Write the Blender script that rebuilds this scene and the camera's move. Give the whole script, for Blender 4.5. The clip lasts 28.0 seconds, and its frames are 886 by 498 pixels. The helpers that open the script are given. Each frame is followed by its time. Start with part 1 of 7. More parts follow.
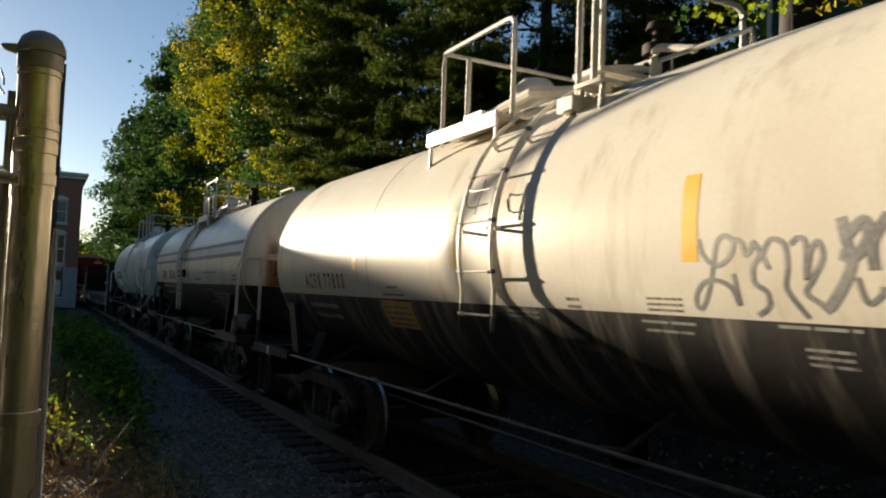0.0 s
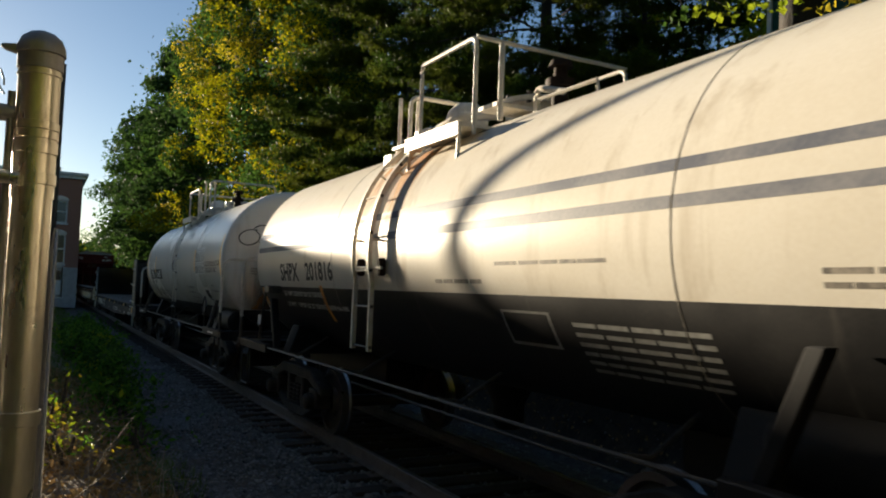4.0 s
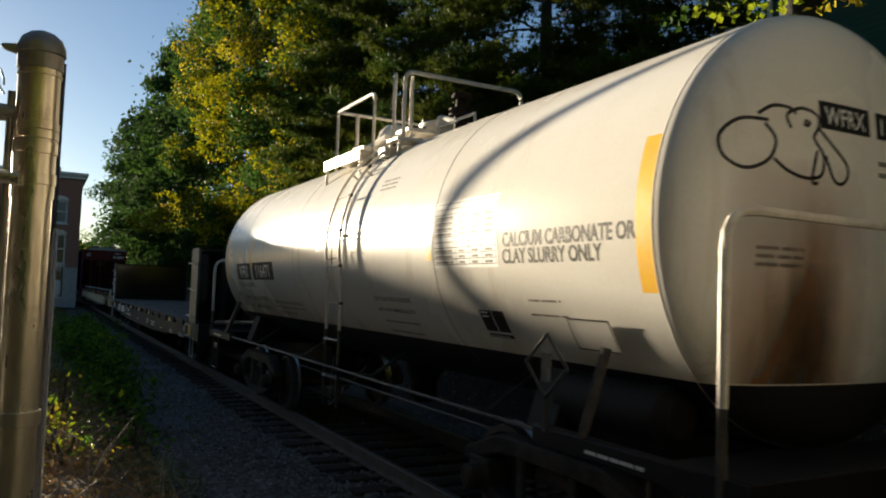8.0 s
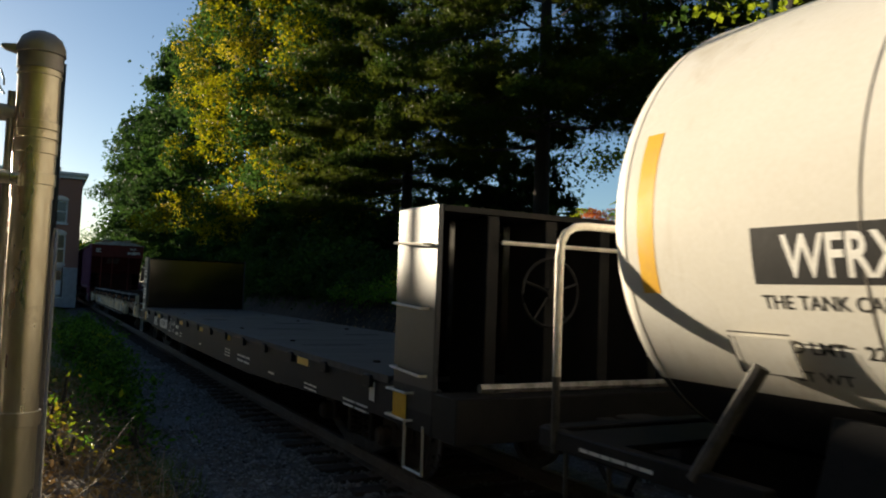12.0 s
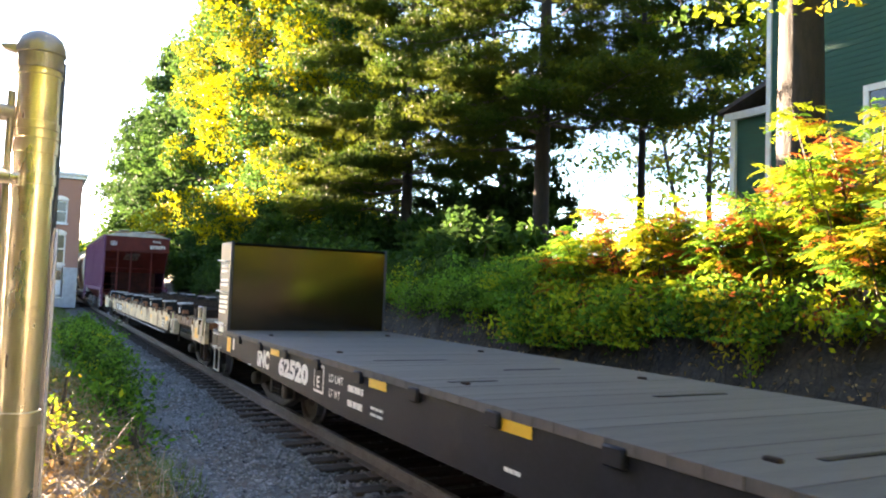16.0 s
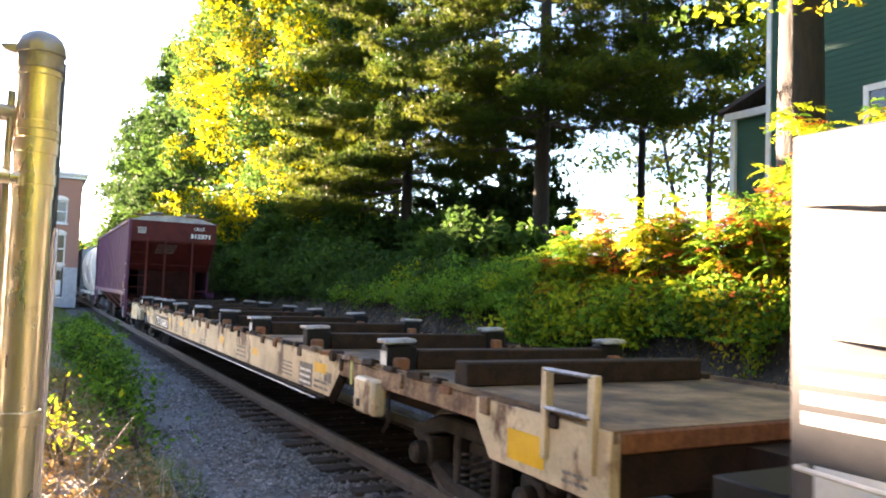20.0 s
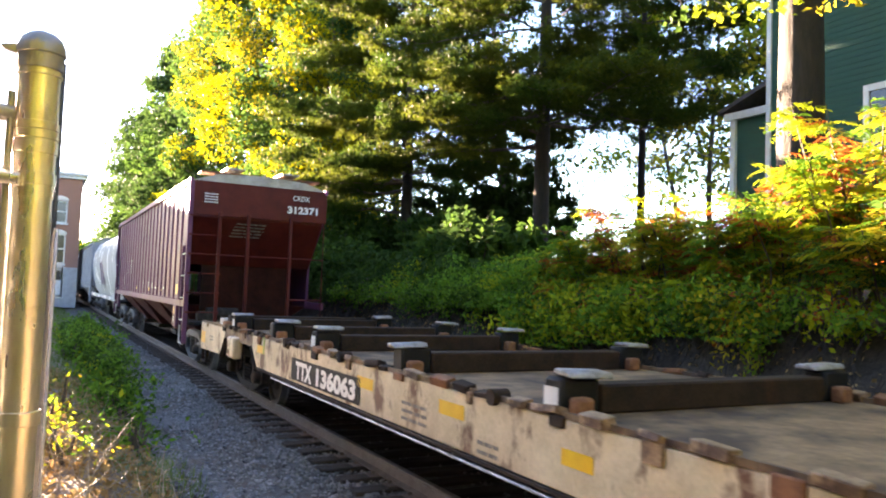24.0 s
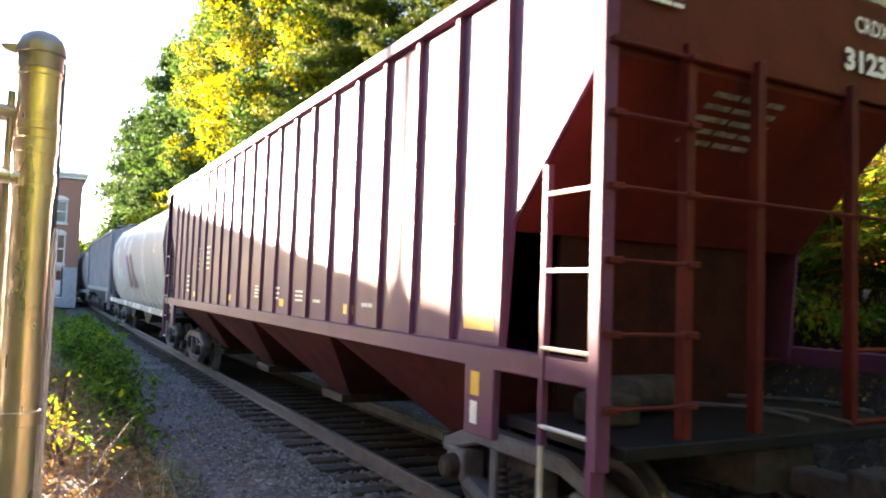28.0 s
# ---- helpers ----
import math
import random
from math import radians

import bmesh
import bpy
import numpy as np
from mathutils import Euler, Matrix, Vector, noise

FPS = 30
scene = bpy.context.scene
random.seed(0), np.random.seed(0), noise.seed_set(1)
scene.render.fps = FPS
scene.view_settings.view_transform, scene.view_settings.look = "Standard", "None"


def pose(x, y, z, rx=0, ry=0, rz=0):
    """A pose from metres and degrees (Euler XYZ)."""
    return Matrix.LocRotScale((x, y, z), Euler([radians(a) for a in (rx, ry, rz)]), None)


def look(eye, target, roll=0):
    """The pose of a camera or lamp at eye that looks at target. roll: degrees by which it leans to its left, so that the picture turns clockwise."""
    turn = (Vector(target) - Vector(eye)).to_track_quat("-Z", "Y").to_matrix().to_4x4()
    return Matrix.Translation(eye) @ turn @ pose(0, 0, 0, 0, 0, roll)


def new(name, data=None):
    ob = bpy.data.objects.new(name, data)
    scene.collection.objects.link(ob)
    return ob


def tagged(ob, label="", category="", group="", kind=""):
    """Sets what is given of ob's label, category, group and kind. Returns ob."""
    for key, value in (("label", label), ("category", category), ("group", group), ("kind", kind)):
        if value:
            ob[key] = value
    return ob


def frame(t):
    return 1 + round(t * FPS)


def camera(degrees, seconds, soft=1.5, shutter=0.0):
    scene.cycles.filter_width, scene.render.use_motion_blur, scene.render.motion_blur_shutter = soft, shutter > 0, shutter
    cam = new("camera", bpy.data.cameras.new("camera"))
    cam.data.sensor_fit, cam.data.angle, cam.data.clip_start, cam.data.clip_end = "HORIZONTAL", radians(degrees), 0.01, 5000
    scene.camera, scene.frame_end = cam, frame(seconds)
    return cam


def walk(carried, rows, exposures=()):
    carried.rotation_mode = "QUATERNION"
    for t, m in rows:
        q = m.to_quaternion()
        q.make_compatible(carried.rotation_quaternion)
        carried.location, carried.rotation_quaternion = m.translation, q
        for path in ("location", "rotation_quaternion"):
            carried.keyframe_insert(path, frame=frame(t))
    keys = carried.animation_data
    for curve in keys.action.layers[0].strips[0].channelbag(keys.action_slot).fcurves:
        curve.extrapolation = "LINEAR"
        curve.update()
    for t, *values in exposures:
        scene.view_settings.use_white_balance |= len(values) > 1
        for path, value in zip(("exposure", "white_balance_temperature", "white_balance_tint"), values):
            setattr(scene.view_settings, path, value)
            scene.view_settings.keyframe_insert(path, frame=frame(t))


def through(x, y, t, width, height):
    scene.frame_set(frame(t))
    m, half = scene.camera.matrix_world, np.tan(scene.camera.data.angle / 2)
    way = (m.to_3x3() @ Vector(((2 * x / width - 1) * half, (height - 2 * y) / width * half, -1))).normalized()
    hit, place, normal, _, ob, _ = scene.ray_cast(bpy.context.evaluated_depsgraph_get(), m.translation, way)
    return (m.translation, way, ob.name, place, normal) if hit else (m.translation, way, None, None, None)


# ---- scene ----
cam = camera(61.0, 28.0, soft=2.0, shutter=0.25)
TRACK_Y = 4.344
EYE = (0.0, 0.0, 1.922)
AHEAD = (-0.88026271, 0.47100179, 0.05740103)
STAND = look(EYE, tuple(e + 10 * a for e, a in zip(EYE, AHEAD)), 2.07)
walk(cam, [(0.0, STAND), (28.0, STAND)],
     exposures=[(0.0, 1.65, 6250, 9), (11.9, 1.65, 6250, 9), (12.5, 2.15, 6250, 9), (13.6, 4.5, 7000, 16), (14.5, 5.0, 6950, 20), (17.0, 5.05, 6950, 22), (19.0, 5.1, 7100, 28), (24.0, 5.1, 7100, 28), (27.0, 5.05, 6900, 27), (28.0, 4.8, 6800, 26)])

# distance that the train has rolled, every half second
ROLLED = [-38.79, -37.34, -35.89, -34.44, -32.98, -31.52, -30.08, -28.68, -27.27, -25.86, -24.46, -23.04, -21.63, -20.22, -18.80,
          -17.41, -16.05, -14.75, -13.47, -12.16, -10.84, -9.51, -8.18, -6.83, -5.48, -4.12, -2.76, -1.38, 0.0, 1.39, 2.79, 4.20,
          5.62, 7.05, 8.50, 9.95, 11.41, 12.88, 14.36, 15.82, 17.31, 18.80, 20.33, 21.86, 23.41, 24.99, 26.58, 28.20, 29.85,
          31.52, 33.21, 34.91, 36.62, 38.34, 40.06, 41.76, 43.42]
HALF = [i * 0.5 for i in range(57)]
rolled = lambda t: float(np.interp(t, HALF, ROLLED))

# ---- light: low evening sun along the line, from beyond the brick building ----
SUN_EL = radians(7.65)
SUN_HEADING = Vector((4.0, 1.0, 0.0)).normalized()
world = bpy.data.worlds.new("world")
scene.world = world
world.use_nodes = True
wn = world.node_tree
sky = wn.nodes.new("ShaderNodeTexSky")
sky.sky_type, sky.sun_disc = "NISHITA", False
sky.sun_elevation, sky.sun_rotation = SUN_EL, math.atan2(-SUN_HEADING.x, -SUN_HEADING.y)
sky.air_density, sky.dust_density, sky.ozone_density = 0.8, 0.18, 1.8
wn.links.new(sky.outputs[0], wn.nodes["Background"].inputs[0])
wn.nodes["Background"].inputs[1].default_value = 0.044
sun = new("sun", bpy.data.lights.new("sun", "SUN"))
sun.data.energy, sun.data.angle, sun.data.color = 5.0, radians(0.5), (1.0, 0.82, 0.57)
sun_dir = Vector((SUN_HEADING.x * math.cos(SUN_EL), SUN_HEADING.y * math.cos(SUN_EL), -math.sin(SUN_EL)))
sun.matrix_world = look((-40, -20, 30), tuple(Vector((-40, -20, 30)) + sun_dir))


# ---- materials ----
def surface(name, c1, c2, scale=3.0, rough=0.6, metal=0.0, bump=0.15, fine=40.0, stretch=(1, 1, 1), stain=None, stain_at=(0.55, 0.7),
            stain_scale=1.2, stain_stretch=(1, 1, 1), through=0.0, island=0.0, coat=0.0, bump_size=0.01):
    m = bpy.data.materials.new(name)
    m.use_nodes = True
    n, l = m.node_tree.nodes, m.node_tree.links
    b = n["Principled BSDF"]
    co = n.new("ShaderNodeTexCoord")
    mp = n.new("ShaderNodeMapping")
    mp.inputs["Scale"].default_value = stretch
    l.new(co.outputs["Object"], mp.inputs[0])
    big = n.new("ShaderNodeTexNoise")
    big.inputs["Scale"].default_value, big.inputs["Detail"].default_value, big.inputs["Roughness"].default_value = scale, 4, 0.6
    l.new(mp.outputs[0], big.inputs[0])
    small = n.new("ShaderNodeTexNoise")
    small.inputs["Scale"].default_value, small.inputs["Detail"].default_value = fine, 2
    l.new(mp.outputs[0], small.inputs[0])
    ramp = n.new("ShaderNodeMapRange")
    ramp.inputs["From Min"].default_value, ramp.inputs["From Max"].default_value = 0.35, 0.65
    add = n.new("ShaderNodeMath")
    add.operation = "MULTIPLY_ADD"
    l.new(small.outputs[0], add.inputs[0])
    add.inputs[1].default_value = 0.35
    l.new(big.outputs[0], add.inputs[2])
    sub = n.new("ShaderNodeMath")
    sub.operation, sub.inputs[1].default_value = "SUBTRACT", 0.175
    l.new(add.outputs[0], sub.inputs[0])
    l.new(sub.outputs[0], ramp.inputs[0])
    fac = ramp.outputs[0]
    if island:
        geo = n.new("ShaderNodeNewGeometry")
        ob = n.new("ShaderNodeObjectInfo")
        mixf = n.new("ShaderNodeMath")
        mixf.operation = "ADD"
        l.new(geo.outputs["Random Per Island"], mixf.inputs[0])
        l.new(ob.outputs["Random"], mixf.inputs[1])
        fr = n.new("ShaderNodeMath")
        fr.operation = "FRACT"
        l.new(mixf.outputs[0], fr.inputs[0])
        mx = n.new("ShaderNodeMix")
        mx.inputs[0].default_value = island
        l.new(fac, mx.inputs[2])
        l.new(fr.outputs[0], mx.inputs[3])
        fac = mx.outputs[0]
    mix = n.new("ShaderNodeMix")
    mix.data_type = "RGBA"
    mix.inputs[6].default_value, mix.inputs[7].default_value = (*c1, 1), (*c2, 1)
    l.new(fac, mix.inputs[0])
    col = mix.outputs[2]
    if stain:
        mp2 = n.new("ShaderNodeMapping")
        mp2.inputs["Scale"].default_value = stain_stretch
        l.new(co.outputs["Object"], mp2.inputs[0])
        st = n.new("ShaderNodeTexNoise")
        st.inputs["Scale"].default_value, st.inputs["Detail"].default_value, st.inputs["Roughness"].default_value = stain_scale, 5, 0.65
        l.new(mp2.outputs[0], st.inputs[0])
        sr = n.new("ShaderNodeMapRange")
        sr.inputs["From Min"].default_value, sr.inputs["From Max"].default_value = stain_at
        l.new(st.outputs[0], sr.inputs[0])
        mix2 = n.new("ShaderNodeMix")
        mix2.data_type = "RGBA"
        l.new(sr.outputs[0], mix2.inputs[0])
        l.new(col, mix2.inputs[6])
        mix2.inputs[7].default_value = (*stain, 1)
        col = mix2.outputs[2]
    l.new(col, b.inputs["Base Color"])
    b.inputs["Metallic"].default_value = metal
    rr = n.new("ShaderNodeMapRange")
    rr.inputs["To Min"].default_value, rr.inputs["To Max"].default_value = max(0.03, rough - 0.12), min(1, rough + 0.12)
    l.new(big.outputs[0], rr.inputs[0])
    l.new(rr.outputs[0], b.inputs["Roughness"])
    if coat:
        b.inputs["Coat Weight"].default_value, b.inputs["Coat Roughness"].default_value = coat, 0.15
    if bump:
        bp = n.new("ShaderNodeBump")
        bp.inputs["Strength"].default_value, bp.inputs["Distance"].default_value = bump, bump_size
        l.new(add.outputs[0], bp.inputs["Height"])
        l.new(bp.outputs[0], b.inputs["Normal"])
    if through:
        b.inputs["Specular IOR Level"].default_value = 0.02
        tr = n.new("ShaderNodeBsdfTranslucent")
        l.new(col, tr.inputs[0])
        ms = n.new("ShaderNodeMixShader")
        ms.inputs[0].default_value = through
        l.new(b.outputs[0], ms.inputs[1])
        l.new(tr.outputs[0], ms.inputs[2])
        l.new(ms.outputs[0], n["Material Output"].inputs[0])
    return m


def film(name, colour, across, most=0.9, from_top=False):
    """A stain that thins out towards its ragged edges. across: the axis that it is wide on."""
    m = surface(name, colour, tuple(v * 1.5 for v in colour), 5, 0.75, bump=0.03)
    n, l = m.node_tree.nodes, m.node_tree.links
    co = n.new("ShaderNodeTexCoord")
    xyz = n.new("ShaderNodeSeparateXYZ")
    l.new(co.outputs["Generated"], xyz.inputs[0])

    def step(op, a, b=None, c=None):
        k = n.new("ShaderNodeMath")
        k.operation = op
        for i, v in enumerate((a, b, c)):
            if isinstance(v, (int, float)):
                k.inputs[i].default_value = v
            elif v is not None:
                l.new(v, k.inputs[i])
        return k.outputs[0]
    mp = n.new("ShaderNodeMapping")
    mp.inputs["Scale"].default_value = (3.2, 3.2, 0.9)
    l.new(co.outputs["Object"], mp.inputs[0])
    ns = n.new("ShaderNodeTexNoise")
    ns.inputs["Scale"].default_value, ns.inputs["Detail"].default_value = 1.1, 5
    l.new(mp.outputs[0], ns.inputs[0])
    side = step("SUBTRACT", 1.0, step("ABSOLUTE", step("MULTIPLY_ADD", xyz.outputs[across], 2.0, -1.0)))
    up = step("SMOOTH_MAX", step("MULTIPLY_ADD", xyz.outputs["Z"], 1.15, -0.15), 0.0, 0.05) if from_top else step("SUBTRACT", 1.0, xyz.outputs["Z"])
    body = step("MULTIPLY", step("POWER", side, 0.8), step("POWER", up, 0.7))
    a = step("MULTIPLY", step("MINIMUM", step("MULTIPLY", body, 1.35), 1.0), step("MINIMUM", step("MAXIMUM", step("MULTIPLY_ADD", ns.outputs[0], 1.5, -0.05), 0.0), 1.0))
    a = step("MULTIPLY", a, most)
    mix = n.new("ShaderNodeMixShader")
    clear = n.new("ShaderNodeBsdfTransparent")
    l.new(a, mix.inputs[0])
    l.new(clear.outputs[0], mix.inputs[1])
    l.new(n["Principled BSDF"].outputs[0], mix.inputs[2])
    l.new(mix.outputs[0], n["Material Output"].inputs[0])
    return m


RUST_FILM = film("brown_rust_film_on_side", (0.36, 0.17, 0.05), "X", 0.95, True)
RUST_FILM_END = film("brown_rust_film_on_end", (0.26, 0.11, 0.025), "Y", 1.0)
SOOT_FILM_END = film("dark_oily_film_on_end", (0.03, 0.02, 0.012), "Y")
RUN = (1.6, 1.6, 0.12)
WHITE_PAINT = surface("cream_white_paint", (0.74, 0.70, 0.62), (0.66, 0.61, 0.52), 0.7, 0.34, bump=0.05, stain=(0.40, 0.33, 0.24), stain_at=(0.54, 0.82), stain_scale=1.6, stain_stretch=RUN)
WHITE_CLEAN = surface("white_paint", (0.80, 0.78, 0.73), (0.73, 0.70, 0.63), 0.6, 0.26, bump=0.04, stain=(0.5, 0.43, 0.32), stain_at=(0.56, 0.85), stain_scale=1.6, stain_stretch=RUN)
BLACK_PAINT = surface("weathered_black_paint", (0.022, 0.022, 0.022), (0.045, 0.042, 0.040), 1.5, 0.45, bump=0.08, stain=(0.30, 0.27, 0.23), stain_at=(0.5, 0.72), stain_scale=1.6, stain_stretch=(2.6, 0.6, 0.08))
BLACK_BELLY = surface("dull_black_belly_paint", (0.014, 0.014, 0.015), (0.028, 0.027, 0.027), 1.5, 0.5, bump=0.06, stain=(0.11, 0.10, 0.09), stain_at=(0.60, 0.82), stain_scale=1.6, stain_stretch=(2.6, 0.6, 0.08))
BLACK_STEEL = surface("black_steel", (0.007, 0.007, 0.008), (0.016, 0.015, 0.015), 4, 0.65, bump=0.2, stain=(0.03, 0.022, 0.017), stain_at=(0.6, 0.85))
SIDE_PLATE = surface("worn_slate_grey_plate", (0.022, 0.025, 0.033), (0.040, 0.043, 0.052), 2, 0.48, bump=0.06, stain=(0.03, 0.03, 0.032), stain_at=(0.55, 0.8))
FLAT_BLACK = surface("blue_black_car_paint", (0.006, 0.008, 0.013), (0.013, 0.016, 0.024), 3, 0.6, bump=0.08, stain=(0.024, 0.024, 0.028), stain_at=(0.58, 0.85))
FLAT_BLACK.node_tree.nodes["Principled BSDF"].inputs["Specular IOR Level"].default_value = 0.15
BLACK_GLOSS = surface("smooth_black_sheet_steel", (0.004, 0.003, 0.003), (0.010, 0.007, 0.004), 0.5, 0.15, bump=0.02)
BLACK_GLOSS.node_tree.nodes["Principled BSDF"].inputs["Specular IOR Level"].default_value = 0.55
RAIL_PIPE = surface("white_painted_pipe", (0.72, 0.68, 0.6), (0.55, 0.5, 0.42), 9, 0.45, bump=0.1, stain=(0.25, 0.14, 0.07), stain_at=(0.66, 0.8), stain_scale=6)
DARK_PIPE = surface("dark_painted_pipe", (0.045, 0.042, 0.04), (0.1, 0.09, 0.08), 6, 0.5, bump=0.1)
YELLOW = surface("yellow_reflective_tape", (0.85, 0.50, 0.02), (0.78, 0.42, 0.02), 8, 0.35, bump=0.03)
ORANGE = surface("faded_orange_tape", (0.75, 0.30, 0.02), (0.6, 0.24, 0.03), 6, 0.4, bump=0.03)
INK = surface("black_lettering_paint", (0.02, 0.02, 0.02), (0.06, 0.055, 0.05), 9, 0.5, bump=0.02)
INK_SOFT = surface("faded_black_lettering", (0.13, 0.12, 0.11), (0.3, 0.27, 0.23), 12, 0.55, bump=0.02)
INK_WHITE = surface("white_lettering_paint", (0.86, 0.85, 0.82), (0.72, 0.7, 0.66), 12, 0.5, bump=0.02)
INK_GREY = surface("faded_white_lettering", (0.33, 0.33, 0.31), (0.22, 0.22, 0.2), 12, 0.6, bump=0.02)
SPRAY = surface("grey_spray_paint", (0.10, 0.10, 0.11), (0.26, 0.25, 0.24), 5, 0.6, bump=0.02)
STRIPE = surface("faded_blue_grey_stripe", (0.12, 0.13, 0.165), (0.22, 0.22, 0.24), 2.0, 0.5, bump=0.03)
PLACARD = surface("orange_buff_placard", (0.62, 0.36, 0.10), (0.5, 0.28, 0.08), 4, 0.5, bump=0.02)
WHEEL = surface("dark_wheel_steel", (0.06, 0.05, 0.045), (0.13, 0.10, 0.085), 6, 0.55, 0.4, bump=0.15)
TREAD = surface("polished_tread_steel", (0.35, 0.34, 0.33), (0.25, 0.24, 0.23), 12, 0.3, 0.9, bump=0.05)
TRUCK = surface("grimy_cast_steel", (0.025, 0.022, 0.02), (0.06, 0.051, 0.045), 7, 0.75, bump=0.4, stain=(0.12, 0.07, 0.045), stain_at=(0.58, 0.75))
TRUCK_GREY = surface("dusty_grey_cast_steel", (0.085, 0.088, 0.098), (0.15, 0.152, 0.165), 6, 0.7, bump=0.4, stain=(0.12, 0.075, 0.05), stain_at=(0.58, 0.72))
DECK = surface("grey_worn_deck_boards", (0.055, 0.048, 0.043), (0.105, 0.092, 0.083), 3, 0.8, bump=0.4, stretch=(2.5, 0.3, 1), island=0.35, stain=(0.03, 0.025, 0.022), stain_at=(0.62, 0.8), stain_scale=0.9)
CREAM = surface("cream_painted_steel", (0.72, 0.59, 0.39), (0.50, 0.39, 0.24), 2, 0.55, bump=0.15, stain=(0.12, 0.05, 0.025), stain_at=(0.53, 0.63), stain_scale=2.6, stain_stretch=(1, 1, 0.6))
RUSTY_CREAM = surface("cream_paint_mostly_rusted", (0.34, 0.22, 0.12), (0.14, 0.07, 0.035), 5, 0.7, bump=0.3, stain=(0.07, 0.035, 0.02), stain_at=(0.5, 0.62), stain_scale=4)
LIME_STRAP = surface("faded_lime_strap", (0.45, 0.5, 0.15), (0.35, 0.4, 0.12), 9, 0.6, bump=0.05)
TAN_DECK = surface("tan_worn_steel_deck", (0.33, 0.20, 0.10), (0.17, 0.10, 0.05), 2.5, 0.72, bump=0.35, stain=(0.05, 0.028, 0.017), stain_at=(0.40, 0.60), stain_scale=1.4, stretch=(1, 0.5, 1))
RUST = surface("orange_brown_rust", (0.16, 0.06, 0.025), (0.28, 0.12, 0.05), 8, 0.85, bump=0.4)
DARK_RUST = surface("dark_brown_rusty_steel", (0.018, 0.011, 0.008), (0.042, 0.025, 0.016), 5, 0.8, bump=0.4, stain=(0.08, 0.032, 0.015), stain_at=(0.6, 0.8), stain_scale=3)
PALE_STEEL = surface("pale_worn_steel", (0.38, 0.36, 0.35), (0.16, 0.145, 0.14), 7, 0.45, 0.3, bump=0.2)
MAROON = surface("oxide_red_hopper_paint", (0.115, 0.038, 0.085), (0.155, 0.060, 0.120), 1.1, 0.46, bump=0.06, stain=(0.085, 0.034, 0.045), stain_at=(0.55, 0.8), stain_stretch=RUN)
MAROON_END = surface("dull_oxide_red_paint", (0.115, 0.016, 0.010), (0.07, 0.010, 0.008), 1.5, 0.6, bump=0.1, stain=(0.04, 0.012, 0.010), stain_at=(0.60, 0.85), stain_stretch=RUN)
# shade of the recessed end wall put into a darker red, with stains
END_SHADED = surface("shaded_stained_red_paint", (0.042, 0.012, 0.008), (0.022, 0.008, 0.006), 2.5, 0.8, bump=0.15, stain=(0.02, 0.013, 0.011), stain_at=(0.5, 0.7), stain_stretch=RUN)
HOPPER_GREY = surface("grey_hopper_paint", (0.33, 0.34, 0.37), (0.26, 0.27, 0.29), 1.2, 0.45, bump=0.06, stain=(0.17, 0.15, 0.14), stain_at=(0.55, 0.8), stain_stretch=RUN)
ROOF_GREY = surface("galvanised_roof_steel", (0.42, 0.41, 0.40), (0.28, 0.27, 0.26), 4, 0.5, 0.5, bump=0.15)
GALV = surface("galvanised_steel", (0.82, 0.75, 0.60), (0.64, 0.56, 0.42), 14, 0.3, 0.75, bump=0.08, fine=90, stretch=(1, 1, 0.25), stain=(0.22, 0.17, 0.10), stain_at=(0.6, 0.8), stain_scale=9)
GALV_CAP = surface("dull_grey_cast_cap", (0.30, 0.28, 0.27), (0.38, 0.35, 0.33), 30, 0.45, 0.6, bump=0.2)
WIRE = surface("galvanised_wire", (0.4, 0.4, 0.4), (0.3, 0.3, 0.3), 20, 0.4, 0.9, bump=0)
RAIL_STEEL = surface("brown_rail_steel", (0.13, 0.095, 0.075), (0.2, 0.16, 0.135), 6, 0.6, 0.4, bump=0.2)
RAIL_TOP = surface("worn_rail_head_steel", (0.32, 0.29, 0.26), (0.24, 0.21, 0.19), 5, 0.4, 0.7, bump=0.05)
TIE = surface("creosoted_wooden_tie", (0.035, 0.028, 0.024), (0.075, 0.06, 0.052), 5, 0.85, bump=0.6, stretch=(3, 0.5, 1), island=0.4)
STONE = surface("crushed_grey_ballast_stone", (0.04, 0.040, 0.041), (0.31, 0.31, 0.31), 6, 0.85, bump=0.5, island=0.7)
BRICK = surface("red_brown_brick", (0.27, 0.13, 0.095), (0.36, 0.19, 0.14), 14, 0.85, bump=0.3, stretch=(1, 1, 3))
WINDOW_FRAME = surface("white_window_trim", (0.72, 0.72, 0.7), (0.62, 0.62, 0.6), 6, 0.55, bump=0.05)
GLASS = surface("dark_window_glass", (0.03, 0.035, 0.04), (0.05, 0.055, 0.06), 1.0, 0.08, bump=0)
GREEN_WALL = surface("dark_green_clapboard_paint", (0.004, 0.052, 0.034), (0.007, 0.070, 0.046), 3, 0.75, bump=0.15, stretch=(0.5, 0.5, 4))
ROOF_DARK = surface("dark_asphalt_shingle", (0.05, 0.045, 0.045), (0.09, 0.08, 0.078), 9, 0.9, bump=0.4)
BARK = surface("grey_brown_bark", (0.055, 0.042, 0.033), (0.12, 0.095, 0.075), 6, 0.9, bump=0.9, stretch=(2, 2, 0.4), bump_size=0.03)
LEAF_MAPLE = surface("yellow_green_maple_leaf", (0.12, 0.165, 0.004), (0.40, 0.33, 0.005), 0.35, 0.5, bump=0, through=0.42, island=0.6)
LEAF_GREEN = surface("deep_green_leaf", (0.03, 0.075, 0.014), (0.07, 0.13, 0.022), 0.5, 0.5, bump=0, through=0.4, island=0.6)
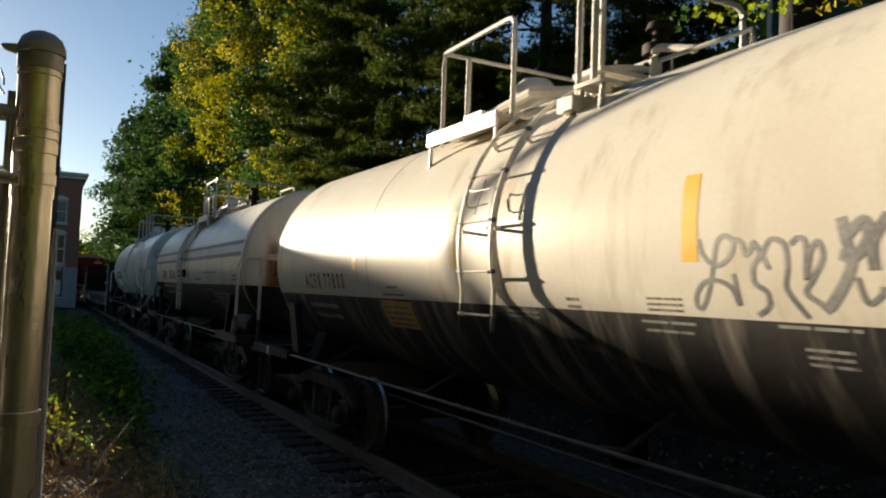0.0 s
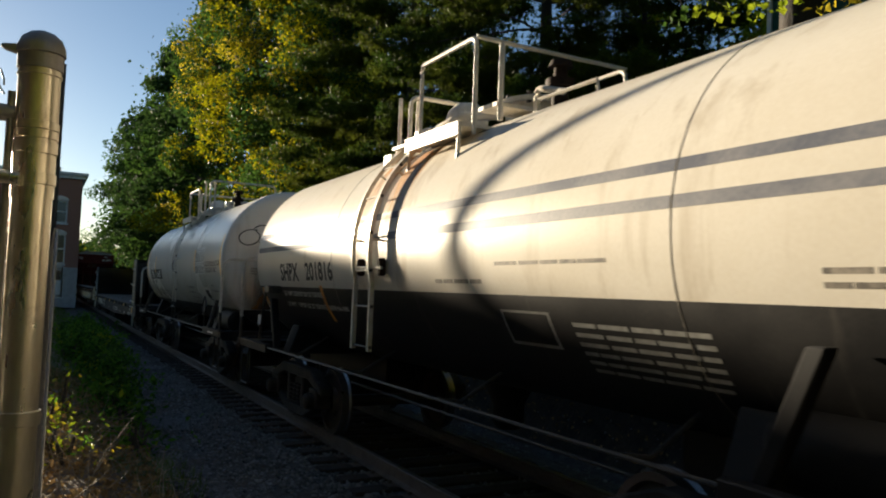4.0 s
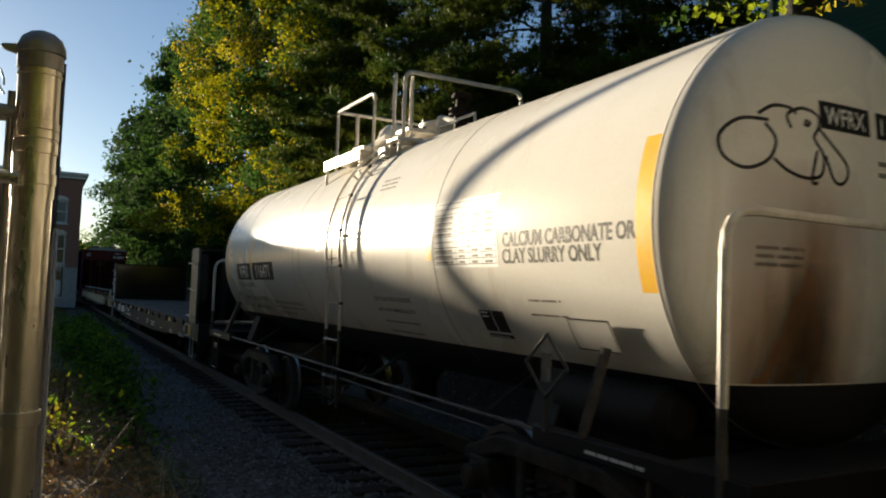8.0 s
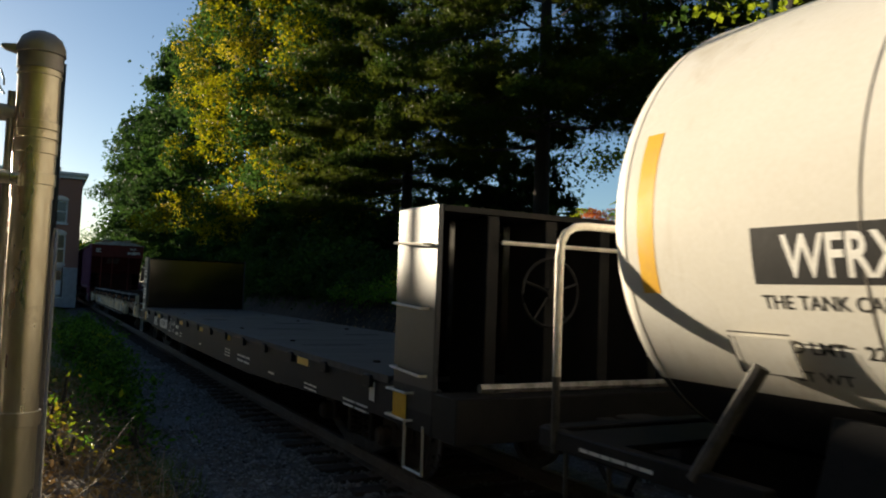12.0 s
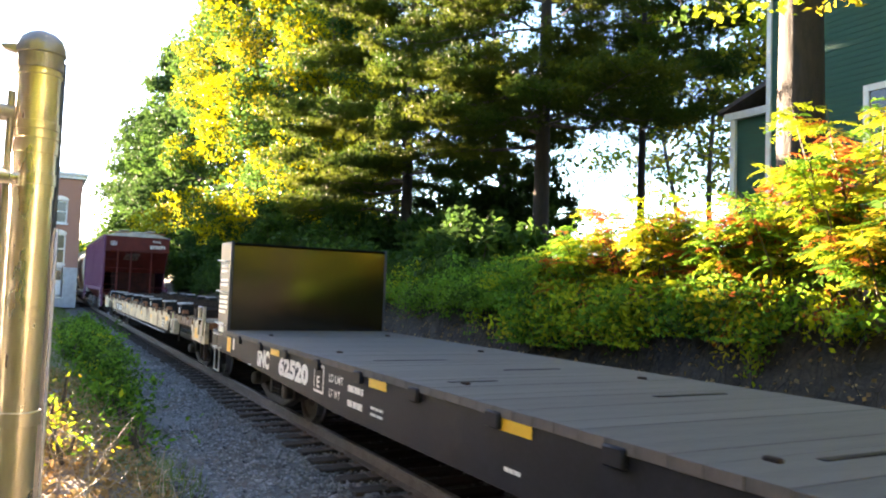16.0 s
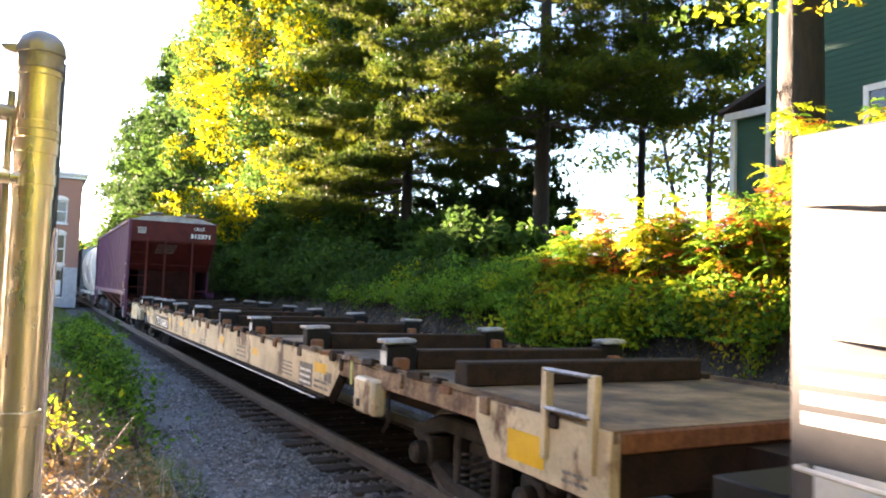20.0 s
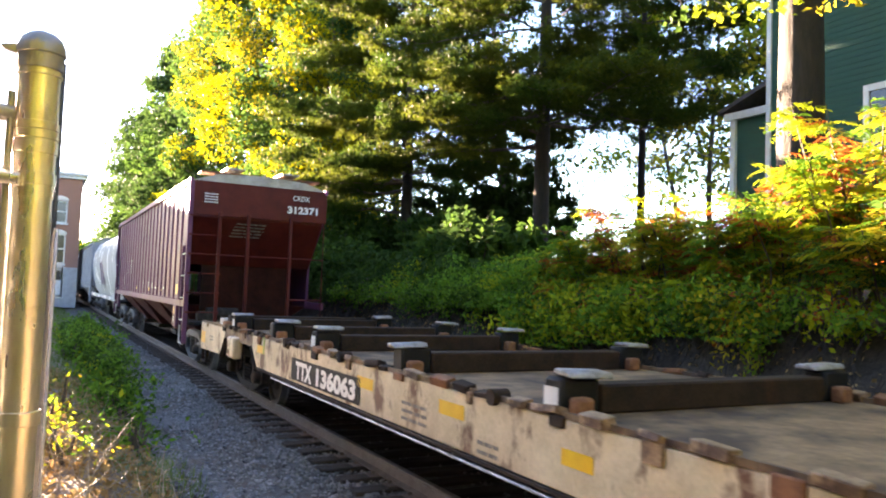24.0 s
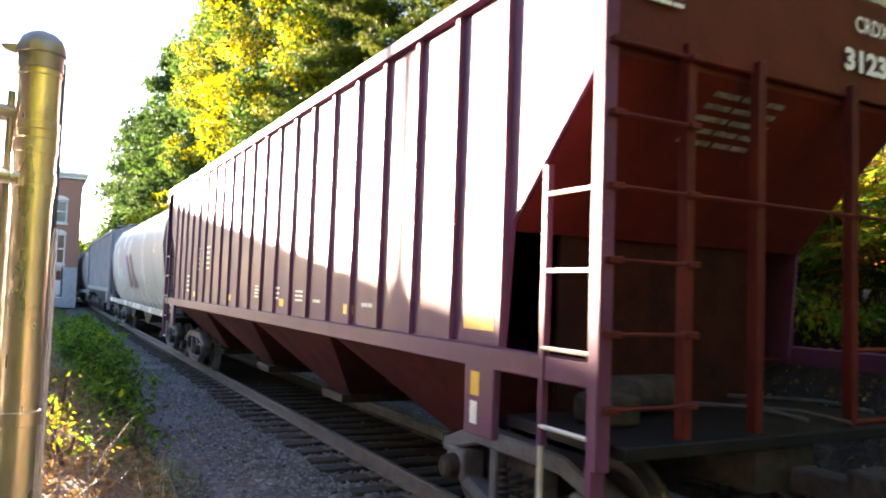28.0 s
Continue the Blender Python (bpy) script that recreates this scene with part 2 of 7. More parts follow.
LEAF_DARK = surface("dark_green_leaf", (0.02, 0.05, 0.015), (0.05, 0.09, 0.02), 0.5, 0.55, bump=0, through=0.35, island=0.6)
# lighter end of the range puts the sunlit boughs into the needle colour
NEEDLE = surface("pine_needle", (0.016, 0.054, 0.010), (0.115, 0.13, 0.013), 0.35, 0.5, bump=0, through=0.3, island=0.3)
LEAF_YELLOW = surface("bright_yellow_leaf", (0.40, 0.34, 0.02), (0.54, 0.43, 0.03), 0.8, 0.5, bump=0, through=0.4, island=0.7)
LEAF_LIME = surface("lime_green_leaf", (0.18, 0.26, 0.015), (0.36, 0.41, 0.02), 0.8, 0.5, bump=0, through=0.4, island=0.7)
LEAF_RED = surface("orange_red_leaf", (0.32, 0.055, 0.025), (0.42, 0.16, 0.025), 0.8, 0.5, bump=0, through=0.4, island=0.7)
LEAF_BRAMBLE = surface("bright_green_bramble_leaf", (0.075, 0.20, 0.02), (0.17, 0.31, 0.032), 0.8, 0.5, bump=0, through=0.4, island=0.7)
# dark bark; on the house tree its colour stands for missing tree shade
DARK_BARK = surface("darkened_furrowed_bark", (0.013, 0.010, 0.008), (0.032, 0.024, 0.018), 6, 0.9, bump=0.9, stretch=(2, 2, 0.4), bump_size=0.03)
GRASS = surface("grass_blade", (0.07, 0.13, 0.025), (0.15, 0.2, 0.045), 0.7, 0.6, bump=0, through=0.35, island=0.6)
LITTER = surface("dry_fallen_leaf", (0.22, 0.13, 0.06), (0.42, 0.3, 0.14), 1.5, 0.7, bump=0, through=0.2, island=0.8)
TWIG = surface("dry_grey_twig", (0.22, 0.17, 0.12), (0.36, 0.3, 0.22), 9, 0.8, bump=0.1)
for m, gloss in ((WHITE_PAINT, 0.10), (WHITE_CLEAN, 0.2), (MAROON, 0.18), (END_SHADED, 0.1), (MAROON_END, 0.25), (BLACK_PAINT, 0.25), (BLACK_BELLY, 0.2), (STRIPE, 0.1), (INK, 0.1), (INK_SOFT, 0.1)):
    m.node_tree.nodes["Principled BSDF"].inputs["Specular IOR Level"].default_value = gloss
for m in (BLACK_STEEL, TRUCK, DARK_RUST, TIE, DARK_PIPE):
    m.node_tree.nodes["Principled BSDF"].inputs["Specular IOR Level"].default_value = 0.2


# ---- building tools ----
def box(bm, x0, x1, y0, y1, z0, z1):
    v = [bm.verts.new((x, y, z)) for z in (z0, z1) for x, y in ((x0, y0), (x1, y0), (x1, y1), (x0, y1))]
    for f in ((3, 2, 1, 0), (4, 5, 6, 7), (0, 1, 5, 4), (1, 2, 6, 5), (2, 3, 7, 6), (3, 0, 4, 7)):
        bm.faces.new([v[i] for i in f])


def tube(bm, pts, r, n=8, r_end=None):
    """A round bar along a line of points."""
    pts = [Vector(p) for p in pts]
    rings = []
    for i, p in enumerate(pts):
        d = (pts[min(i + 1, len(pts) - 1)] - pts[max(i - 1, 0)]).normalized()
        a = d.orthogonal() if abs(d.z) > 0.99 else d.cross(Vector((0, 0, 1)))
        a.normalize()
        b = d.cross(a)
        rr = r if r_end is None else r + (r_end - r) * i / (len(pts) - 1)
        rings.append([bm.verts.new(p + rr * (math.cos(k * math.tau / n) * a + math.sin(k * math.tau / n) * b)) for k in range(n)])
    for p, q in zip(rings, rings[1:]):
        for k in range(n):
            bm.faces.new((p[k], p[(k + 1) % n], q[(k + 1) % n], q[k]))
    bm.faces.new(rings[0][::-1])
    bm.faces.new(rings[-1])


def prism(bm, outline, axis, a, b):
    """An outline in the two other axes, drawn out along axis from a to b."""
    put = {"x": lambda u, v, w: (w, u, v), "y": lambda u, v, w: (u, w, v), "z": lambda u, v, w: (u, v, w)}[axis]
    lo = [bm.verts.new(put(u, v, a)) for u, v in outline]
    hi = [bm.verts.new(put(u, v, b)) for u, v in outline]
    n = len(lo)
    bm.faces.new(lo[::-1])
    bm.faces.new(hi)
    for i in range(n):
        bm.faces.new((lo[i], lo[(i + 1) % n], hi[(i + 1) % n], hi[i]))


def lathe(bm, profile, axis, centre, n=24):
    """(along, radius) pairs turned round an axis through centre."""
    put = {"x": lambda a, u, v: (a, u, v), "y": lambda a, u, v: (u, a, v), "z": lambda a, u, v: (u, v, a)}[axis]
    c = Vector(centre)
    rings = []
    for a, r in profile:
        if r < 1e-5:
            rings.append([bm.verts.new(c + Vector(put(a, 0, 0)))])
        else:
            rings.append([bm.verts.new(c + Vector(put(a, r * math.cos(k * math.tau / n), r * math.sin(k * math.tau / n)))) for k in range(n)])
    for p, q in zip(rings, rings[1:]):
        for k in range(n):
            j = (k + 1) % n
            if len(p) == 1 and len(q) > 1:
                bm.faces.new((p[0], q[j], q[k]))
            elif len(q) == 1 and len(p) > 1:
                bm.faces.new((p[k], p[j], q[0]))
            elif len(p) > 1:
                bm.faces.new((p[k], p[j], q[j], q[k]))
    for ring in (rings[0], rings[-1]):
        if len(ring) > 1:
            bm.faces.new(ring)


def finish(bm, name, material, bevel=0.0):
    bmesh.ops.recalc_face_normals(bm, faces=bm.faces)
    if bevel:
        sharp = [e for e in bm.edges if len(e.link_faces) == 2 and e.calc_face_angle(0) > 0.6]
        bmesh.ops.bevel(bm, geom=sharp, offset=bevel, segments=1, affect="EDGES", clamp_overlap=True)
    me = bpy.data.meshes.new(name)
    bm.to_mesh(me)
    bm.free()
    for m in material if isinstance(material, (list, tuple)) else (material,):
        me.materials.append(m)
    me.shade_smooth()
    me.set_sharp_from_angle(angle=radians(38))
    return me


def part(name, bm, material, parent, label="", bevel=0.0):
    """Links a bmesh, or a finished mesh, as one object under a thing or a part."""
    ob = new(name, finish(bm, name, material, bevel) if isinstance(bm, bmesh.types.BMesh) else bm)
    ob.parent = parent
    return tagged(ob, label)


def thing(name, label, category, at=(0, 0, 0), group="", kind=""):
    ob = new(name)
    ob.location = at
    return tagged(ob, label, category, group, kind)


def single(name, bm, material, label, category, at=(0, 0, 0), group="", kind="", bevel=0.0):
    ob = new(name, finish(bm, name, material, bevel) if isinstance(bm, bmesh.types.BMesh) else bm)
    ob.location = at
    return tagged(ob, label, category, group, kind)


def B():
    return bmesh.new()


def boxes(*rows):
    bm = B()
    for r in rows:
        box(bm, *r)
    return bm


def pipe(pts, r, n=8):
    bm = B()
    tube(bm, pts, r, n)
    return bm


def strap(x, line, thick, deep):
    """A flat bar that follows a line of (y, z) points at x."""
    bm = B()
    rows = []
    for i, (y, z) in enumerate(line):
        d = Vector((line[min(i + 1, len(line) - 1)][0] - line[max(i - 1, 0)][0], line[min(i + 1, len(line) - 1)][1] - line[max(i - 1, 0)][1])).normalized()
        n = Vector((-d.y, d.x)) * deep / 2
        rows.append([bm.verts.new((x + a * thick / 2, y + b * n.x, z + b * n.y)) for a, b in ((-1, -1), (1, -1), (1, 1), (-1, 1))])
    for p, q in zip(rows, rows[1:]):
        for k in range(4):
            bm.faces.new((p[k], p[(k + 1) % 4], q[(k + 1) % 4], q[k]))
    bm.faces.new(rows[0][::-1])
    bm.faces.new(rows[-1])
    return bm


def bend(a, corner, b, r, steps=4):
    """Points of a rounded corner between a and b."""
    a, c, b = Vector(a), Vector(corner), Vector(b)
    p, q = c + (a - c).normalized() * r, c + (b - c).normalized() * r
    return [tuple((1 - u) ** 2 * p + 2 * u * (1 - u) * c + u * u * q) for u in (i / steps for i in range(steps + 1))]


# lettering and flat marks, laid on a surface by a function of (u, v)
def glyphs(text, width, height, bold=0.0):
    cu = bpy.data.curves.new("lettering", "FONT")
    cu.body, cu.size, cu.offset, cu.resolution_u = text, 1.0, bold, 3
    ob = bpy.data.objects.new("lettering", cu)
    me = bpy.data.meshes.new_from_object(ob)
    bpy.data.objects.remove(ob)
    bm = B()
    bm.from_mesh(me)
    bpy.data.meshes.remove(me)
    xs, ys = [v.co.x for v in bm.verts], [v.co.y for v in bm.verts]
    x0, x1, y0, y1 = min(xs), max(xs), min(ys), max(ys)
    for v in bm.verts:
        v.co = ((v.co.x - x0) / (x1 - x0) * width, (v.co.y - y0) / (y1 - y0) * height, 0)
    return bm


def sheet(width, height, nu=1, nv=1):
    bm = B()
    g = [[bm.verts.new((width * i / nu, height * j / nv, 0)) for i in range(nu + 1)] for j in range(nv + 1)]
    for j in range(nv):
        for i in range(nu):
            bm.faces.new((g[j][i], g[j][i + 1], g[j + 1][i + 1], g[j + 1][i]))
    return bm


def bars(width, height, lines, words=3, fill=0.44):
    """Plain bars in place of small writing."""
    bm = B()
    step = height / lines
    rnd = random.Random(int(width * 1000) + lines)
    for j in range(lines):
        x = 0.0
        while x < width * 0.97:
            w = min(width - x, width / words * rnd.uniform(0.5, 1.1))
            v = [bm.verts.new((x + a * w * 0.9, j * step + b * step * fill, 0)) for a, b in ((0, 0), (1, 0), (1, 1), (0, 1))]
            bm.faces.new(v)
            x += w
    return bm


def stroke(bm, pts, w):
    """A flat brush line through points, smoothed."""
    p = [Vector((*q, 0)) for q in pts]
    line = []
    for i in range(len(p) - 1):
        a, b, c, d = p[max(i - 1, 0)], p[i], p[i + 1], p[min(i + 2, len(p) - 1)]
        for k in range(6):
            u = k / 6
            line.append(0.5 * ((2 * b) + (c - a) * u + (2 * a - 5 * b + 4 * c - d) * u * u + (3 * b - a - 3 * c + d) * u ** 3))
    line.append(p[-1])
    rows = []
    for i, q in enumerate(line):
        d = (line[min(i + 1, len(line) - 1)] - line[max(i - 1, 0)]).normalized()
        s = Vector((-d.y, d.x, 0)) * w / 2
        rows.append((bm.verts.new(q + s), bm.verts.new(q - s)))
    for a, b in zip(rows, rows[1:]):
        bm.faces.new((a[0], a[1], b[1], b[0]))


def lay(bm, place, cut=0.0):
    """Moves a flat bmesh onto a surface; cut: slices across v that let it follow a curve."""
    if cut:
        hi = max(v.co.y for v in bm.verts)
        y = min(v.co.y for v in bm.verts) + cut
        while y < hi:
            bmesh.ops.bisect_plane(bm, geom=bm.verts[:] + bm.edges[:] + bm.faces[:], plane_co=(0, y, 0), plane_no=(0, 1, 0))
            y += cut
    for v in bm.verts:
        v.co = place(v.co.x, v.co.y)
    return bm


def on_side(y, x0, z0):
    return lambda u, v: (x0 + u, y, z0 + v)


def on_end(x, y0, z0):
    return lambda u, v: (x, y0 + u, z0 + v)


def quads_mesh(name, verts, faces, material):
    me = bpy.data.meshes.new(name)
    me.from_pydata(verts.tolist() if hasattr(verts, "tolist") else verts, [], faces.tolist() if hasattr(faces, "tolist") else faces)
    for m in material if isinstance(material, (list, tuple)) else (material,):
        me.materials.append(m)
    return me


# ---- running gear, shared by all cars ----
WHEEL_R = 0.42


def wheelset_mesh():
    bm = B()
    lathe(bm, [(-1.08, 0.075), (1.08, 0.075)], "y", (0, 0, 0), 10)
    for s in (-1, 1):
        lathe(bm, [(s * 0.86, 0.13), (s * 0.86, 0.17), (s * 0.80, 0.20), (s * 0.80, 0.33), (s * 0.835, 0.36), (s * 0.835, 0.415),
                   (s * 0.74, 0.425), (s * 0.715, 0.45), (s * 0.695, 0.45), (s * 0.69, 0.36), (s * 0.74, 0.33), (s * 0.74, 0.2),
                   (s * 0.68, 0.17), (s * 0.68, 0.13)], "y", (0, 0, 0), 28)
    me = finish(bm, "wheelset", [WHEEL, TREAD])
    for f in me.polygons:
        c = f.center
        if math.hypot(c.x, c.z) > 0.375 and abs(c.y) < 0.834 and math.hypot(c.x, c.z) < 0.44:
            f.material_index = 1
    return me


def side_frame_mesh(material):
    bm = B()
    prism(bm, [(-1.12, 0.52), (-1.12, 0.64), (-0.62, 0.82), (0.62, 0.82), (1.12, 0.64), (1.12, 0.52), (0.55, 0.68), (-0.55, 0.68)], "y", -0.09, 0.09)
    prism(bm, [(-0.98, 0.36), (-0.42, 0.16), (0.42, 0.16), (0.98, 0.36), (0.98, 0.46), (0.36, 0.28), (-0.36, 0.28), (-0.98, 0.46)], "y", -0.085, 0.085)
    for s in (-1, 1):
        prism(bm, [(s * 0.26, 0.27), (s * 0.36, 0.27), (s * 0.36, 0.70), (s * 0.26, 0.70)], "y", -0.08, 0.08)
        box(bm, s * 0.865 - 0.15, s * 0.865 + 0.15, -0.11, 0.11, 0.34, 0.60)
    return finish(bm, "side_frame", material, 0.018)


def spring_mesh():
    bm = B()
    tube(bm, [(0.055 * math.cos(a * 0.9), 0.055 * math.sin(a * 0.9), 0.28 + 0.29 * a / 35) for a in range(36)], 0.014, 5)
    return finish(bm, "spring", TRUCK)


def bearing_mesh():
    bm = B()
    lathe(bm, [(-0.20, 0.02), (-0.20, 0.07), (-0.17, 0.10), (-0.06, 0.11), (0.0, 0.11)], "y", (0, 0, 0), 14)
    return finish(bm, "bearing_cap", TRUCK)


SHARED = {"wheelset": wheelset_mesh(), "spring": spring_mesh(), "bearing": bearing_mesh(),
          "frame": side_frame_mesh(TRUCK), "frame_grey": side_frame_mesh(TRUCK_GREY)}
WHEELSETS = []


def truck(car, x, grey=False):
    bm = B()
    prism(bm, [(-0.18, 0.40), (0.18, 0.40), (0.22, 0.62), (0.1, 0.70), (-0.1, 0.70), (-0.22, 0.62)], "y", -1.0, 1.0)
    lathe(bm, [(0.66, 0.2), (0.78, 0.2)], "z", (0, 0, 0), 14)
    t = part("truck", bm, TRUCK, car, "dark cast-steel freight truck", 0.015)
    t.location = (x, 0, 0)
    for s in (-1, 1):
        f = part("side_frame", SHARED["frame_grey" if grey else "frame"], None, t)
        f.location = (0, s * 0.99, 0)
        for k in (-0.16, 0, 0.16):
            p = part("spring", SHARED["spring"], None, t)
            p.location = (k, s * 1.03, 0)
        for a in (-1, 1):
            c = part("bearing_cap", SHARED["bearing"], None, t)
            c.location = (a * 0.865, s * 1.02, 0.44)
            if s > 0:
                c.rotation_euler = (0, 0, math.pi)
    for a in (-1, 1):
        w = part("wheelset", SHARED["wheelset"], None, t)
        w.location = (a * 0.865, 0, WHEEL_R)
        WHEELSETS.append(w)


def coupler(car, x, s):
    bm = B()
    box(bm, min(x, x + s * 0.45), max(x, x + s * 0.45), -0.09, 0.09, 0.74, 0.90)
    prism(bm, [(x + s * 0.42, -0.16), (x + s * 0.62, -0.20), (x + s * 0.70, -0.02), (x + s * 0.60, 0.02), (x + s * 0.62, 0.18), (x + s * 0.42, 0.15)], "z", 0.70, 0.98)
    part("coupler", bm, TRUCK, car, "rusty knuckle coupler", 0.015)
    part("air_hose", pipe([(x + s * 0.1, -0.3, 0.78), (x + s * 0.3, -0.3, 0.7), (x + s * 0.5, -0.25, 0.42), (x + s * 0.66, -0.16, 0.40)], 0.022, 6), BLACK_STEEL, car, "black rubber brake hose")


# ---- tank cars ----
def tank_car(name, label, centre, rear, front, R, zc, upper, lower, split, ladder, plat, dish=0.34, ends=(0.5, 0.5), rib=(), entry_right=True, slide=-0.16, brace=0.10):
    car = thing(name, label, "tank car", (centre, TRACK_Y, 0), "freight cars of the train")
    r0, f0 = rear - centre, front - centre
    # shell, cut along the line where the paint changes
    n = 160
    prof = []
    for i in range(28):
        th = math.pi / 2 * i / 28
        prof.append((r0 - dish * math.cos(th) ** 0.8, R * max(math.sin(th), 0.0) ** 0.8))
    prof += [(r0 + (f0 - r0) * i / 8, R) for i in range(9)]
    for i in range(27, -1, -1):
        th = math.pi / 2 * i / 28
        prof.append((f0 + dish * math.cos(th) ** 0.8, R * max(math.sin(th), 0.0) ** 0.8))
    bm = B()
    rings = []
    for x, r in prof:
        rings.append([bm.verts.new((x, r * math.cos(k * math.tau / n), zc + r * math.sin(k * math.tau / n))) for k in range(n)] if r > 0.01 else [bm.verts.new((x, 0, zc))])
    for p, q in zip(rings, rings[1:]):
        for k in range(n):
            j = (k + 1) % n
            bm.faces.new((p[0], q[j], q[k]) if len(p) == 1 else (p[k], p[j], q[0]) if len(q) == 1 else (p[k], p[j], q[j], q[k]))
    bmesh.ops.bisect_plane(bm, geom=bm.verts[:] + bm.edges[:] + bm.faces[:], plane_co=(0, 0, split), plane_no=(0, 0, 1))
    for f in bm.faces:
        f.material_index = 0 if f.calc_center_median().z > split else 1
    part("tank", bm, [upper, lower], car, "rolled steel tank with dished ends, painted pale above and black below" if lower is not upper else "")
    # weld seams and head rims
    for x in (r0, f0, *[q - centre for q in rib]):
        bm = B()
        lathe(bm, [(x - 0.006, R - 0.01), (x - 0.003, R + 0.0022), (x + 0.003, R + 0.0022), (x + 0.006, R - 0.01)], "x", (0, 0, zc), 160)
        part("weld_seam", bm, INK_SOFT if x not in (r0, f0) else upper, car)
    # stub sills, saddles and end platforms
    for s, e, over in ((-1, r0, ends[0]), (1, f0, ends[1])):
        xe = e + s * over
        part("stub_sill", boxes((min(e - s * 2.6, xe), max(e - s * 2.6, xe), -0.22, 0.22, 0.70, 1.02)), BLACK_STEEL, car, "", 0.01)
        part("end_sill", boxes((min(xe, xe - s * 0.14), max(xe, xe - s * 0.14), -1.44, 1.44, 0.93, 1.10)), BLACK_STEEL, car, "", 0.01)
        part("side_step_sill", boxes((min(xe, xe - s * 1.7), max(xe, xe - s * 1.7), -1.46, -1.36, 0.97, 1.09)), BLACK_STEEL, car, "", 0.01)
        part("end_platform", boxes((min(xe - s * 0.14, xe - s * 0.62), max(xe - s * 0.14, xe - s * 0.62), -1.36, 1.40, 1.03, 1.07)), BLACK_STEEL, car)
        # saddle under the tank
        bm = B()
        xs = e - s * 1.25
        prism(bm, [(-1.2, 0.98), (1.2, 0.98), (1.05, zc - R * 0.72), (0.0, zc - R - 0.02 + 0.1), (-1.05, zc - R * 0.72)], "x", xs - 0.16, xs + 0.16)
        part("saddle", bm, BLACK_STEEL, car, "", 0.01)
        for y in (-1, 1) if brace else ():
            bm = B()
            prism(bm, [(xs + s * 0.42, zc - R * 0.45), (xs + s * (0.42 + brace), zc - R * 0.45), (xs + s * (0.12 + brace), 1.05), (xs + s * 0.12, 1.05)], "y", y * 1.27 - 0.05, y * 1.27 + 0.05)
            part("bolster_brace", bm, BLACK_STEEL, car, "", 0.008)
        # arched end handrail
        y0, zt = -1.45, 2.38
        foot = 1.42
        for y in (y0, -y0):
            part("handrail_foot", pipe([(xe - s * 0.16, y, 0.95), (xe - s * 0.16, y, foot)], 0.026), DARK_PIPE, car, "black foot of the handrail")
        pts = [(xe - s * 0.16, y0, foot)] + bend((xe - s * 0.16, y0, 1), (xe - s * 0.16, y0, zt), (xe - s * 0.16, 0, zt), 0.2) + \
            bend((xe - s * 0.16, 0, zt), (xe - s * 0.16, -y0, zt), (xe - s * 0.16, -y0, 1), 0.2) + [(xe - s * 0.16, -y0, foot)]
        part("end_handrail", pipe(pts, 0.026), RAIL_PIPE, car, "pale painted pipe handrail")
        coupler(car, xe, s)
        truck(car, e - s * 1.35)
        # sill step
        for y in (-1.43, 1.43):
            x = xe - s * 0.45
            part("sill_step", pipe([(x - 0.2, y, 0.97), (x - 0.2, y, 0.42), (x + 0.2, y, 0.42), (x + 0.2, y, 0.97)], 0.016, 6), DARK_PIPE, car)
    # safety rail along each lower side, with drop brackets
    for y in (-1.42, 1.42):
        part("side_rail", pipe([(r0 - ends[0] + 0.1, y, 1.045), (f0 + ends[1] - 0.1, y, 1.045)], 0.015), DARK_PIPE, car)
    for x in np.linspace(r0 + 1.9, f0 - 1.9, 4):
        part("rail_bracket", pipe([(x, -1.42, 1.05), (x, -1.2, 1.02), (x, -0.8, zc - R * 0.82)], 0.018, 6), DARK_PIPE, car)
    # outlet and brake gear under the belly
    bm = B()
    lathe(bm, [(0.55, 0.11), (0.62, 0.17), (0.8, 0.17), (0.95, 0.24), (1.05, 0.24)], "z", (0, 0, 0), 16)
    part("bottom_outlet", bm, BLACK_STEEL, car)
    bm = B()
    lathe(bm, [(-0.55, 0.0), (-0.55, 0.12), (-0.48, 0.19), (0.48, 0.19), (0.55, 0.12), (0.55, 0.0)], "x", (f0 - 0.7, -0.95, 1.22), 18)
    part("air_reservoir", bm, BLACK_STEEL, car, "black horizontal air reservoir")
    part("brake_rod", pipe([(r0 + 1.6, -0.4, 0.62), (f0 - 1.6, -0.4, 0.62)], 0.02, 6), DARK_PIPE, car)
    # ladder of flat bars up the near side and down the far side
    lx, lw, lz, thick, deep = ladder[0] - centre, *ladder[1:]
    turn = radians(-14)
    for s in (-1, 1):
        for x in (lx, lx + lw):
            arc = [(s * (R + 0.09) * math.cos(a), zc + (R + 0.09) * math.sin(a)) for a in np.linspace(turn, radians(66), 18)]
            split_at = split if lower is not upper and thick < 0.03 else lz
            if s < 0:
                part("ladder_stile", strap(x, [(arc[0][0], max(split_at, lz))] + arc, thick, deep), RAIL_PIPE, car)
                if split_at > lz:
                    part("ladder_stile", strap(x, [(arc[0][0], lz), (arc[0][0], split_at)], thick, deep), DARK_PIPE, car, "dark lower end of the ladder")
            else:
                part("ladder_stile", strap(x, arc, thick, deep), RAIL_PIPE, car)
        spots = [((R + 0.09) * math.cos(radians(a)), zc + (R + 0.09) * math.sin(radians(a))) for a in (54, 38.5, 22.5, 6.5, -9)]
        if s < 0:
            spots += [((R + 0.09) * math.cos(turn), z) for z in np.arange(1.76, lz - 0.05, -0.41)] if thick < 0.03 else [((R + 0.09) * math.cos(turn), z) for z in (1.75, 1.34)]
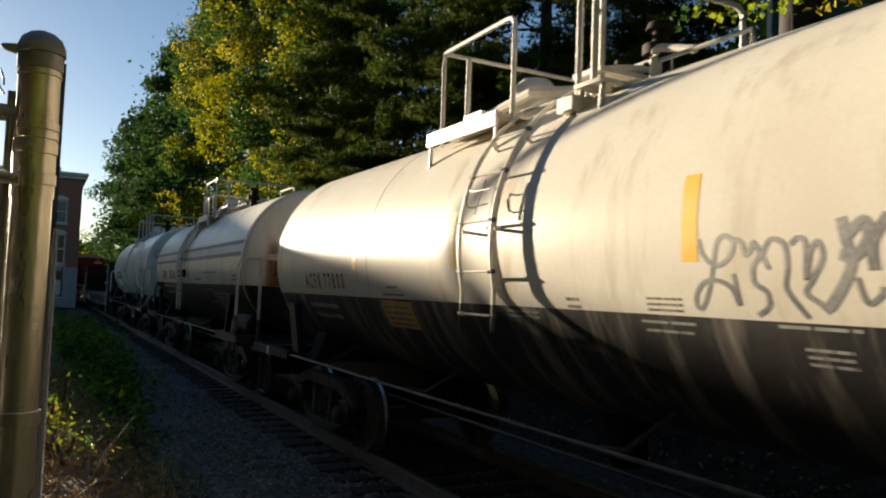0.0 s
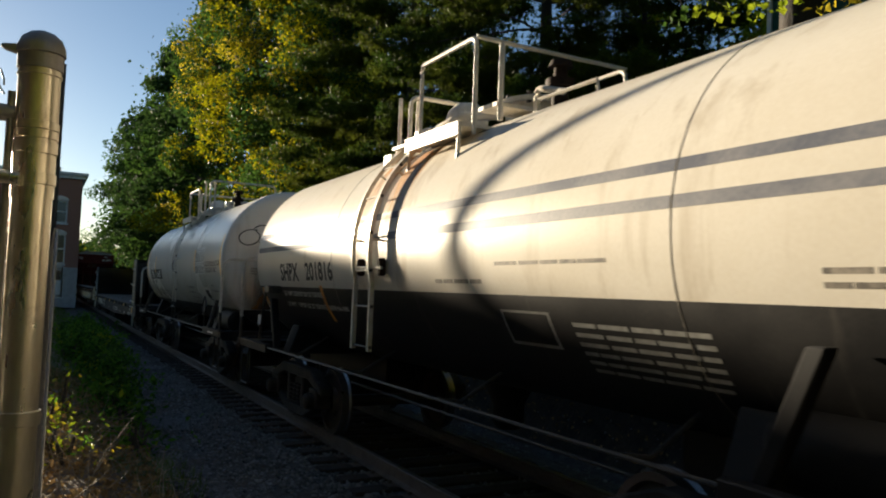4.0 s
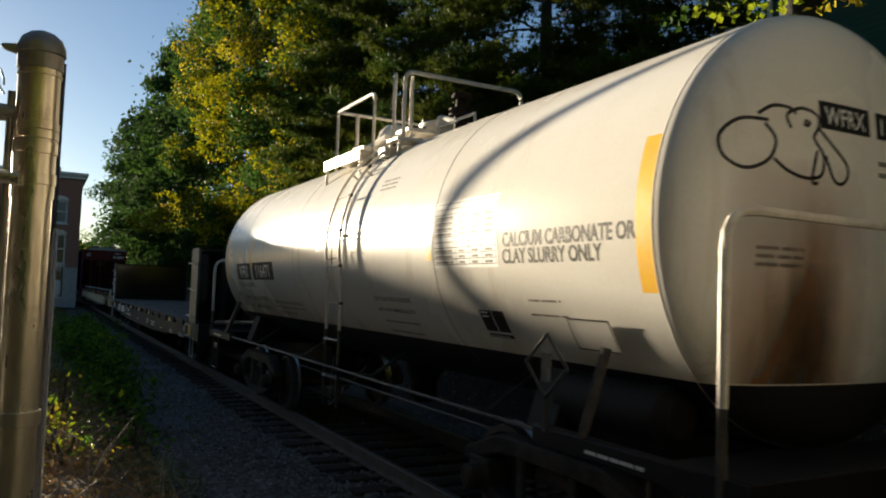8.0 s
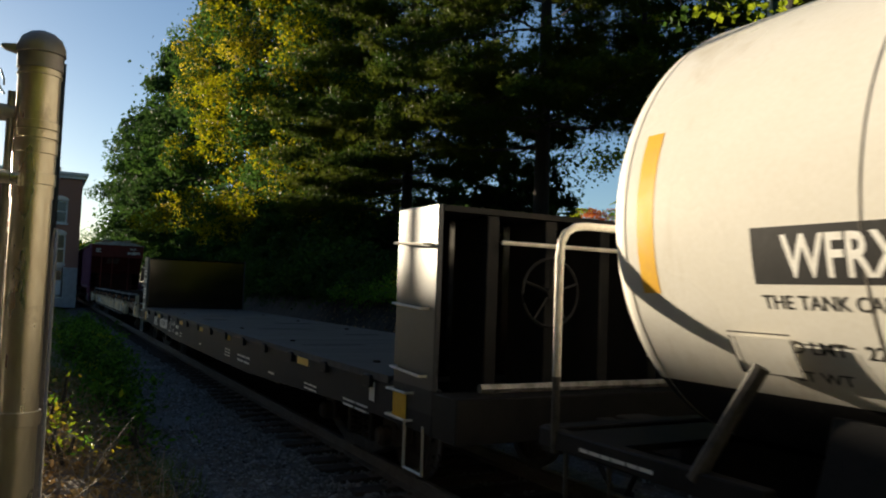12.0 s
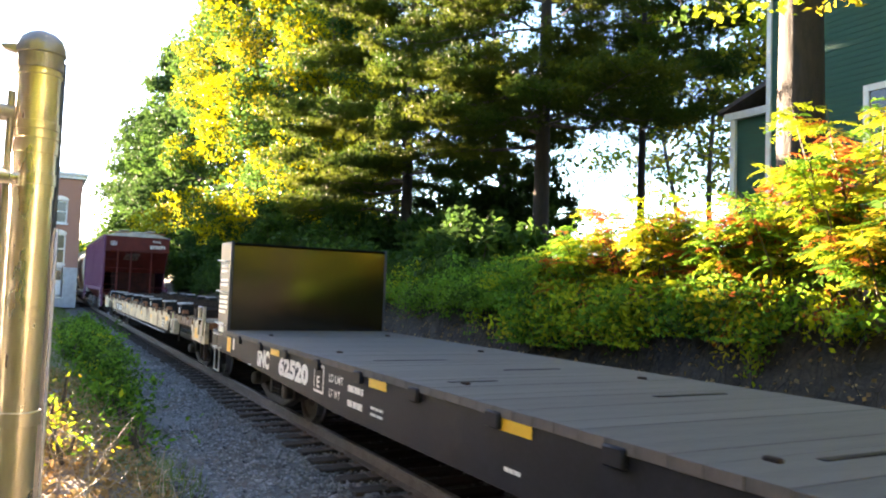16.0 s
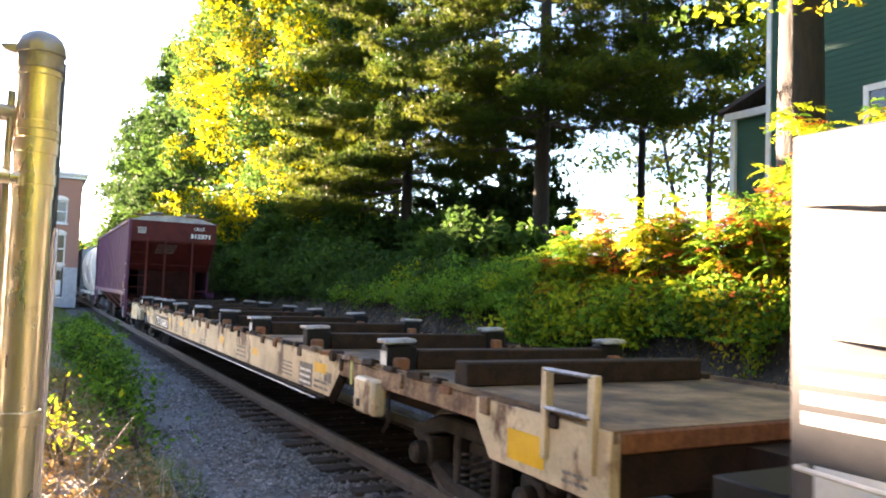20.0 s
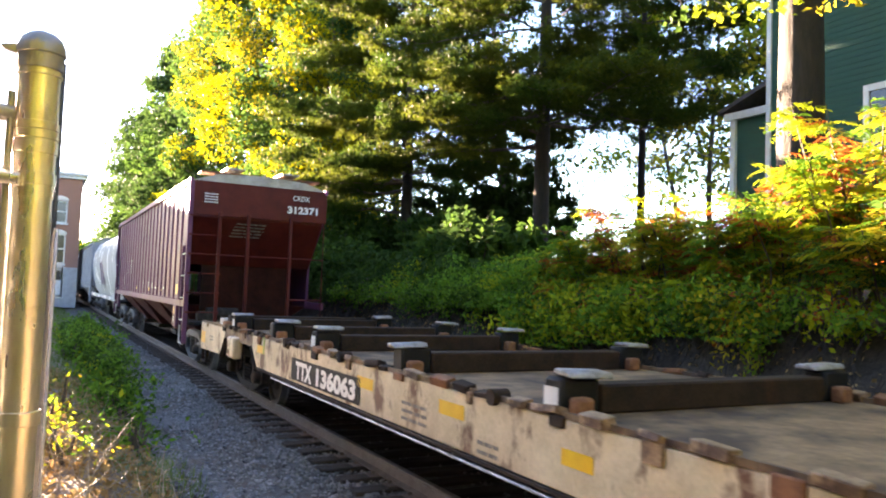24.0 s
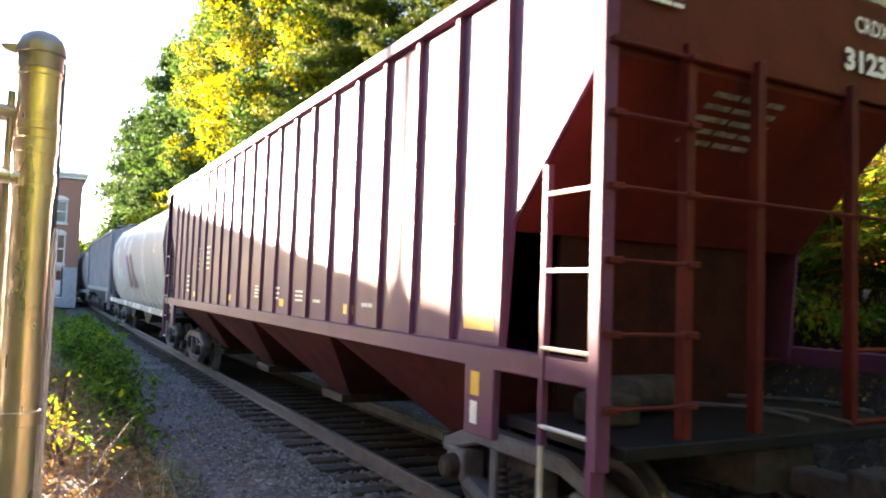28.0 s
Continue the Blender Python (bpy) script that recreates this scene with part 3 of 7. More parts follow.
        for y, z in spots:
            part("ladder_rung", pipe([(lx - 0.012, s * y, z), (lx + lw + 0.012, s * y, z)], 0.011, 6), RAIL_PIPE if z > split - 0.2 else DARK_PIPE, car)
            if s < 0:
                for x in (lx, lx + lw):
                    part("rung_bolt", pipe([(x - 0.028, -y, z), (x + 0.028, -y, z)], 0.021, 6), DARK_PIPE if x > lx else RAIL_PIPE, car)
    for a in (36, 4):
        for x in (lx, lx + lw):
            y, z = math.cos(radians(a)), math.sin(radians(a))
            part("ladder_clip", pipe([(x, -(R + 0.07) * y, zc + (R + 0.07) * z), (x, -(R - 0.01) * y, zc + (R - 0.01) * z)], 0.014, 6), RAIL_PIPE, car)
    for dx_ in (-0.3, 0.75) if lz < 1.0 else ():
        part("ladder_brace", pipe([(lx + lw / 2, -1.42, lz), (lx + dx_, -1.2, 1.12)], 0.008, 6), DARK_PIPE, car)
    # bent wire grabs tied to the ladder
    if thick < 0.03:
        for x, g in ((lx + 0.08, 0.34),):
            ang = lambda v: radians(14 if lz > 1.0 else -3) + v / R
            wire = lambda pts: pipe([(x + u, -(R + 0.12) * math.cos(ang(v)), zc + (R + 0.12) * math.sin(ang(v))) for u, v in pts], 0.006, 5)
            part("wire_grab", wire([(g, 0.05), (0.08, 0.05), (0.0, 0.07), (-0.02, 0.02), (0.03, -0.06), (0.1, -0.075), (g, -0.06)]), DARK_PIPE, car, "thin bent wire grab")
            part("wire_grab", wire([(g * 0.62, 0.13), (g * 0.56, 0.0), (g * 0.5, -0.13)]), DARK_PIPE, car)
    else:
        for x in (lx + 0.10, lx + lw + 0.20):
            part("latch_block", boxes((x - 0.035, x + 0.035, -R - 0.07, -R + 0.01, zc - 0.28, zc - 0.10)), DARK_RUST, car, "small steel latch block", 0.02)
        part("latch_bar", pipe([(lx + 0.02, -R - 0.06, zc - 0.19), (lx + lw + 0.26, -R - 0.06, zc - 0.20)], 0.016, 6), WHITE_PAINT, car, "bar between two latch blocks")
    # top platform: side walks, corner hoop, cross rails
    p0, p1 = plat[0] - centre, plat[1] - centre
    zp = zc + math.sqrt(R * R - 0.81)
    zt = zc + R
    zr = 4.30
    for s in (-1, 1):
        w0, w1 = (p0, lx - 0.08) if entry_right else (lx + 0.45, p1)
        bm = B()
        box(bm, w0, w1, s * 0.86 - 0.20, s * 0.86 + 0.20, zp + 0.13, zp + 0.16)
        for y in (s * 0.86 - 0.21, s * 0.86 + 0.19):
            box(bm, w0, w1, y, y + 0.02, zp + 0.04, zp + 0.17)
        part("walkway", bm, RAIL_PIPE, car, "pale steel grating walkway")
        for x in (w0 + 0.04, w1 - 0.04):
            part("walkway_leg", pipe([(x, s * 1.03, zp + 0.12), (x, s * 1.04, zc + math.sqrt(R * R - 1.0) - 0.1)], 0.02, 6), RAIL_PIPE, car)
        y = s * 0.90
        zb = zp + 0.06
        part("platform_rail", pipe([(w0, y, zb)] + bend((w0, y, zb), (w0, y, zr), (w1, y, zr), 0.07) + bend((w0, y, zr), (w1, y, zr), (w1, y, zb), 0.10) + [(w1, y, zb)], 0.022), RAIL_PIPE, car)
    for x in (p0, p1 - 0.34):
        part("cross_walk", boxes((x, x + 0.34, -0.66, 0.66, zt + 0.02, zt + 0.06)), RAIL_PIPE, car)
    far_end, near_end = (p0, p1) if entry_right else (p1, p0)
    part("cross_rail", pipe([(far_end, -0.90, zr), (far_end, 0.90, zr)], 0.022), RAIL_PIPE, car)
    part("cross_rail_post", pipe([(far_end, -0.62, zt - 0.12), (far_end, -0.62, zr)], 0.028), RAIL_PIPE, car)
    zh = zr + (0.18 if entry_right else -0.16)
    hoop = [(near_end, -0.72, zp + 0.1)] + bend((near_end, -0.72, zp), (near_end, -0.72, zh), (near_end, 0, zh), 0.12) + bend((near_end, 0, zh), (near_end, 0.9, zh), (near_end, 0.9, zp), 0.12) + [(near_end, 0.9, zp)]
    part("hoop_rail", pipe(hoop, 0.026), RAIL_PIPE, car)
    for y in (-0.6, -0.82):
        part("hoop_post", pipe([(near_end - 0.06, y, zp + 0.02), (near_end - 0.06, y, zh - 0.03)], 0.024), RAIL_PIPE, car)
    part("hoop_foot", boxes((near_end - 0.12, near_end + 0.08, -0.98, -0.56, zp + 0.0, zp + 0.12)), RAIL_PIPE, car, "", 0.01)
    part("step_plate", boxes((near_end + 0.05, near_end + 0.35, -0.95, -0.55, zp + 0.16, zp + 0.19)), RAIL_PIPE, car)
    for x in (near_end + 0.08, near_end + 0.32):
        part("step_leg", pipe([(x, -0.9, zp + 0.17), (x, -0.92, zp - 0.06)], 0.02, 6), RAIL_PIPE, car)
    part("grab_iron", pipe([(p1 + 0.5, -0.55, zt - 0.16), (p1 + 0.52, -0.55, zt - 0.02), (p1 + 1.25, -0.5, zt - 0.0), (p1 + 1.27, -0.5, zt - 0.14)], 0.016, 6), RAIL_PIPE, car)
    # manway, domed valve cover and fittings
    mx = (p0 + p1) / 2 + 0.1
    bm = B()
    lathe(bm, [(zt - 0.1, 0.30), (zt + 0.20, 0.30), (zt + 0.20, 0.36), (zt + 0.25, 0.36), (zt + 0.30, 0.2), (zt + 0.31, 0.0)], "z", (mx + 0.30, 0.1, 0), 24)
    part("manway", bm, upper, car, "round bolted manway with lid")
    for k in range(8):
        a = k * math.tau / 8
        bm = B()
        lathe(bm, [(zt + 0.18, 0.025), (zt + 0.29, 0.025)], "z", (mx + 0.30 + 0.33 * math.cos(a), 0.1 + 0.33 * math.sin(a), 0), 6)
        part("manway_bolt", bm, DARK_PIPE, car)
    bm = B()
    lathe(bm, [(zt - 0.1, 0.24), (zt + 0.16, 0.24), (zt + 0.26, 0.21), (zt + 0.34, 0.13), (zt + 0.37, 0.0)], "z", (mx - 0.5, -0.25, 0), 20)
    part("valve_dome", bm, upper, car, "pale domed valve housing")
    bm = B()
    lathe(bm, [(zt - 0.1, 0.08), (zt + 0.22, 0.08), (zt + 0.22, 0.14), (zt + 0.3, 0.14), (zt + 0.3, 0.07), (zt + 0.42, 0.06), (zt + 0.42, 0.12), (zt + 0.48, 0.1), (zt + 0.5, 0.0)], "z", (mx + 1.0, -0.1, 0), 14)
    part("relief_valve", bm, DARK_RUST, car, "dark safety relief valve")
    part("top_pipe", pipe([(mx - 0.9, -0.5, zt + 0.05), (mx - 0.2, -0.5, zt + 0.12), (mx + 0.1, -0.2, zt + 0.12)], 0.05), upper, car)
    part("lifting_lug", pipe([(p1 + 0.35, -0.45, zt - 0.1)] + bend((p1 + 0.35, -0.45, zt), (p1 + 0.35, -0.45, zt + 0.12), (p1 + 0.7, -0.45, zt + 0.12), 0.06) + [(p1 + 0.75, -0.45, zt + 0.02)], 0.03), upper, car)

    def wrap(x0, z0, out=0.0012):
        a0 = math.asin((z0 - zc) / R)
        return lambda u, v: (x0 + slide - centre + u, -(R + out) * math.cos(a0 + v / R), zc + (R + out) * math.sin(a0 + v / R))

    def head(y0, z0, out=0.0025):
        def f(u, v):
            y, z = y0 + u, z0 + v
            q = min(0.999, math.hypot(y, z - zc) / R)
            th = math.asin(q ** (1 / 0.8))
            return (f0 + dish * math.cos(th) ** 0.8 + out, y, z)
        return f
    return car, wrap, head


def apart(bm):
    """The separate pieces of a mesh, each as a mesh of its own."""
    left, out = set(bm.faces), []
    while left:
        heap, group = [next(iter(left))], []
        left.discard(heap[0])
        while heap:
            f = heap.pop()
            group.append(f)
            for v in f.verts:
                for g in v.link_faces:
                    if g in left:
                        left.discard(g)
                        heap.append(g)
        out.append(group)
    out.sort(key=lambda group: (min(v.co.x for f in group for v in f.verts), min(v.co.y for f in group for v in f.verts), min(v.co.z for f in group for v in f.verts)))
    made = []
    for group in out:
        one, seen = B(), {}
        for f in sorted(group, key=lambda f: f.index):
            one.faces.new([seen.setdefault(v, None) or seen.update({v: one.verts.new(v.co)}) or seen[v] for v in f.verts])
        made.append(one)
    bm.free()
    return made


def write(car, text, w, h, place, ink, label="", bold=0.0, cut=0.07):
    bm = lay(glyphs(text, w, h, bold), place, cut)
    if h < 0.1:
        part("lettering", bm, ink, car, label)
        return
    bm.faces.index_update()
    for one in apart(bm):
        part("letter", one, ink, car, label)


def mark(car, name, w, h, place, material, label="", nu=1, nv=6):
    part(name, lay(sheet(w, h, nu, nv), place), material, car, label)


def small_print(car, w, h, lines, place, ink, words=3):
    bm = lay(bars(w, h, lines, words), place)
    if len(bm.faces) > 12:
        part("small_lettering", bm, ink, car)
        return
    bm.faces.index_update()
    for one in apart(bm):
        part("writing_bar", one, ink, car)


def brake_wheel(car, x, y, z, r=0.28, material=None):
    bm = B()
    ring = [(x, y + r * math.cos(k * math.tau / 20), z + r * math.sin(k * math.tau / 20)) for k in range(21)]
    tube(bm, ring, 0.016, 6)
    for k in range(5):
        a = k * math.tau / 5 + 0.3
        tube(bm, [(x, y, z), (x, y + r * math.cos(a), z + r * math.sin(a))], 0.013, 6)
    lathe(bm, [(x - 0.12, 0.05), (x + 0.03, 0.05)], "x", (0, y, z), 10)
    part("brake_wheel", bm, material or DARK_PIPE, car, "spoked hand brake wheel")


def pattern(car, place, pts_list, w, ink, name="spray_tag", label=""):
    bm = B()
    for pts in pts_list:
        stroke(bm, pts, w)
    part(name, lay(bm, place), ink, car, label)


# first tank car: cream over black, sprayed scribble on its side
A, wrap, head = tank_car("cream_black_tank_car", "cream tank car with black belly, scribbled grey spray paint and rails", 34.0, 28.15, 39.85, 1.33, 2.31,
                         WHITE_PAINT, BLACK_PAINT, 1.84, (33.59, 0.47, 1.64, 0.02, 0.03), (32.25, 34.35), rib=(31.45,), ends=(0.62, 0.52), brace=0.26)
write(A, "A C F X", 0.60, 0.2, wrap(29.51, 1.91), INK, "black stencilled reporting mark", 0.02)
write(A, "7 7 8 0 0", 0.68, 0.19, wrap(30.22, 1.915), INK, "black stencilled car number", 0.02)
write(A, "LD LMT 203000 LBS 92 100 KGS", 1.0, 0.055, wrap(29.46, 1.685), INK_WHITE, bold=0.01, cut=0)
write(A, "LT WT 60000 LBS 27 200 KGS", 0.98, 0.055, wrap(29.48, 1.56), INK_WHITE, bold=0.01, cut=0)
small_print(A, 0.26, 0.045, 1, wrap(32.07, 1.945), INK_SOFT, 2)
small_print(A, 0.5, 0.05, 1, wrap(31.94, 1.87), INK_SOFT, 3)
mark(A, "placard", 0.70, 0.30, wrap(31.82, 1.555, 0.0022), PLACARD, "faded orange notice with dark writing", 1, 4)
small_print(A, 0.6, 0.25, 4, wrap(31.87, 1.58, 0.0028), INK_SOFT, 3)
for x in (28.42, 31.2, 33.43, 36.01):
    mark(A, "reflective_strip", 0.11, 0.47, wrap(x, 2.13), YELLOW, "yellow reflective strip", 1, 10)
pattern(A, wrap(36.03, 1.855), [
    [(0.1, 0.4), (0.13, 0.31), (0.21, 0.26), (0.29, 0.3), (0.32, 0.37), (0.27, 0.41), (0.22, 0.38), (0.19, 0.27), (0.15, 0.15), (0.08, 0.04), (0.04, 0.05), (0.06, 0.12), (0.13, 0.18), (0.22, 0.18), (0.29, 0.14), (0.32, 0.06), (0.31, 0.22)],
    [(0.33, 0.39), (0.37, 0.37), (0.39, 0.31), (0.42, 0.33), (0.44, 0.37), (0.47, 0.31), (0.43, 0.25), (0.43, 0.17), (0.49, 0.13), (0.49, 0.06), (0.42, 0.01)],
    [(0.52, 0.24), (0.49, 0.31), (0.54, 0.38), (0.61, 0.35), (0.62, 0.25), (0.6, 0.16), (0.62, 0.11), (0.69, 0.01)],
    [(0.64, 0.35), (0.68, 0.38), (0.72, 0.35), (0.71, 0.19), (0.74, 0.31), (0.78, 0.36), (0.8, 0.29), (0.74, 0.19), (0.7, 0.13), (0.76, 0.08), (0.8, 0.04)],
    [(0.95, 0.2), (0.98, 0.09), (1.04, 0.12), (1.06, 0.16)]], 0.026, SPRAY, label="grey looping spray-paint scribble")
pattern(A, wrap(36.03, 1.855), [[(0.89, 0.46), (0.91, 0.37), (0.93, 0.26), (0.88, 0.16), (0.8, 0.06)], [(0.91, 0.37), (0.99, 0.44), (1.01, 0.37), (0.95, 0.29), (0.88, 0.3)],
    [(1.1, 0.46), (1.03, 0.35), (1.03, 0.23)], [(1.12, 0.4), (1.2, 0.2), (1.3, 0.42), (1.36, 0.12), (1.5, 0.38)]], 0.05, SPRAY, label="broad grey spray-paint strokes")
small_print(A, 0.14, 0.1, 2, wrap(34.95, 1.85), INK_SOFT, 2)
small_print(A, 0.27, 0.10, 3, wrap(35.7, 1.86), INK_SOFT, 2)
for x, z, w, n in ((35.62, 1.79, 0.43, 1), (35.64, 1.74, 0.37, 1), (36.55, 1.81, 0.42, 1), (36.66, 1.64, 0.24, 3), (34.2, 1.76, 0.4, 2)):
    small_print(A, w, 0.04 * n, n, wrap(x, z), INK_GREY, 2)
mark(A, "reflective_strip", 0.10, 0.5, wrap(39.6, 2.14), YELLOW, "", 1, 8)

# second tank car: two blue-grey stripes
Bc, wrap, head = tank_car("striped_tank_car", "cream tank car with two blue-grey stripes, black belly and rust runs", 20.7, 15.5, 25.9, 1.33, 2.34,
                          WHITE_PAINT, BLACK_BELLY, 1.92, (19.78, 0.44, 1.30, 0.05, 0.045), (19.6, 21.35), rib=(18.86, 24.25), ends=(0.55, 0.5), entry_right=False)
for x0, x1 in ((15.70, 19.02), (19.04, 19.97), (20.1, 24.40), (24.42, 26.02)):
    for z in (2.635, 2.425):
        mark(Bc, "stripe", x1 - x0, 0.075, wrap(x0, z), STRIPE, "faded blue-grey painted stripe", 1, 3)
write(Bc, "SHPX", 0.82, 0.25, wrap(16.88, 2.0), INK, "black stencilled reporting mark", 0.03)
write(Bc, "201816", 1.02, 0.24, wrap(18.0, 2.01), INK, "black stencilled car number", 0.03)
write(Bc, "LD LMT 203100 LB 92 150 KG", 1.63, 0.07, wrap(16.84, 1.80), INK_WHITE, bold=0.02, cut=0)
write(Bc, "LT WT   59900 LB 27 150 KG", 1.63, 0.07, wrap(16.82, 1.65), INK_WHITE, bold=0.02, cut=0)
write(Bc, "NEW 04-1999", 0.65, 0.07, wrap(18.57, 1.65), INK_WHITE, bold=0.02, cut=0)
mark(Bc, "reflective_strip", 0.10, 0.50, wrap(18.46, 1.51, 0.0016), ORANGE, "orange reflective strip", 1, 8)
mark(Bc, "reflective_strip", 0.10, 0.46, wrap(15.72, 1.5, 0.0016), ORANGE, "orange reflective strip", 1, 8)
mark(Bc, "reflective_strip", 0.08, 0.8, wrap(25.95, 1.45, 0.0016), ORANGE, "orange reflective strip", 1, 12)
mark(Bc, "data_panel", 0.62, 0.30, wrap(22.55, 1.55, 0.0016), INK_GREY, "black data box with a white frame")
mark(Bc, "data_panel_field", 0.56, 0.25, wrap(22.58, 1.575, 0.003), BLACK_STEEL)
small_print(Bc, 1.2, 0.45, 6, wrap(23.4, 1.42), INK_GREY, 4)
small_print(Bc, 1.3, 0.06, 1, wrap(22.6, 2.14), INK_SOFT, 4)
small_print(Bc, 0.55, 0.13, 2, wrap(25.3, 2.0), INK_SOFT, 2)
small_print(Bc, 0.8, 0.08, 1, wrap(21.6, 2.0), INK_SOFT, 3)
write(Bc, "SHPX  201816", 0.92, 0.12, head(-0.60, 2.92), INK, "black stencilled reporting mark", 0.04, 0)
write(Bc, "CAPY 12804  GAL", 0.68, 0.06, head(-0.40, 2.78), INK_SOFT, bold=0.02, cut=0)
small_print(Bc, 0.62, 0.06, 1, head(-0.38, 2.67), INK_SOFT, 4)
small_print(Bc, 0.4, 0.3, 4, head(0.55, 1.45), INK_GREY, 2)
mark(Bc, "rust_run", 0.6, 0.75, head(-1.05, 1.925, 0.004), RUST_FILM_END, "orange-brown rust stain at the paint line", 20, 20)
mark(Bc, "rust_run", 0.26, 0.85, head(-0.98, 1.925, 0.0055), RUST_FILM_END, "", 14, 20)
mark(Bc, "rust_run", 0.4, 0.5, head(0.5, 1.925, 0.004), RUST_FILM_END, "", 20, 20)
brake_wheel(Bc, 26.32 - 20.7, 0.55, 1.95)
part("brake_housing", boxes((5.0, 5.42, 0.2, 0.62, 1.08, 1.85)), BLACK_STEEL, Bc, "", 0.02)
for x, w, z in ((19.72, 0.26, 1.95), (19.98, 0.30, 2.1), (20.30, 0.42, 1.95), (20.66, 0.22, 2.4)):
    mark(Bc, "rust_run", w, 3.55 - z, wrap(x, z, 0.0018), RUST_FILM, "brown rust run from the walkway", 1, 18)

x = 16.36 - 20.7
part("tag_bracket", boxes((x, x + 0.24, -1.44, -1.26, 1.82, 1.93)), DARK_PIPE, Bc, "hanging tag bracket", 0.01)
part("tag_strap", pipe([(x + 0.08, -1.43, 1.84), (x - 0.06, -1.44, 1.5), (x - 0.12, -1.44, 1.14)], 0.022, 6), DARK_PIPE, Bc)
part("tag", boxes((x - 0.13, x + 0.02, -1.475, -1.465, 1.36, 1.5)), WINDOW_FRAME, Bc, "small white inspection tag", 0.004)
part("tag", boxes((28.30 - 34.0, 28.38 - 34.0, -1.475, -1.465, 0.98, 1.09)), WINDOW_FRAME, A, "small white inspection tag", 0.004)

# third tank car: white nearly to its foot
Cc, wrap, head = tank_car("white_tank_car", "white tank car with a round black sprayed tag on its end", 7.55, 2.14, 12.93, 1.37, 2.40,
                          WHITE_CLEAN, BLACK_BELLY, 1.46, (7.82, 0.42, 0.62, 0.018, 0.03), (6.48, 8.2), rib=(3.56, 6.22, 10.30), ends=(0.66, 0.74), slide=-0.12, brace=0)
for x, w, t in ((3.13, 0.90, "WFRX"), (4.15, 1.19, "116471")):
    mark(Cc, "number_panel", w, 0.27, wrap(x, 2.015), BLACK_STEEL, "black panel behind white lettering")
    write(Cc, t, w * 0.64, 0.20, wrap(x + w * 0.18, 2.045, 0.0022), INK_WHITE, "white stencilled reporting mark", 0.02)
write(Cc, "THE TANK CAR PEOPLE", 0.97, 0.07, wrap(3.15, 1.90), INK, bold=0.01, cut=0)
write(Cc, "LD LMT   225400 LB  102 200 KG", 1.37, 0.07, wrap(3.19, 1.695), INK, bold=0.01, cut=0)
write(Cc, "LT WT     60600 LB   27 500 KG", 1.34, 0.065, wrap(3.2, 1.56), INK, bold=0.01, cut=0)
for i, s in enumerate(("CAUTION. LINED CAR DO NOT USE STEAM BOILING", "WATER OR SHARP OBJECTS TO CLEAN. ENTER CAR", "WITH RUBBER SOLED SHOES ONLY")):
    write(Cc, s, (1.36, 1.38, 0.85)[i], 0.05, wrap(4.88, 1.67 - 0.075 * i), INK, bold=0.01, cut=0)
for x in (2.36, 12.92):
    mark(Cc, "reflective_strip", 0.13, 0.92, wrap(x, 1.96), YELLOW, "yellow reflective strip", 1, 12)
for x in (4.06, 10.28):
    mark(Cc, "reflective_strip", 0.11, 0.47, wrap(x, 2.19), YELLOW, "yellow reflective strip", 1, 8)
mark(Cc, "reflective_strip", 0.11, 0.29, wrap(7.3, 2.37), YELLOW, "short yellow reflective strip", 1, 6)
write(Cc, "CALCIUM CARBONATE OR", 1.40, 0.11, wrap(11.52, 2.268), INK, "black stencilled lading notice", 0.02)
write(Cc, "CLAY SLURRY ONLY", 1.11, 0.11, wrap(11.51, 2.147), INK, bold=0.02)
mark(Cc, "data_table", 1.02, 0.56, wrap(10.43, 2.125), WINDOW_FRAME, "white painted table field", 1, 10)
for i in range(12):
    mark(Cc, "table_rule", 0.98, 0.006, wrap(10.45, 2.15 + 0.0001, 0.0018) if i == 0 else (lambda g: lambda u, v: g(u, v + i * 0.0465))(wrap(10.45, 2.15, 0.0018)), INK, "", 1, 1)
for x in (10.45, 10.82, 11.03, 11.23, 11.425):
    mark(Cc, "table_rule", 0.005, 0.515, wrap(x, 2.15, 0.0018), INK, "", 1, 10)
for x, w in ((10.47, 0.3), (10.87, 0.1), (11.07, 0.1), (11.27, 0.11)):
    for k, n in ((0.012, 3), (0.245, 4)):
        part("small_lettering", lay(bars(w, 0.0465 * n, n, 2 if w > 0.2 else 1, 0.42), (lambda g, k: lambda u, v: g(u, v + k))(wrap(x, 2.15, 0.0022), k)), INK_SOFT, Cc)
mark(Cc, "data_panel", 0.37, 0.27, wrap(10.98, 1.575), WINDOW_FRAME, "black data panel in a white frame", 1, 4)
mark(Cc, "data_panel_field", 0.35, 0.19, wrap(10.99, 1.63, 0.0018), BLACK_STEEL, "", 1, 4)
mark(Cc, "data_panel_field", 0.35, 0.035, wrap(10.99, 1.583, 0.0018), BLACK_STEEL, "", 1, 1)
small_print(Cc, 0.1, 0.07, 2, wrap(11.01, 1.74, 0.0022), INK_WHITE, 1)
mark(Cc, "data_panel_line", 0.012, 0.19, wrap(11.16, 1.63, 0.0022), INK_WHITE, "", 1, 3)
small_print(Cc, 0.28, 0.018, 1, wrap(11.01, 1.59, 0.0022), INK_WHITE, 3)
write(Cc, "VENT TANK WHEN UNLOADING", 0.85, 0.05, wrap(8.92, 1.81), INK, bold=0.02, cut=0)
write(Cc, "NOT FOR FLAMMABLE LIQUIDS", 0.85, 0.05, wrap(8.92, 1.70), INK, bold=0.02, cut=0)
small_print(Cc, 0.8, 0.045, 1, wrap(8.95, 1.60), INK_SOFT, 4)
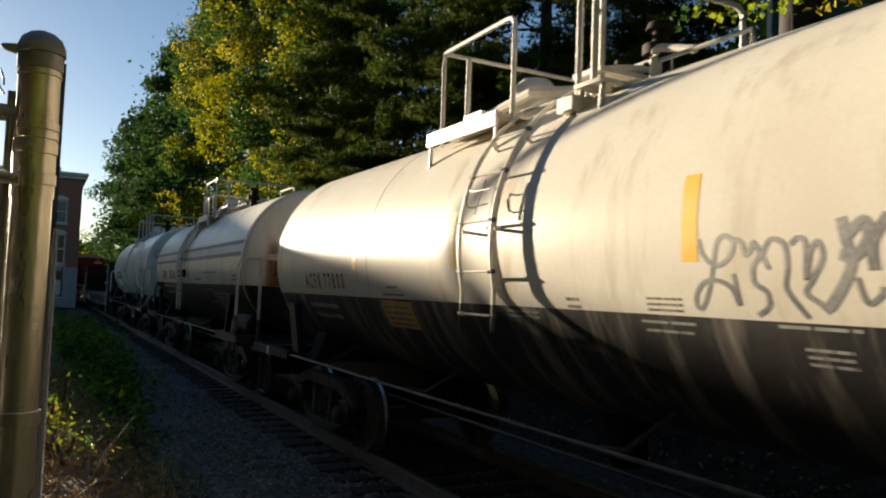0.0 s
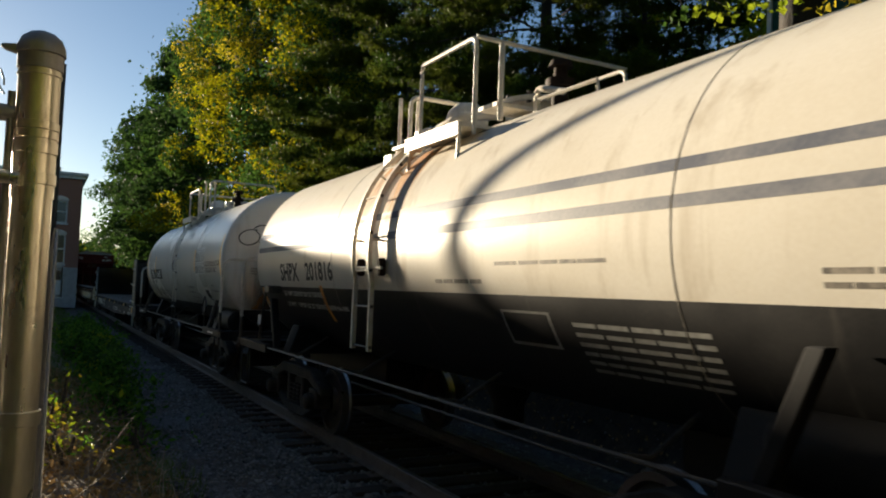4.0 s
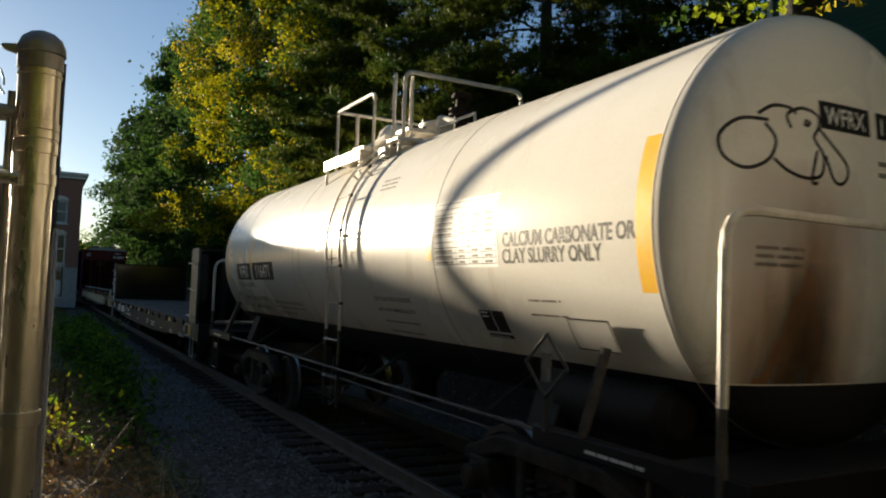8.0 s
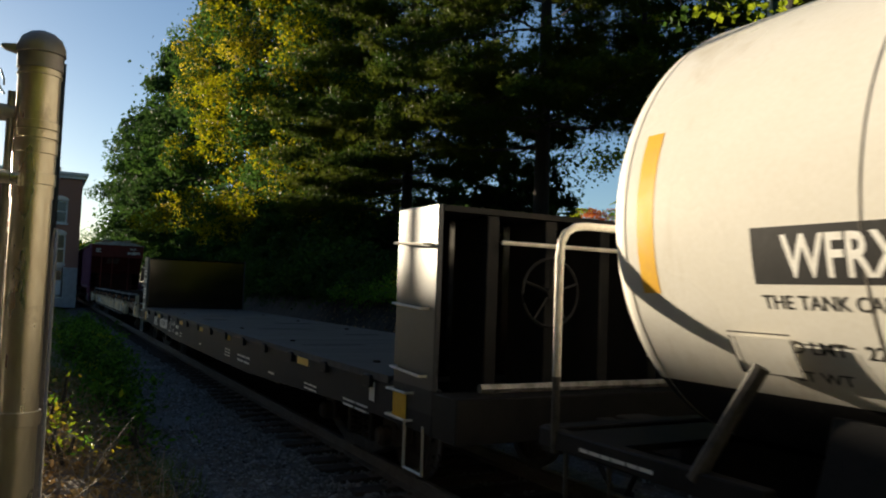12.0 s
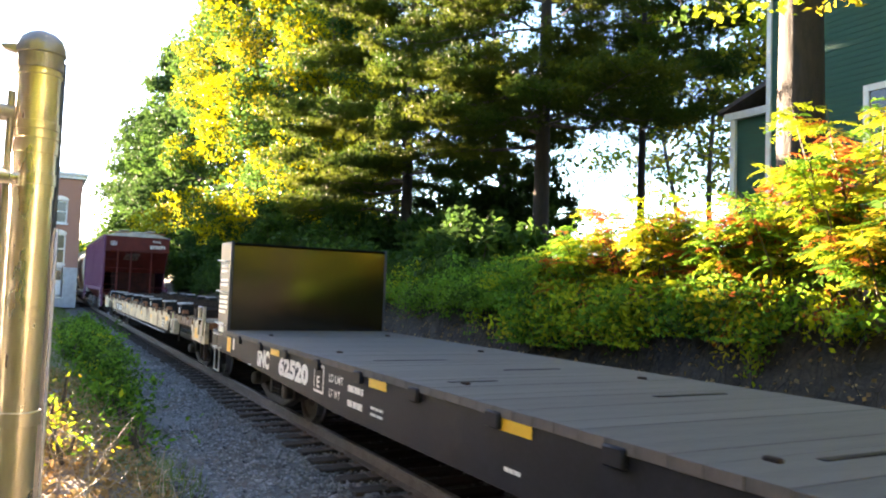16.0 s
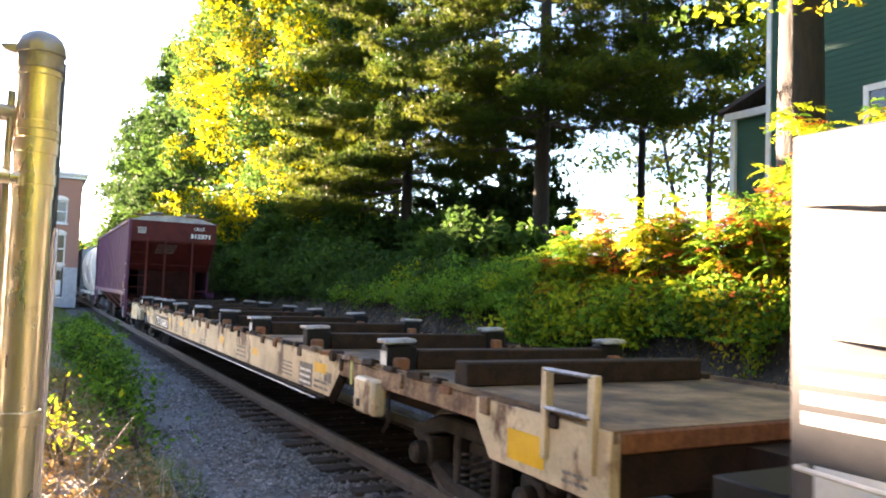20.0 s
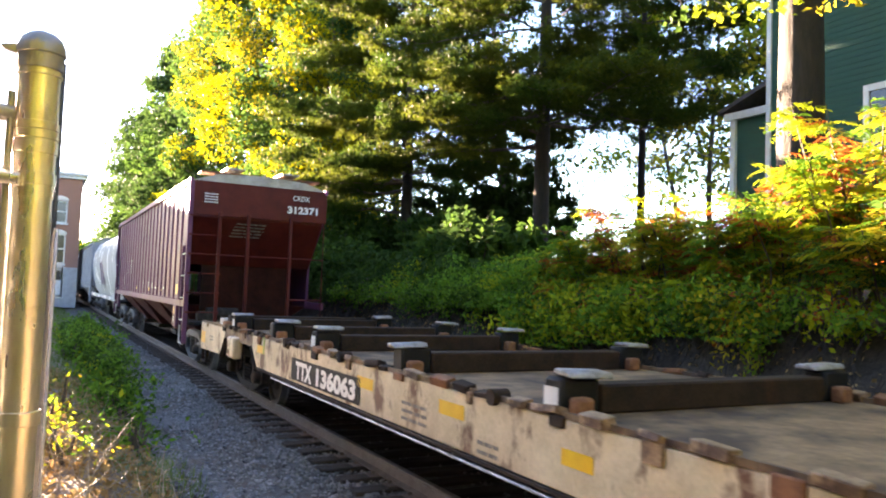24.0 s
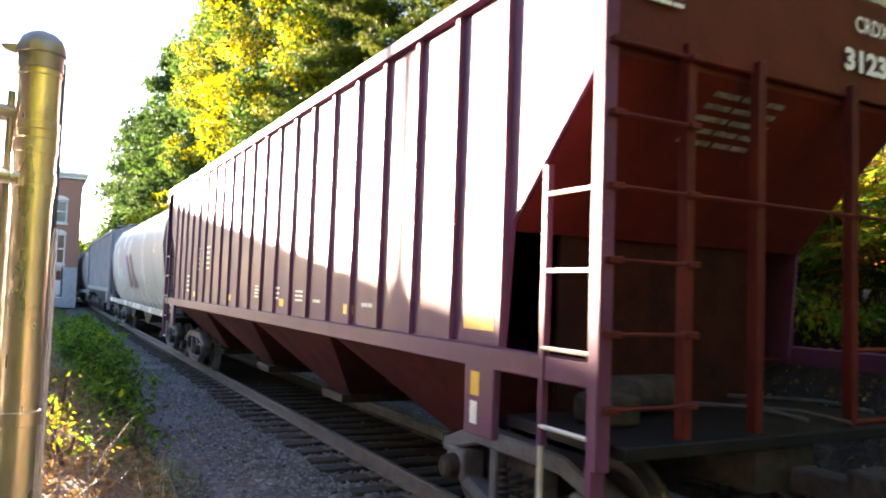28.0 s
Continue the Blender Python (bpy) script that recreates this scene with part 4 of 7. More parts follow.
small_print(Cc, 0.75, 0.045, 1, wrap(8.95, 1.50), INK_SOFT, 4)
small_print(Cc, 0.4, 0.16, 3, wrap(8.95, 2.95), INK_SOFT, 2)
small_print(Cc, 0.38, 0.035, 1, wrap(11.74, 1.88), INK_SOFT, 2)
small_print(Cc, 0.44, 0.035, 1, wrap(11.72, 1.78), INK_SOFT, 2)
pattern(Cc, head(-1.09, 2.63), [
    [(0.32, 0.33), (0.13, 0.32), (0.0, 0.22), (0.01, 0.1), (0.14, 0.04), (0.3, 0.1), (0.36, 0.22), (0.29, 0.31)],
    [(0.25, 0.36), (0.36, 0.42), (0.48, 0.42), (0.53, 0.39)],
    [(0.48, 0.3), (0.46, 0.38), (0.58, 0.43), (0.7, 0.4), (0.7, 0.33), (0.66, 0.26), (0.73, 0.17), (0.71, 0.05), (0.58, 0.02), (0.44, 0.05), (0.34, 0.11)],
    [(0.59, 0.36), (0.63, 0.35), (0.61, 0.33), (0.58, 0.34)],
    [(0.68, 0.19), (0.63, 0.01), (0.68, 0.0)],
    [(0.7, 0.33), (0.81, 0.24), (0.93, 0.14), (0.94, 0.06), (0.88, 0.01), (0.81, 0.04), (0.75, 0.17)]], 0.022, INK, label="round black bubble-shaped spray tag")
for y, w, t in ((-0.37, 0.46, "WFRX"), (0.16, 0.5, "116471")):
    mark(Cc, "number_panel", w, 0.17, head(y, 2.96), BLACK_STEEL, "", 6, 3)
    write(Cc, t, w * 0.8, 0.11, head(y + w * 0.1, 2.99, 0.0028), INK_WHITE, bold=0.008, cut=0)
small_print(Cc, 0.5, 0.14, 2, head(0.16, 2.72), INK_SOFT, 3)
small_print(Cc, 0.36, 0.14, 3, head(-0.88, 2.13, 0.006), INK_SOFT, 2)
mark(Cc, "rust_run", 1.15, 1.3, head(-1.1, 1.47, 0.004), RUST_FILM_END, "brown rust run down the tank end", 24, 24)
mark(Cc, "rust_run", 0.62, 0.7, head(-0.8, 1.47, 0.007), SOOT_FILM_END, "dark oily run down the tank end", 20, 20)
mark(Cc, "rust_run", 0.4, 0.6, head(0.45, 1.47, 0.004), RUST_FILM_END, "", 20, 20)
mark(Cc, "placard_holder", 0.42, 0.22, wrap(12.17, 1.60, 0.035), WHITE_CLEAN, "white framed placard board", 1, 3)
for x, z, w, v in ((12.17, 1.60, 0.42, 0.012), (12.17, 1.79, 0.42, 0.012), (12.17, 1.60, 0.012, 0.22), (12.578, 1.60, 0.012, 0.22)):
    mark(Cc, "placard_frame", w, v, wrap(x, z, 0.039), DARK_PIPE, "", 1, 3)
mark(Cc, "placard_holder", 0.36, 0.21, wrap(2.92, 1.60, 0.04), WHITE_CLEAN, "white framed placard board", 1, 3)
for x, z, w, v in ((2.92, 1.60, 0.36, 0.008), (2.92, 1.795, 0.36, 0.008), (2.92, 1.60, 0.008, 0.21), (3.272, 1.60, 0.008, 0.21)):
    mark(Cc, "placard_frame", w, v, wrap(x, z, 0.044), DARK_PIPE, "", 1, 3)
part("placard_post", pipe([(3.02 - 7.55, -1.28, 1.62), (2.76 - 7.55, -1.44, 1.04)], 0.04, 8), DARK_PIPE, Cc)
small_print(Cc, 0.62, 0.05, 1, on_side(-1.466, 1.9 - 7.55, 1.01), INK_WHITE, 5)
part("placard_post", pipe([(12.50 - 7.55, -1.30, 1.62), (12.46 - 7.55, -1.44, 1.08)], 0.035, 8), DARK_PIPE, Cc)
small_print(Cc, 0.5, 0.05, 1, on_side(-1.466, 12.52 - 7.55, 1.01), INK_WHITE, 4)
# thin diamond frame that holds a placard beside the brace
dxc, dz = 12.11 - 7.55, 1.48
ring = [(dxc, dz + 0.20), (dxc + 0.22, dz), (dxc, dz - 0.20), (dxc - 0.22, dz)]
for (xa, za), (xb, zb) in zip(ring, ring[1:] + ring[:1]):
    part("diamond_frame", pipe([(xa, -1.46, za), (xb, -1.46, zb)], 0.012, 6), DARK_PIPE, Cc, "dark diamond-shaped placard frame")
part("diamond_plate", boxes((dxc - 0.04, dxc + 0.05, -1.47, -1.455, dz - 0.1, dz + 0.08)), INK_SOFT, Cc)
part("diamond_stem", pipe([(dxc, -1.455, dz - 0.2), (dxc, -1.455, 1.06)], 0.014, 6), DARK_PIPE, Cc)

# ---- bulkhead flat car ----
FC = -9.75
Dc = thing("bulkhead_flat_car", "black bulkhead flat car with a bare grey board deck", "flat car", (FC, TRACK_Y, 0), "freight cars of the train")
dx = lambda x: x - FC
W = 1.46
bm = B()
prism(bm, [(dx(-19.45), 0.74), (dx(-17.8), 0.74), (dx(-13.4), 0.58), (dx(-6.2), 0.58), (dx(-1.8), 0.74), (dx(0.0), 0.74), (dx(0.0), 1.12), (dx(-19.45), 1.12)], "y", -W, -W + 0.1)
part("side_sill", bm, FLAT_BLACK, Dc, "deep black side sill", 0.01)
bm = B()
prism(bm, [(dx(-19.45), 0.74), (dx(-17.8), 0.74), (dx(-13.4), 0.58), (dx(-6.2), 0.58), (dx(-1.8), 0.74), (dx(0.0), 0.74), (dx(0.0), 1.12), (dx(-19.45), 1.12)], "y", W - 0.1, W)
part("side_sill", bm, FLAT_BLACK, Dc, "", 0.01)
part("centre_sill", boxes((dx(-19.8), dx(0.35), -0.3, 0.3, 0.68, 1.0)), BLACK_STEEL, Dc)
for x in (-19.9, 0.0):
    part("end_sill", boxes((dx(x), dx(x + 0.4), -W, W, 0.74, 1.10)), BLACK_STEEL, Dc, "", 0.01)
for x in np.arange(-17.70, -0.5, 1.262):
    part("stake_pocket", boxes((dx(x) - 0.09, dx(x) + 0.09, -W - 0.05, -W, 0.99, 1.11)), FLAT_BLACK, Dc, "", 0.012)
    part("stake_pocket", boxes((dx(x) - 0.09, dx(x) + 0.09, W, W + 0.05, 0.99, 1.11)), BLACK_STEEL, Dc, "", 0.012)
    part("cross_bearer", boxes((dx(x) - 0.06, dx(x) + 0.06, -W + 0.1, W - 0.1, 0.86, 1.04)), BLACK_STEEL, Dc)
board = finish(boxes((-0.118, 0.118, -W - 0.02, W + 0.02, 1.07, 1.14)), "deck_board", DECK, 0.003)
x = -18.62
while x < -0.8:
    p = part("deck_board", board, None, Dc)
    p.location = (dx(x), 0, 0.004 * random.random())
    x += 0.2385
for x, y, w in ((-13.3, -0.6, 0.9), (-12.2, 0.3, 0.7), (-11.4, -0.9, 0.5), (-10.2, 0.5, 0.8), (-8.1, -0.3, 1.0), (-6.6, 0.6, 0.6), (-4.4, -0.7, 0.9), (-3.1, 0.2, 0.7)):
    part("board_split", boxes((dx(x) - 0.03, dx(x) + 0.03, y - w / 2, y + w / 2, 1.13, 1.1475)), BLACK_STEEL, Dc, "dark worn gap between deck boards", 0.003)
for x in np.arange(-17.4, -1.0, 3.06):
    for y in (-1.1, 0.9):
        part("deck_tie_down", boxes((dx(x), dx(x) + 0.10, y, y + 0.05, 1.13, 1.165)), DARK_RUST, Dc, "", 0.008)
for xb, face in ((-18.70, -1), (0.0, 1)):
    # bulkhead box: lit narrow sides, smooth sheet on the load side, posts on the other
    x0, x1 = dx(xb) - 0.78, dx(xb)
    zt = 2.66
    if face < 0:
        load, back = x1, x0
    else:
        load, back = x0, x1
    for y in (-W, W - 0.05):
        part("bulkhead_side", boxes((x0, x1, y, y + 0.05, 1.0 if face < 0 else 0.9, zt)), SIDE_PLATE, Dc, "worn slate-grey bulkhead side plate", 0.01)
    part("bulkhead_sheet", boxes((min(load, load + face * 0.04), max(load, load + face * 0.04), -W + 0.05, W - 0.05, 1.14, zt - 0.02)), BLACK_GLOSS, Dc, "smooth black steel bulkhead sheet")
    part("bulkhead_top", boxes((x0, x1, -W + 0.05, W - 0.05, zt - 0.06, zt - 0.01)), BLACK_STEEL, Dc)
    for y in (-0.92, -0.31, 0.31, 0.92):
        part("bulkhead_post", boxes((min(back, back - face * 0.6), max(back, back - face * 0.6), y - 0.06, y + 0.06, 1.0, zt - 0.07)), BLACK_STEEL, Dc, "", 0.01)
    for z in (1.22, 1.78, 2.32):
        part("grab_iron", pipe([(x0 + 0.08, -W, z + 0.03), (x0 + 0.08, -W - 0.07, z + 0.03), (x1 - 0.12, -W - 0.07, z), (x1 - 0.12, -W, z)], 0.012, 6), RAIL_PIPE, Dc)
    for z in (1.05, 0.82):
        part("grab_iron", pipe([(x0 + 0.02, -W, z), (x0 + 0.02, -W - 0.07, z), (x0 + 0.42, -W - 0.07, z), (x0 + 0.42, -W, z)], 0.012, 6), RAIL_PIPE, Dc)
    if face > 0:
        coupler(Dc, dx(0.3), face)
        continue
    for row in range(4):
        mark(Dc, "painted_line", 0.62 if row else 0.5, 0.055, on_side(-W - 0.004, x0 + 0.06, 1.42 + row * 0.085), INK_WHITE, "white painted line of writing", 1, 1)
    for z, w in ((1.89, 0.56), (1.97, 0.58), (2.13, 0.5), (2.22, 0.56)):
        mark(Dc, "painted_line", w, 0.05, on_side(-W - 0.004, x0 + 0.10, z), INK_WHITE, "white painted line of writing", 1, 1)
    mark(Dc, "inspection_label", 0.36, 0.17, on_side(-W - 0.004, x0 + 0.12, 1.09), WINDOW_FRAME, "white inspection label", 1, 1)
    coupler(Dc, dx(-19.8), face)
write(Dc, "SNC", 0.30, 0.12, on_end(dx(-0.78) + 0.046, 0.98, 2.42), INK_WHITE, "small white reporting mark", 0.03, 0)
write(Dc, "62520", 0.58, 0.12, on_end(dx(-0.78) + 0.046, 0.74, 2.17), INK_WHITE, "small white car number", 0.03, 0)
brake_wheel(Dc, dx(0.06), -0.35, 1.95, 0.3, BLACK_STEEL)
part("cross_rail", pipe([(dx(0.10), -0.9, 2.36), (dx(0.10), 1.2, 2.36)], 0.02, 6), RAIL_PIPE, Dc)
part("cross_rail", pipe([(dx(0.14), -1.1, 1.14), (dx(0.14), 1.3, 1.14)], 0.04, 6), PALE_STEEL, Dc)
S0 = -W - 0.006
write(Dc, "SNC", 0.64, 0.26, on_side(S0, dx(-16.62), 0.755), INK_WHITE, "white painted reporting mark", 0.06, 0)
write(Dc, "62520", 1.25, 0.26, on_side(S0, dx(-15.52), 0.75), INK_WHITE, "white painted car number", 0.06, 0)
for x in (-14.05,):
    mark(Dc, "data_box", 0.34, 0.32, on_side(S0, dx(x), 0.73), INK_WHITE, "white framed data box", 1, 1)
    mark(Dc, "data_box_field", 0.28, 0.26, on_side(S0 - 0.004, dx(x + 0.03), 0.76), BLACK_STEEL, "", 1, 1)
    write(Dc, "E", 0.10, 0.13, on_side(S0 - 0.008, dx(x + 0.12), 0.79), INK_WHITE, "white letter in the data box", 0.02, 0)
write(Dc, "LD LMT", 0.44, 0.085, on_side(S0, dx(-13.55), 0.90), INK_WHITE, "", 0.02, 0)
write(Dc, "LT WT", 0.34, 0.085, on_side(S0, dx(-13.53), 0.74), INK_WHITE, "", 0.02, 0)
for x, w, h, n in ((-12.97, 0.42, 0.30, 2), (-12.36, 0.3, 0.12, 2), (-10.0, 0.2, 0.07, 1), (-7.68, 0.42, 0.15, 3), (-6.75, 0.82, 0.15, 2), (-4.9, 0.3, 0.07, 1), (-3.3, 0.45, 0.1, 2), (-2.0, 0.7, 0.1, 2), (-17.15, 0.2, 0.05, 1)):
    small_print(Dc, w, h, n, on_side(S0, dx(x), 0.72), INK_WHITE, 2)
for x in (-18.62, -15.92, -12.42, -10.1, -7.72, -3.6, -0.75):
    mark(Dc, "reflector", 0.42 if x not in (-18.62, -0.75) else 0.28, 0.11 if x not in (-18.62, -0.75) else 0.24, on_side(S0 - 0.003, dx(x), 0.985 if x not in (-18.62, -0.75) else 0.80), YELLOW, "yellow reflector", 1, 1)
for x in (-18.2, -1.3):
    mark(Dc, "label", 0.13, 0.18, on_side(S0 - 0.003, dx(x), 0.86), WINDOW_FRAME, "white label", 1, 1)
truck(Dc, dx(-16.95))
truck(Dc, dx(-2.5))
for x in (-19.6, -0.5):
    part("sill_step", pipe([(dx(x), -W, 0.8), (dx(x), -W, 0.40), (dx(x) + 0.35, -W, 0.40), (dx(x) + 0.35, -W, 0.8)], 0.016, 6), RAIL_PIPE, Dc)
part("brake_rod", pipe([(dx(-14.5), -1.25, 0.55), (dx(-5), -1.25, 0.55)], 0.02, 6), DARK_PIPE, Dc)

# ---- long cream flat car with container pedestals ----
EC = -32.9
Ec = thing("pedestal_flat_car", "long cream rusty flat car with black container pedestals", "flat car", (EC, TRACK_Y, 0), "freight cars of the train")
ex = lambda x: x - EC
plates = ([(-45.2, 0.66), (-43.4, 0.69), (-43.1, 1.0), (-43.1, 1.17), (-45.2, 1.17)],
          [(-40.9, 0.73), (-25.25, 0.73), (-24.95, 0.99), (-24.95, 1.17), (-41.2, 1.17), (-41.2, 0.99)],
          [(-21.9, 0.76), (-20.62, 0.74), (-20.62, 1.17), (-22.1, 1.17), (-22.1, 1.0)])
rails = ((-43.1, -41.2), (-24.95, -22.1))
for y in (-W, W - 0.08):
    for outline in plates:
        bm = B()
        prism(bm, [(ex(x), z) for x, z in outline], "y", y, y + 0.08)
        part("side_sill", bm, CREAM, Ec, "cream side sill chipped down to rust", 0.008)
    for xa, xb in rails:
        part("sill_rail", boxes((ex(xa), ex(xb), y, y + 0.08, 1.0, 1.17)), RUSTY_CREAM, Ec, "shallow rusty sill over the wheels", 0.008)
    part("bottom_flange", boxes((ex(-40.85), ex(-25.3), y - 0.03, y + 0.11, 0.70, 0.73)), DARK_RUST, Ec, "dark rusty bottom flange", 0.005)
    for xa, za, xb, zb in ((-43.36, 0.66, -43.04, 1.0), (-40.94, 0.70, -41.24, 1.0), (-25.2, 0.70, -24.9, 1.0)):
        part("slanted_bracket", pipe([(ex(xa), y + 0.03, za), (ex(xb), y + 0.03, zb)], 0.055, 4), DARK_RUST, Ec, "dark rusty slanted bracket")
part("deck", boxes((ex(-45.2), ex(-20.62), -W + 0.02, W - 0.02, 1.10, 1.175)), TAN_DECK, Ec, "tan worn steel deck")
part("centre_sill", boxes((ex(-45.6), ex(-20.2), -0.35, 0.35, 0.55, 1.02)), DARK_RUST, Ec)
for x in (-45.2, -20.72):
    part("end_beam", boxes((ex(x), ex(x) + 0.10, -W + 0.08, W - 0.08, 0.78, 1.04)), DARK_RUST, Ec, "dark rusty end beam", 0.01)
    part("end_flange", boxes((ex(x) - 0.02, ex(x) + 0.12, -W + 0.08, W - 0.08, 1.04, 1.165)), RUST, Ec, "rust-brown eaten end flange", 0.012)
    coupler(Ec, ex(-45.5) if x < -40 else ex(-20.3), -1 if x < -40 else 1)
for y in (-W, W):
    x = -44.6
    k = 0
    while x < -20.9:
        w = random.uniform(0.06, 0.2)
        low = 1.09 if -39.2 < x < -36.2 else random.uniform(1.05, 1.13)
        part("stake_pocket", boxes((ex(x), ex(x) + w, y - 0.025, y + 0.025, low, 1.19)), (RUSTY_CREAM, DARK_RUST, RUSTY_CREAM, RUST)[k % 4], Ec, "", 0.01)
        x += random.uniform(0.6, 1.5)
        k += 1
    part("edge_angle", boxes((ex(-45.1), ex(-20.8), min(y, y - 0.03 * (1 if y > 0 else -1)), max(y, y - 0.03 * (1 if y > 0 else -1)), 1.175, 1.215)), TAN_DECK, Ec, "bent rusty edge angle")
bm = B()
box(bm, -0.10, 0.10, -0.15, 0.15, 1.17, 1.41)
ped_body = finish(bm, "pedestal_block", BLACK_STEEL, 0.02)
bm = B()
prism(bm, [(-0.11, 1.41), (0.11, 1.41), (0.09, 1.45), (-0.09, 1.45)], "y", -0.165, 0.165)
ped_cap = finish(bm, "pedestal_cap", PALE_STEEL, 0.01)
for i, x in enumerate((-42.6, -40.3, -38.45, -36.1, -33.75, -31.2, -28.9, -26.25, -23.85)):
    for y in (-1.28, 1.28):
        p = part("pedestal", ped_body, None, Ec, "black container pedestal with a pale worn cap")
        p.location = (ex(x), y, 0)
        q = part("cap", ped_cap, None, p)
        q.location, q.rotation_euler = (0, 0, 0.01 * (i % 3)), (random.uniform(-0.06, 0.06), random.uniform(-0.05, 0.05), random.uniform(-0.1, 0.1))
        part("stop_block", boxes((ex(x) + 0.11, ex(x) + 0.22, y - 0.12, y + 0.02, 1.17, 1.30)), RUST, Ec, "orange-brown rusted stop block", 0.02)
        if i % 2 == 0:
            mark(Ec, "label", 0.15, 0.13, on_side(y - 0.154, ex(x) - 0.09, 1.22), WINDOW_FRAME, "white label on a pedestal", 1, 1)
    part("cross_beam", boxes((ex(x) - 0.10, ex(x) + 0.10, -1.12, 1.12, 1.175, 1.365)), DARK_RUST, Ec, "dark rusty cross beam", 0.015)
    part("spring_plate", boxes((ex(x) - 0.4, ex(x) - 0.14, -0.9, 0.9, 1.175, 1.20)), DARK_RUST, Ec, "", 0.006)
for x in (-43.55, -22.62):
    part("cross_beam", boxes((ex(x) - 0.11, ex(x) + 0.11, -1.3, 1.3, 1.175, 1.37)), DARK_RUST, Ec, "dark rusty cross beam", 0.015)
part("folded_stand", boxes((ex(-44.3), ex(-43.7), -1.3, -0.9, 1.175, 1.30)), PALE_STEEL, Ec, "folded steel container stand", 0.02)
part("stop_block", boxes((ex(-43.68), ex(-43.4), -1.38, -1.1, 1.17, 1.27)), RUST, Ec, "orange-brown rusted stop block", 0.02)
# battered hinge lumps and bent plates along both deck edges
for y in (-W, W):
    x = -43.0
    while x < -22.4:
        w = random.uniform(0.08, 0.3)
        lump = part("edge_hinge", boxes((-w / 2, w / 2, -0.05, 0.05, -0.02, random.uniform(0.02, 0.06))), random.choice((DARK_RUST, RUSTY_CREAM, RUSTY_CREAM, DARK_RUST, RUST)), Ec, "", 0.007)
        lump.location, lump.rotation_euler = (ex(x), y * 0.99, 1.20), (random.uniform(-0.3, 0.3), random.uniform(-0.1, 0.1), random.uniform(-0.2, 0.2))
        x += random.uniform(0.25, 0.7)
for x, z in ((-37.4, 1.2), (-34.37, 1.2), (-29.9, 1.2), (-25.1, 1.19), (-39.4, 1.2)):
    bm = B()
    lathe(bm, [(-0.07, 0.0), (-0.07, 0.06), (0.07, 0.06), (0.07, 0.0)], "y", (ex(x), -W + 0.02, z), 10)
    part("lock_roller", bm, DARK_RUST, Ec, "dark round lock roller")
for x in (-40.55, -24.6):
    part("lime_strap", boxes((ex(x), ex(x) + 0.05, -W - 0.012, -W - 0.002, 0.95, 1.19)), LIME_STRAP, Ec, "faded lime-green strap")
for x in (-21.23, -20.77):
    part("hand_post", boxes((ex(x) - 0.03, ex(x) + 0.03, -W - 0.03, -W + 0.03, 0.9, 1.47)), CREAM, Ec, "", 0.006)
    part("hand_post", boxes((ex(x) - 0.03, ex(x) + 0.03, W - 0.03, W + 0.03, 0.9, 1.47)), CREAM, Ec, "", 0.006)
for z in (1.22, 1.46):
    part("hand_bar", pipe([(ex(-21.23), -W - 0.02, z), (ex(-20.77), -W - 0.02, z)], 0.016, 6), PALE_STEEL, Ec)
for xt in (-42.95, -22.75):
    truck(Ec, ex(xt))
for x in (-42.24, -24.04):
    for y in (-W - 0.10, W + 0.10):
        part("jacking_pad", boxes((ex(x) - 0.24, ex(x) + 0.24, min(y, y * 0.9), max(y, y * 0.9), 0.74, 1.08)), CREAM, Ec, "cream jacking bracket with a square hole", 0.03)
    part("jacking_hole", boxes((ex(x) - 0.14, ex(x) - 0.06, -W - 0.106, -W - 0.08, 0.80, 0.87)), BLACK_STEEL, Ec)
    part("lever", pipe([(ex(x) + 0.3, -W + 0.05, 1.0), (ex(x) + 0.36, -W + 0.02, 0.72), (ex(x) + 0.2, -W + 0.04, 0.6)], 0.02, 6), DARK_RUST, Ec)
for x in (-45.1, -21.0):
    part("sill_step", boxes((ex(x), ex(x) + 0.04, -W, -W + 0.06, 0.46, 0.76), (ex(x) + 0.38, ex(x) + 0.42, -W, -W + 0.06, 0.46, 0.76), (ex(x), ex(x) + 0.42, -W - 0.02, -W + 0.10, 0.43, 0.46)), DARK_RUST, Ec, "brown sill step", 0.006)
part("side_bar", pipe([(ex(-40.0), -W - 0.03, 0.68), (ex(-25.6), -W - 0.03, 0.67)], 0.012, 6), PALE_STEEL, Ec)
E0 = -W - 0.006
mark(Ec, "number_panel", 2.3, 0.27, on_side(E0, ex(-39.17), 0.765), BLACK_STEEL, "black panel behind white lettering", 1, 1)
write(Ec, "TTX", 0.62, 0.215, on_side(E0 - 0.005, ex(-38.98), 0.79), INK_WHITE, "white painted reporting mark", 0.05, 0)
write(Ec, "136063", 1.22, 0.215, on_side(E0 - 0.005, ex(-38.2), 0.79), INK_WHITE, "white painted car number", 0.05, 0)
for x, w, h, z in ((-36.95, 0.40, 0.11, 0.95), (-35.2, 0.40, 0.11, 0.96), (-21.66, 0.42, 0.20, 0.82), (-45.15, 0.40, 0.22, 0.79), (-40.88, 0.40, 0.11, 0.95), (-33.6, 0.3, 0.1, 0.9), (-30.9, 0.3, 0.12, 0.9), (-25.75, 0.42, 0.11, 0.96), (-28.6, 0.3, 0.1, 0.9)):
    mark(Ec, "reflector", w, h, on_side(E0, ex(x), z), YELLOW, "yellow reflector", 1, 1)
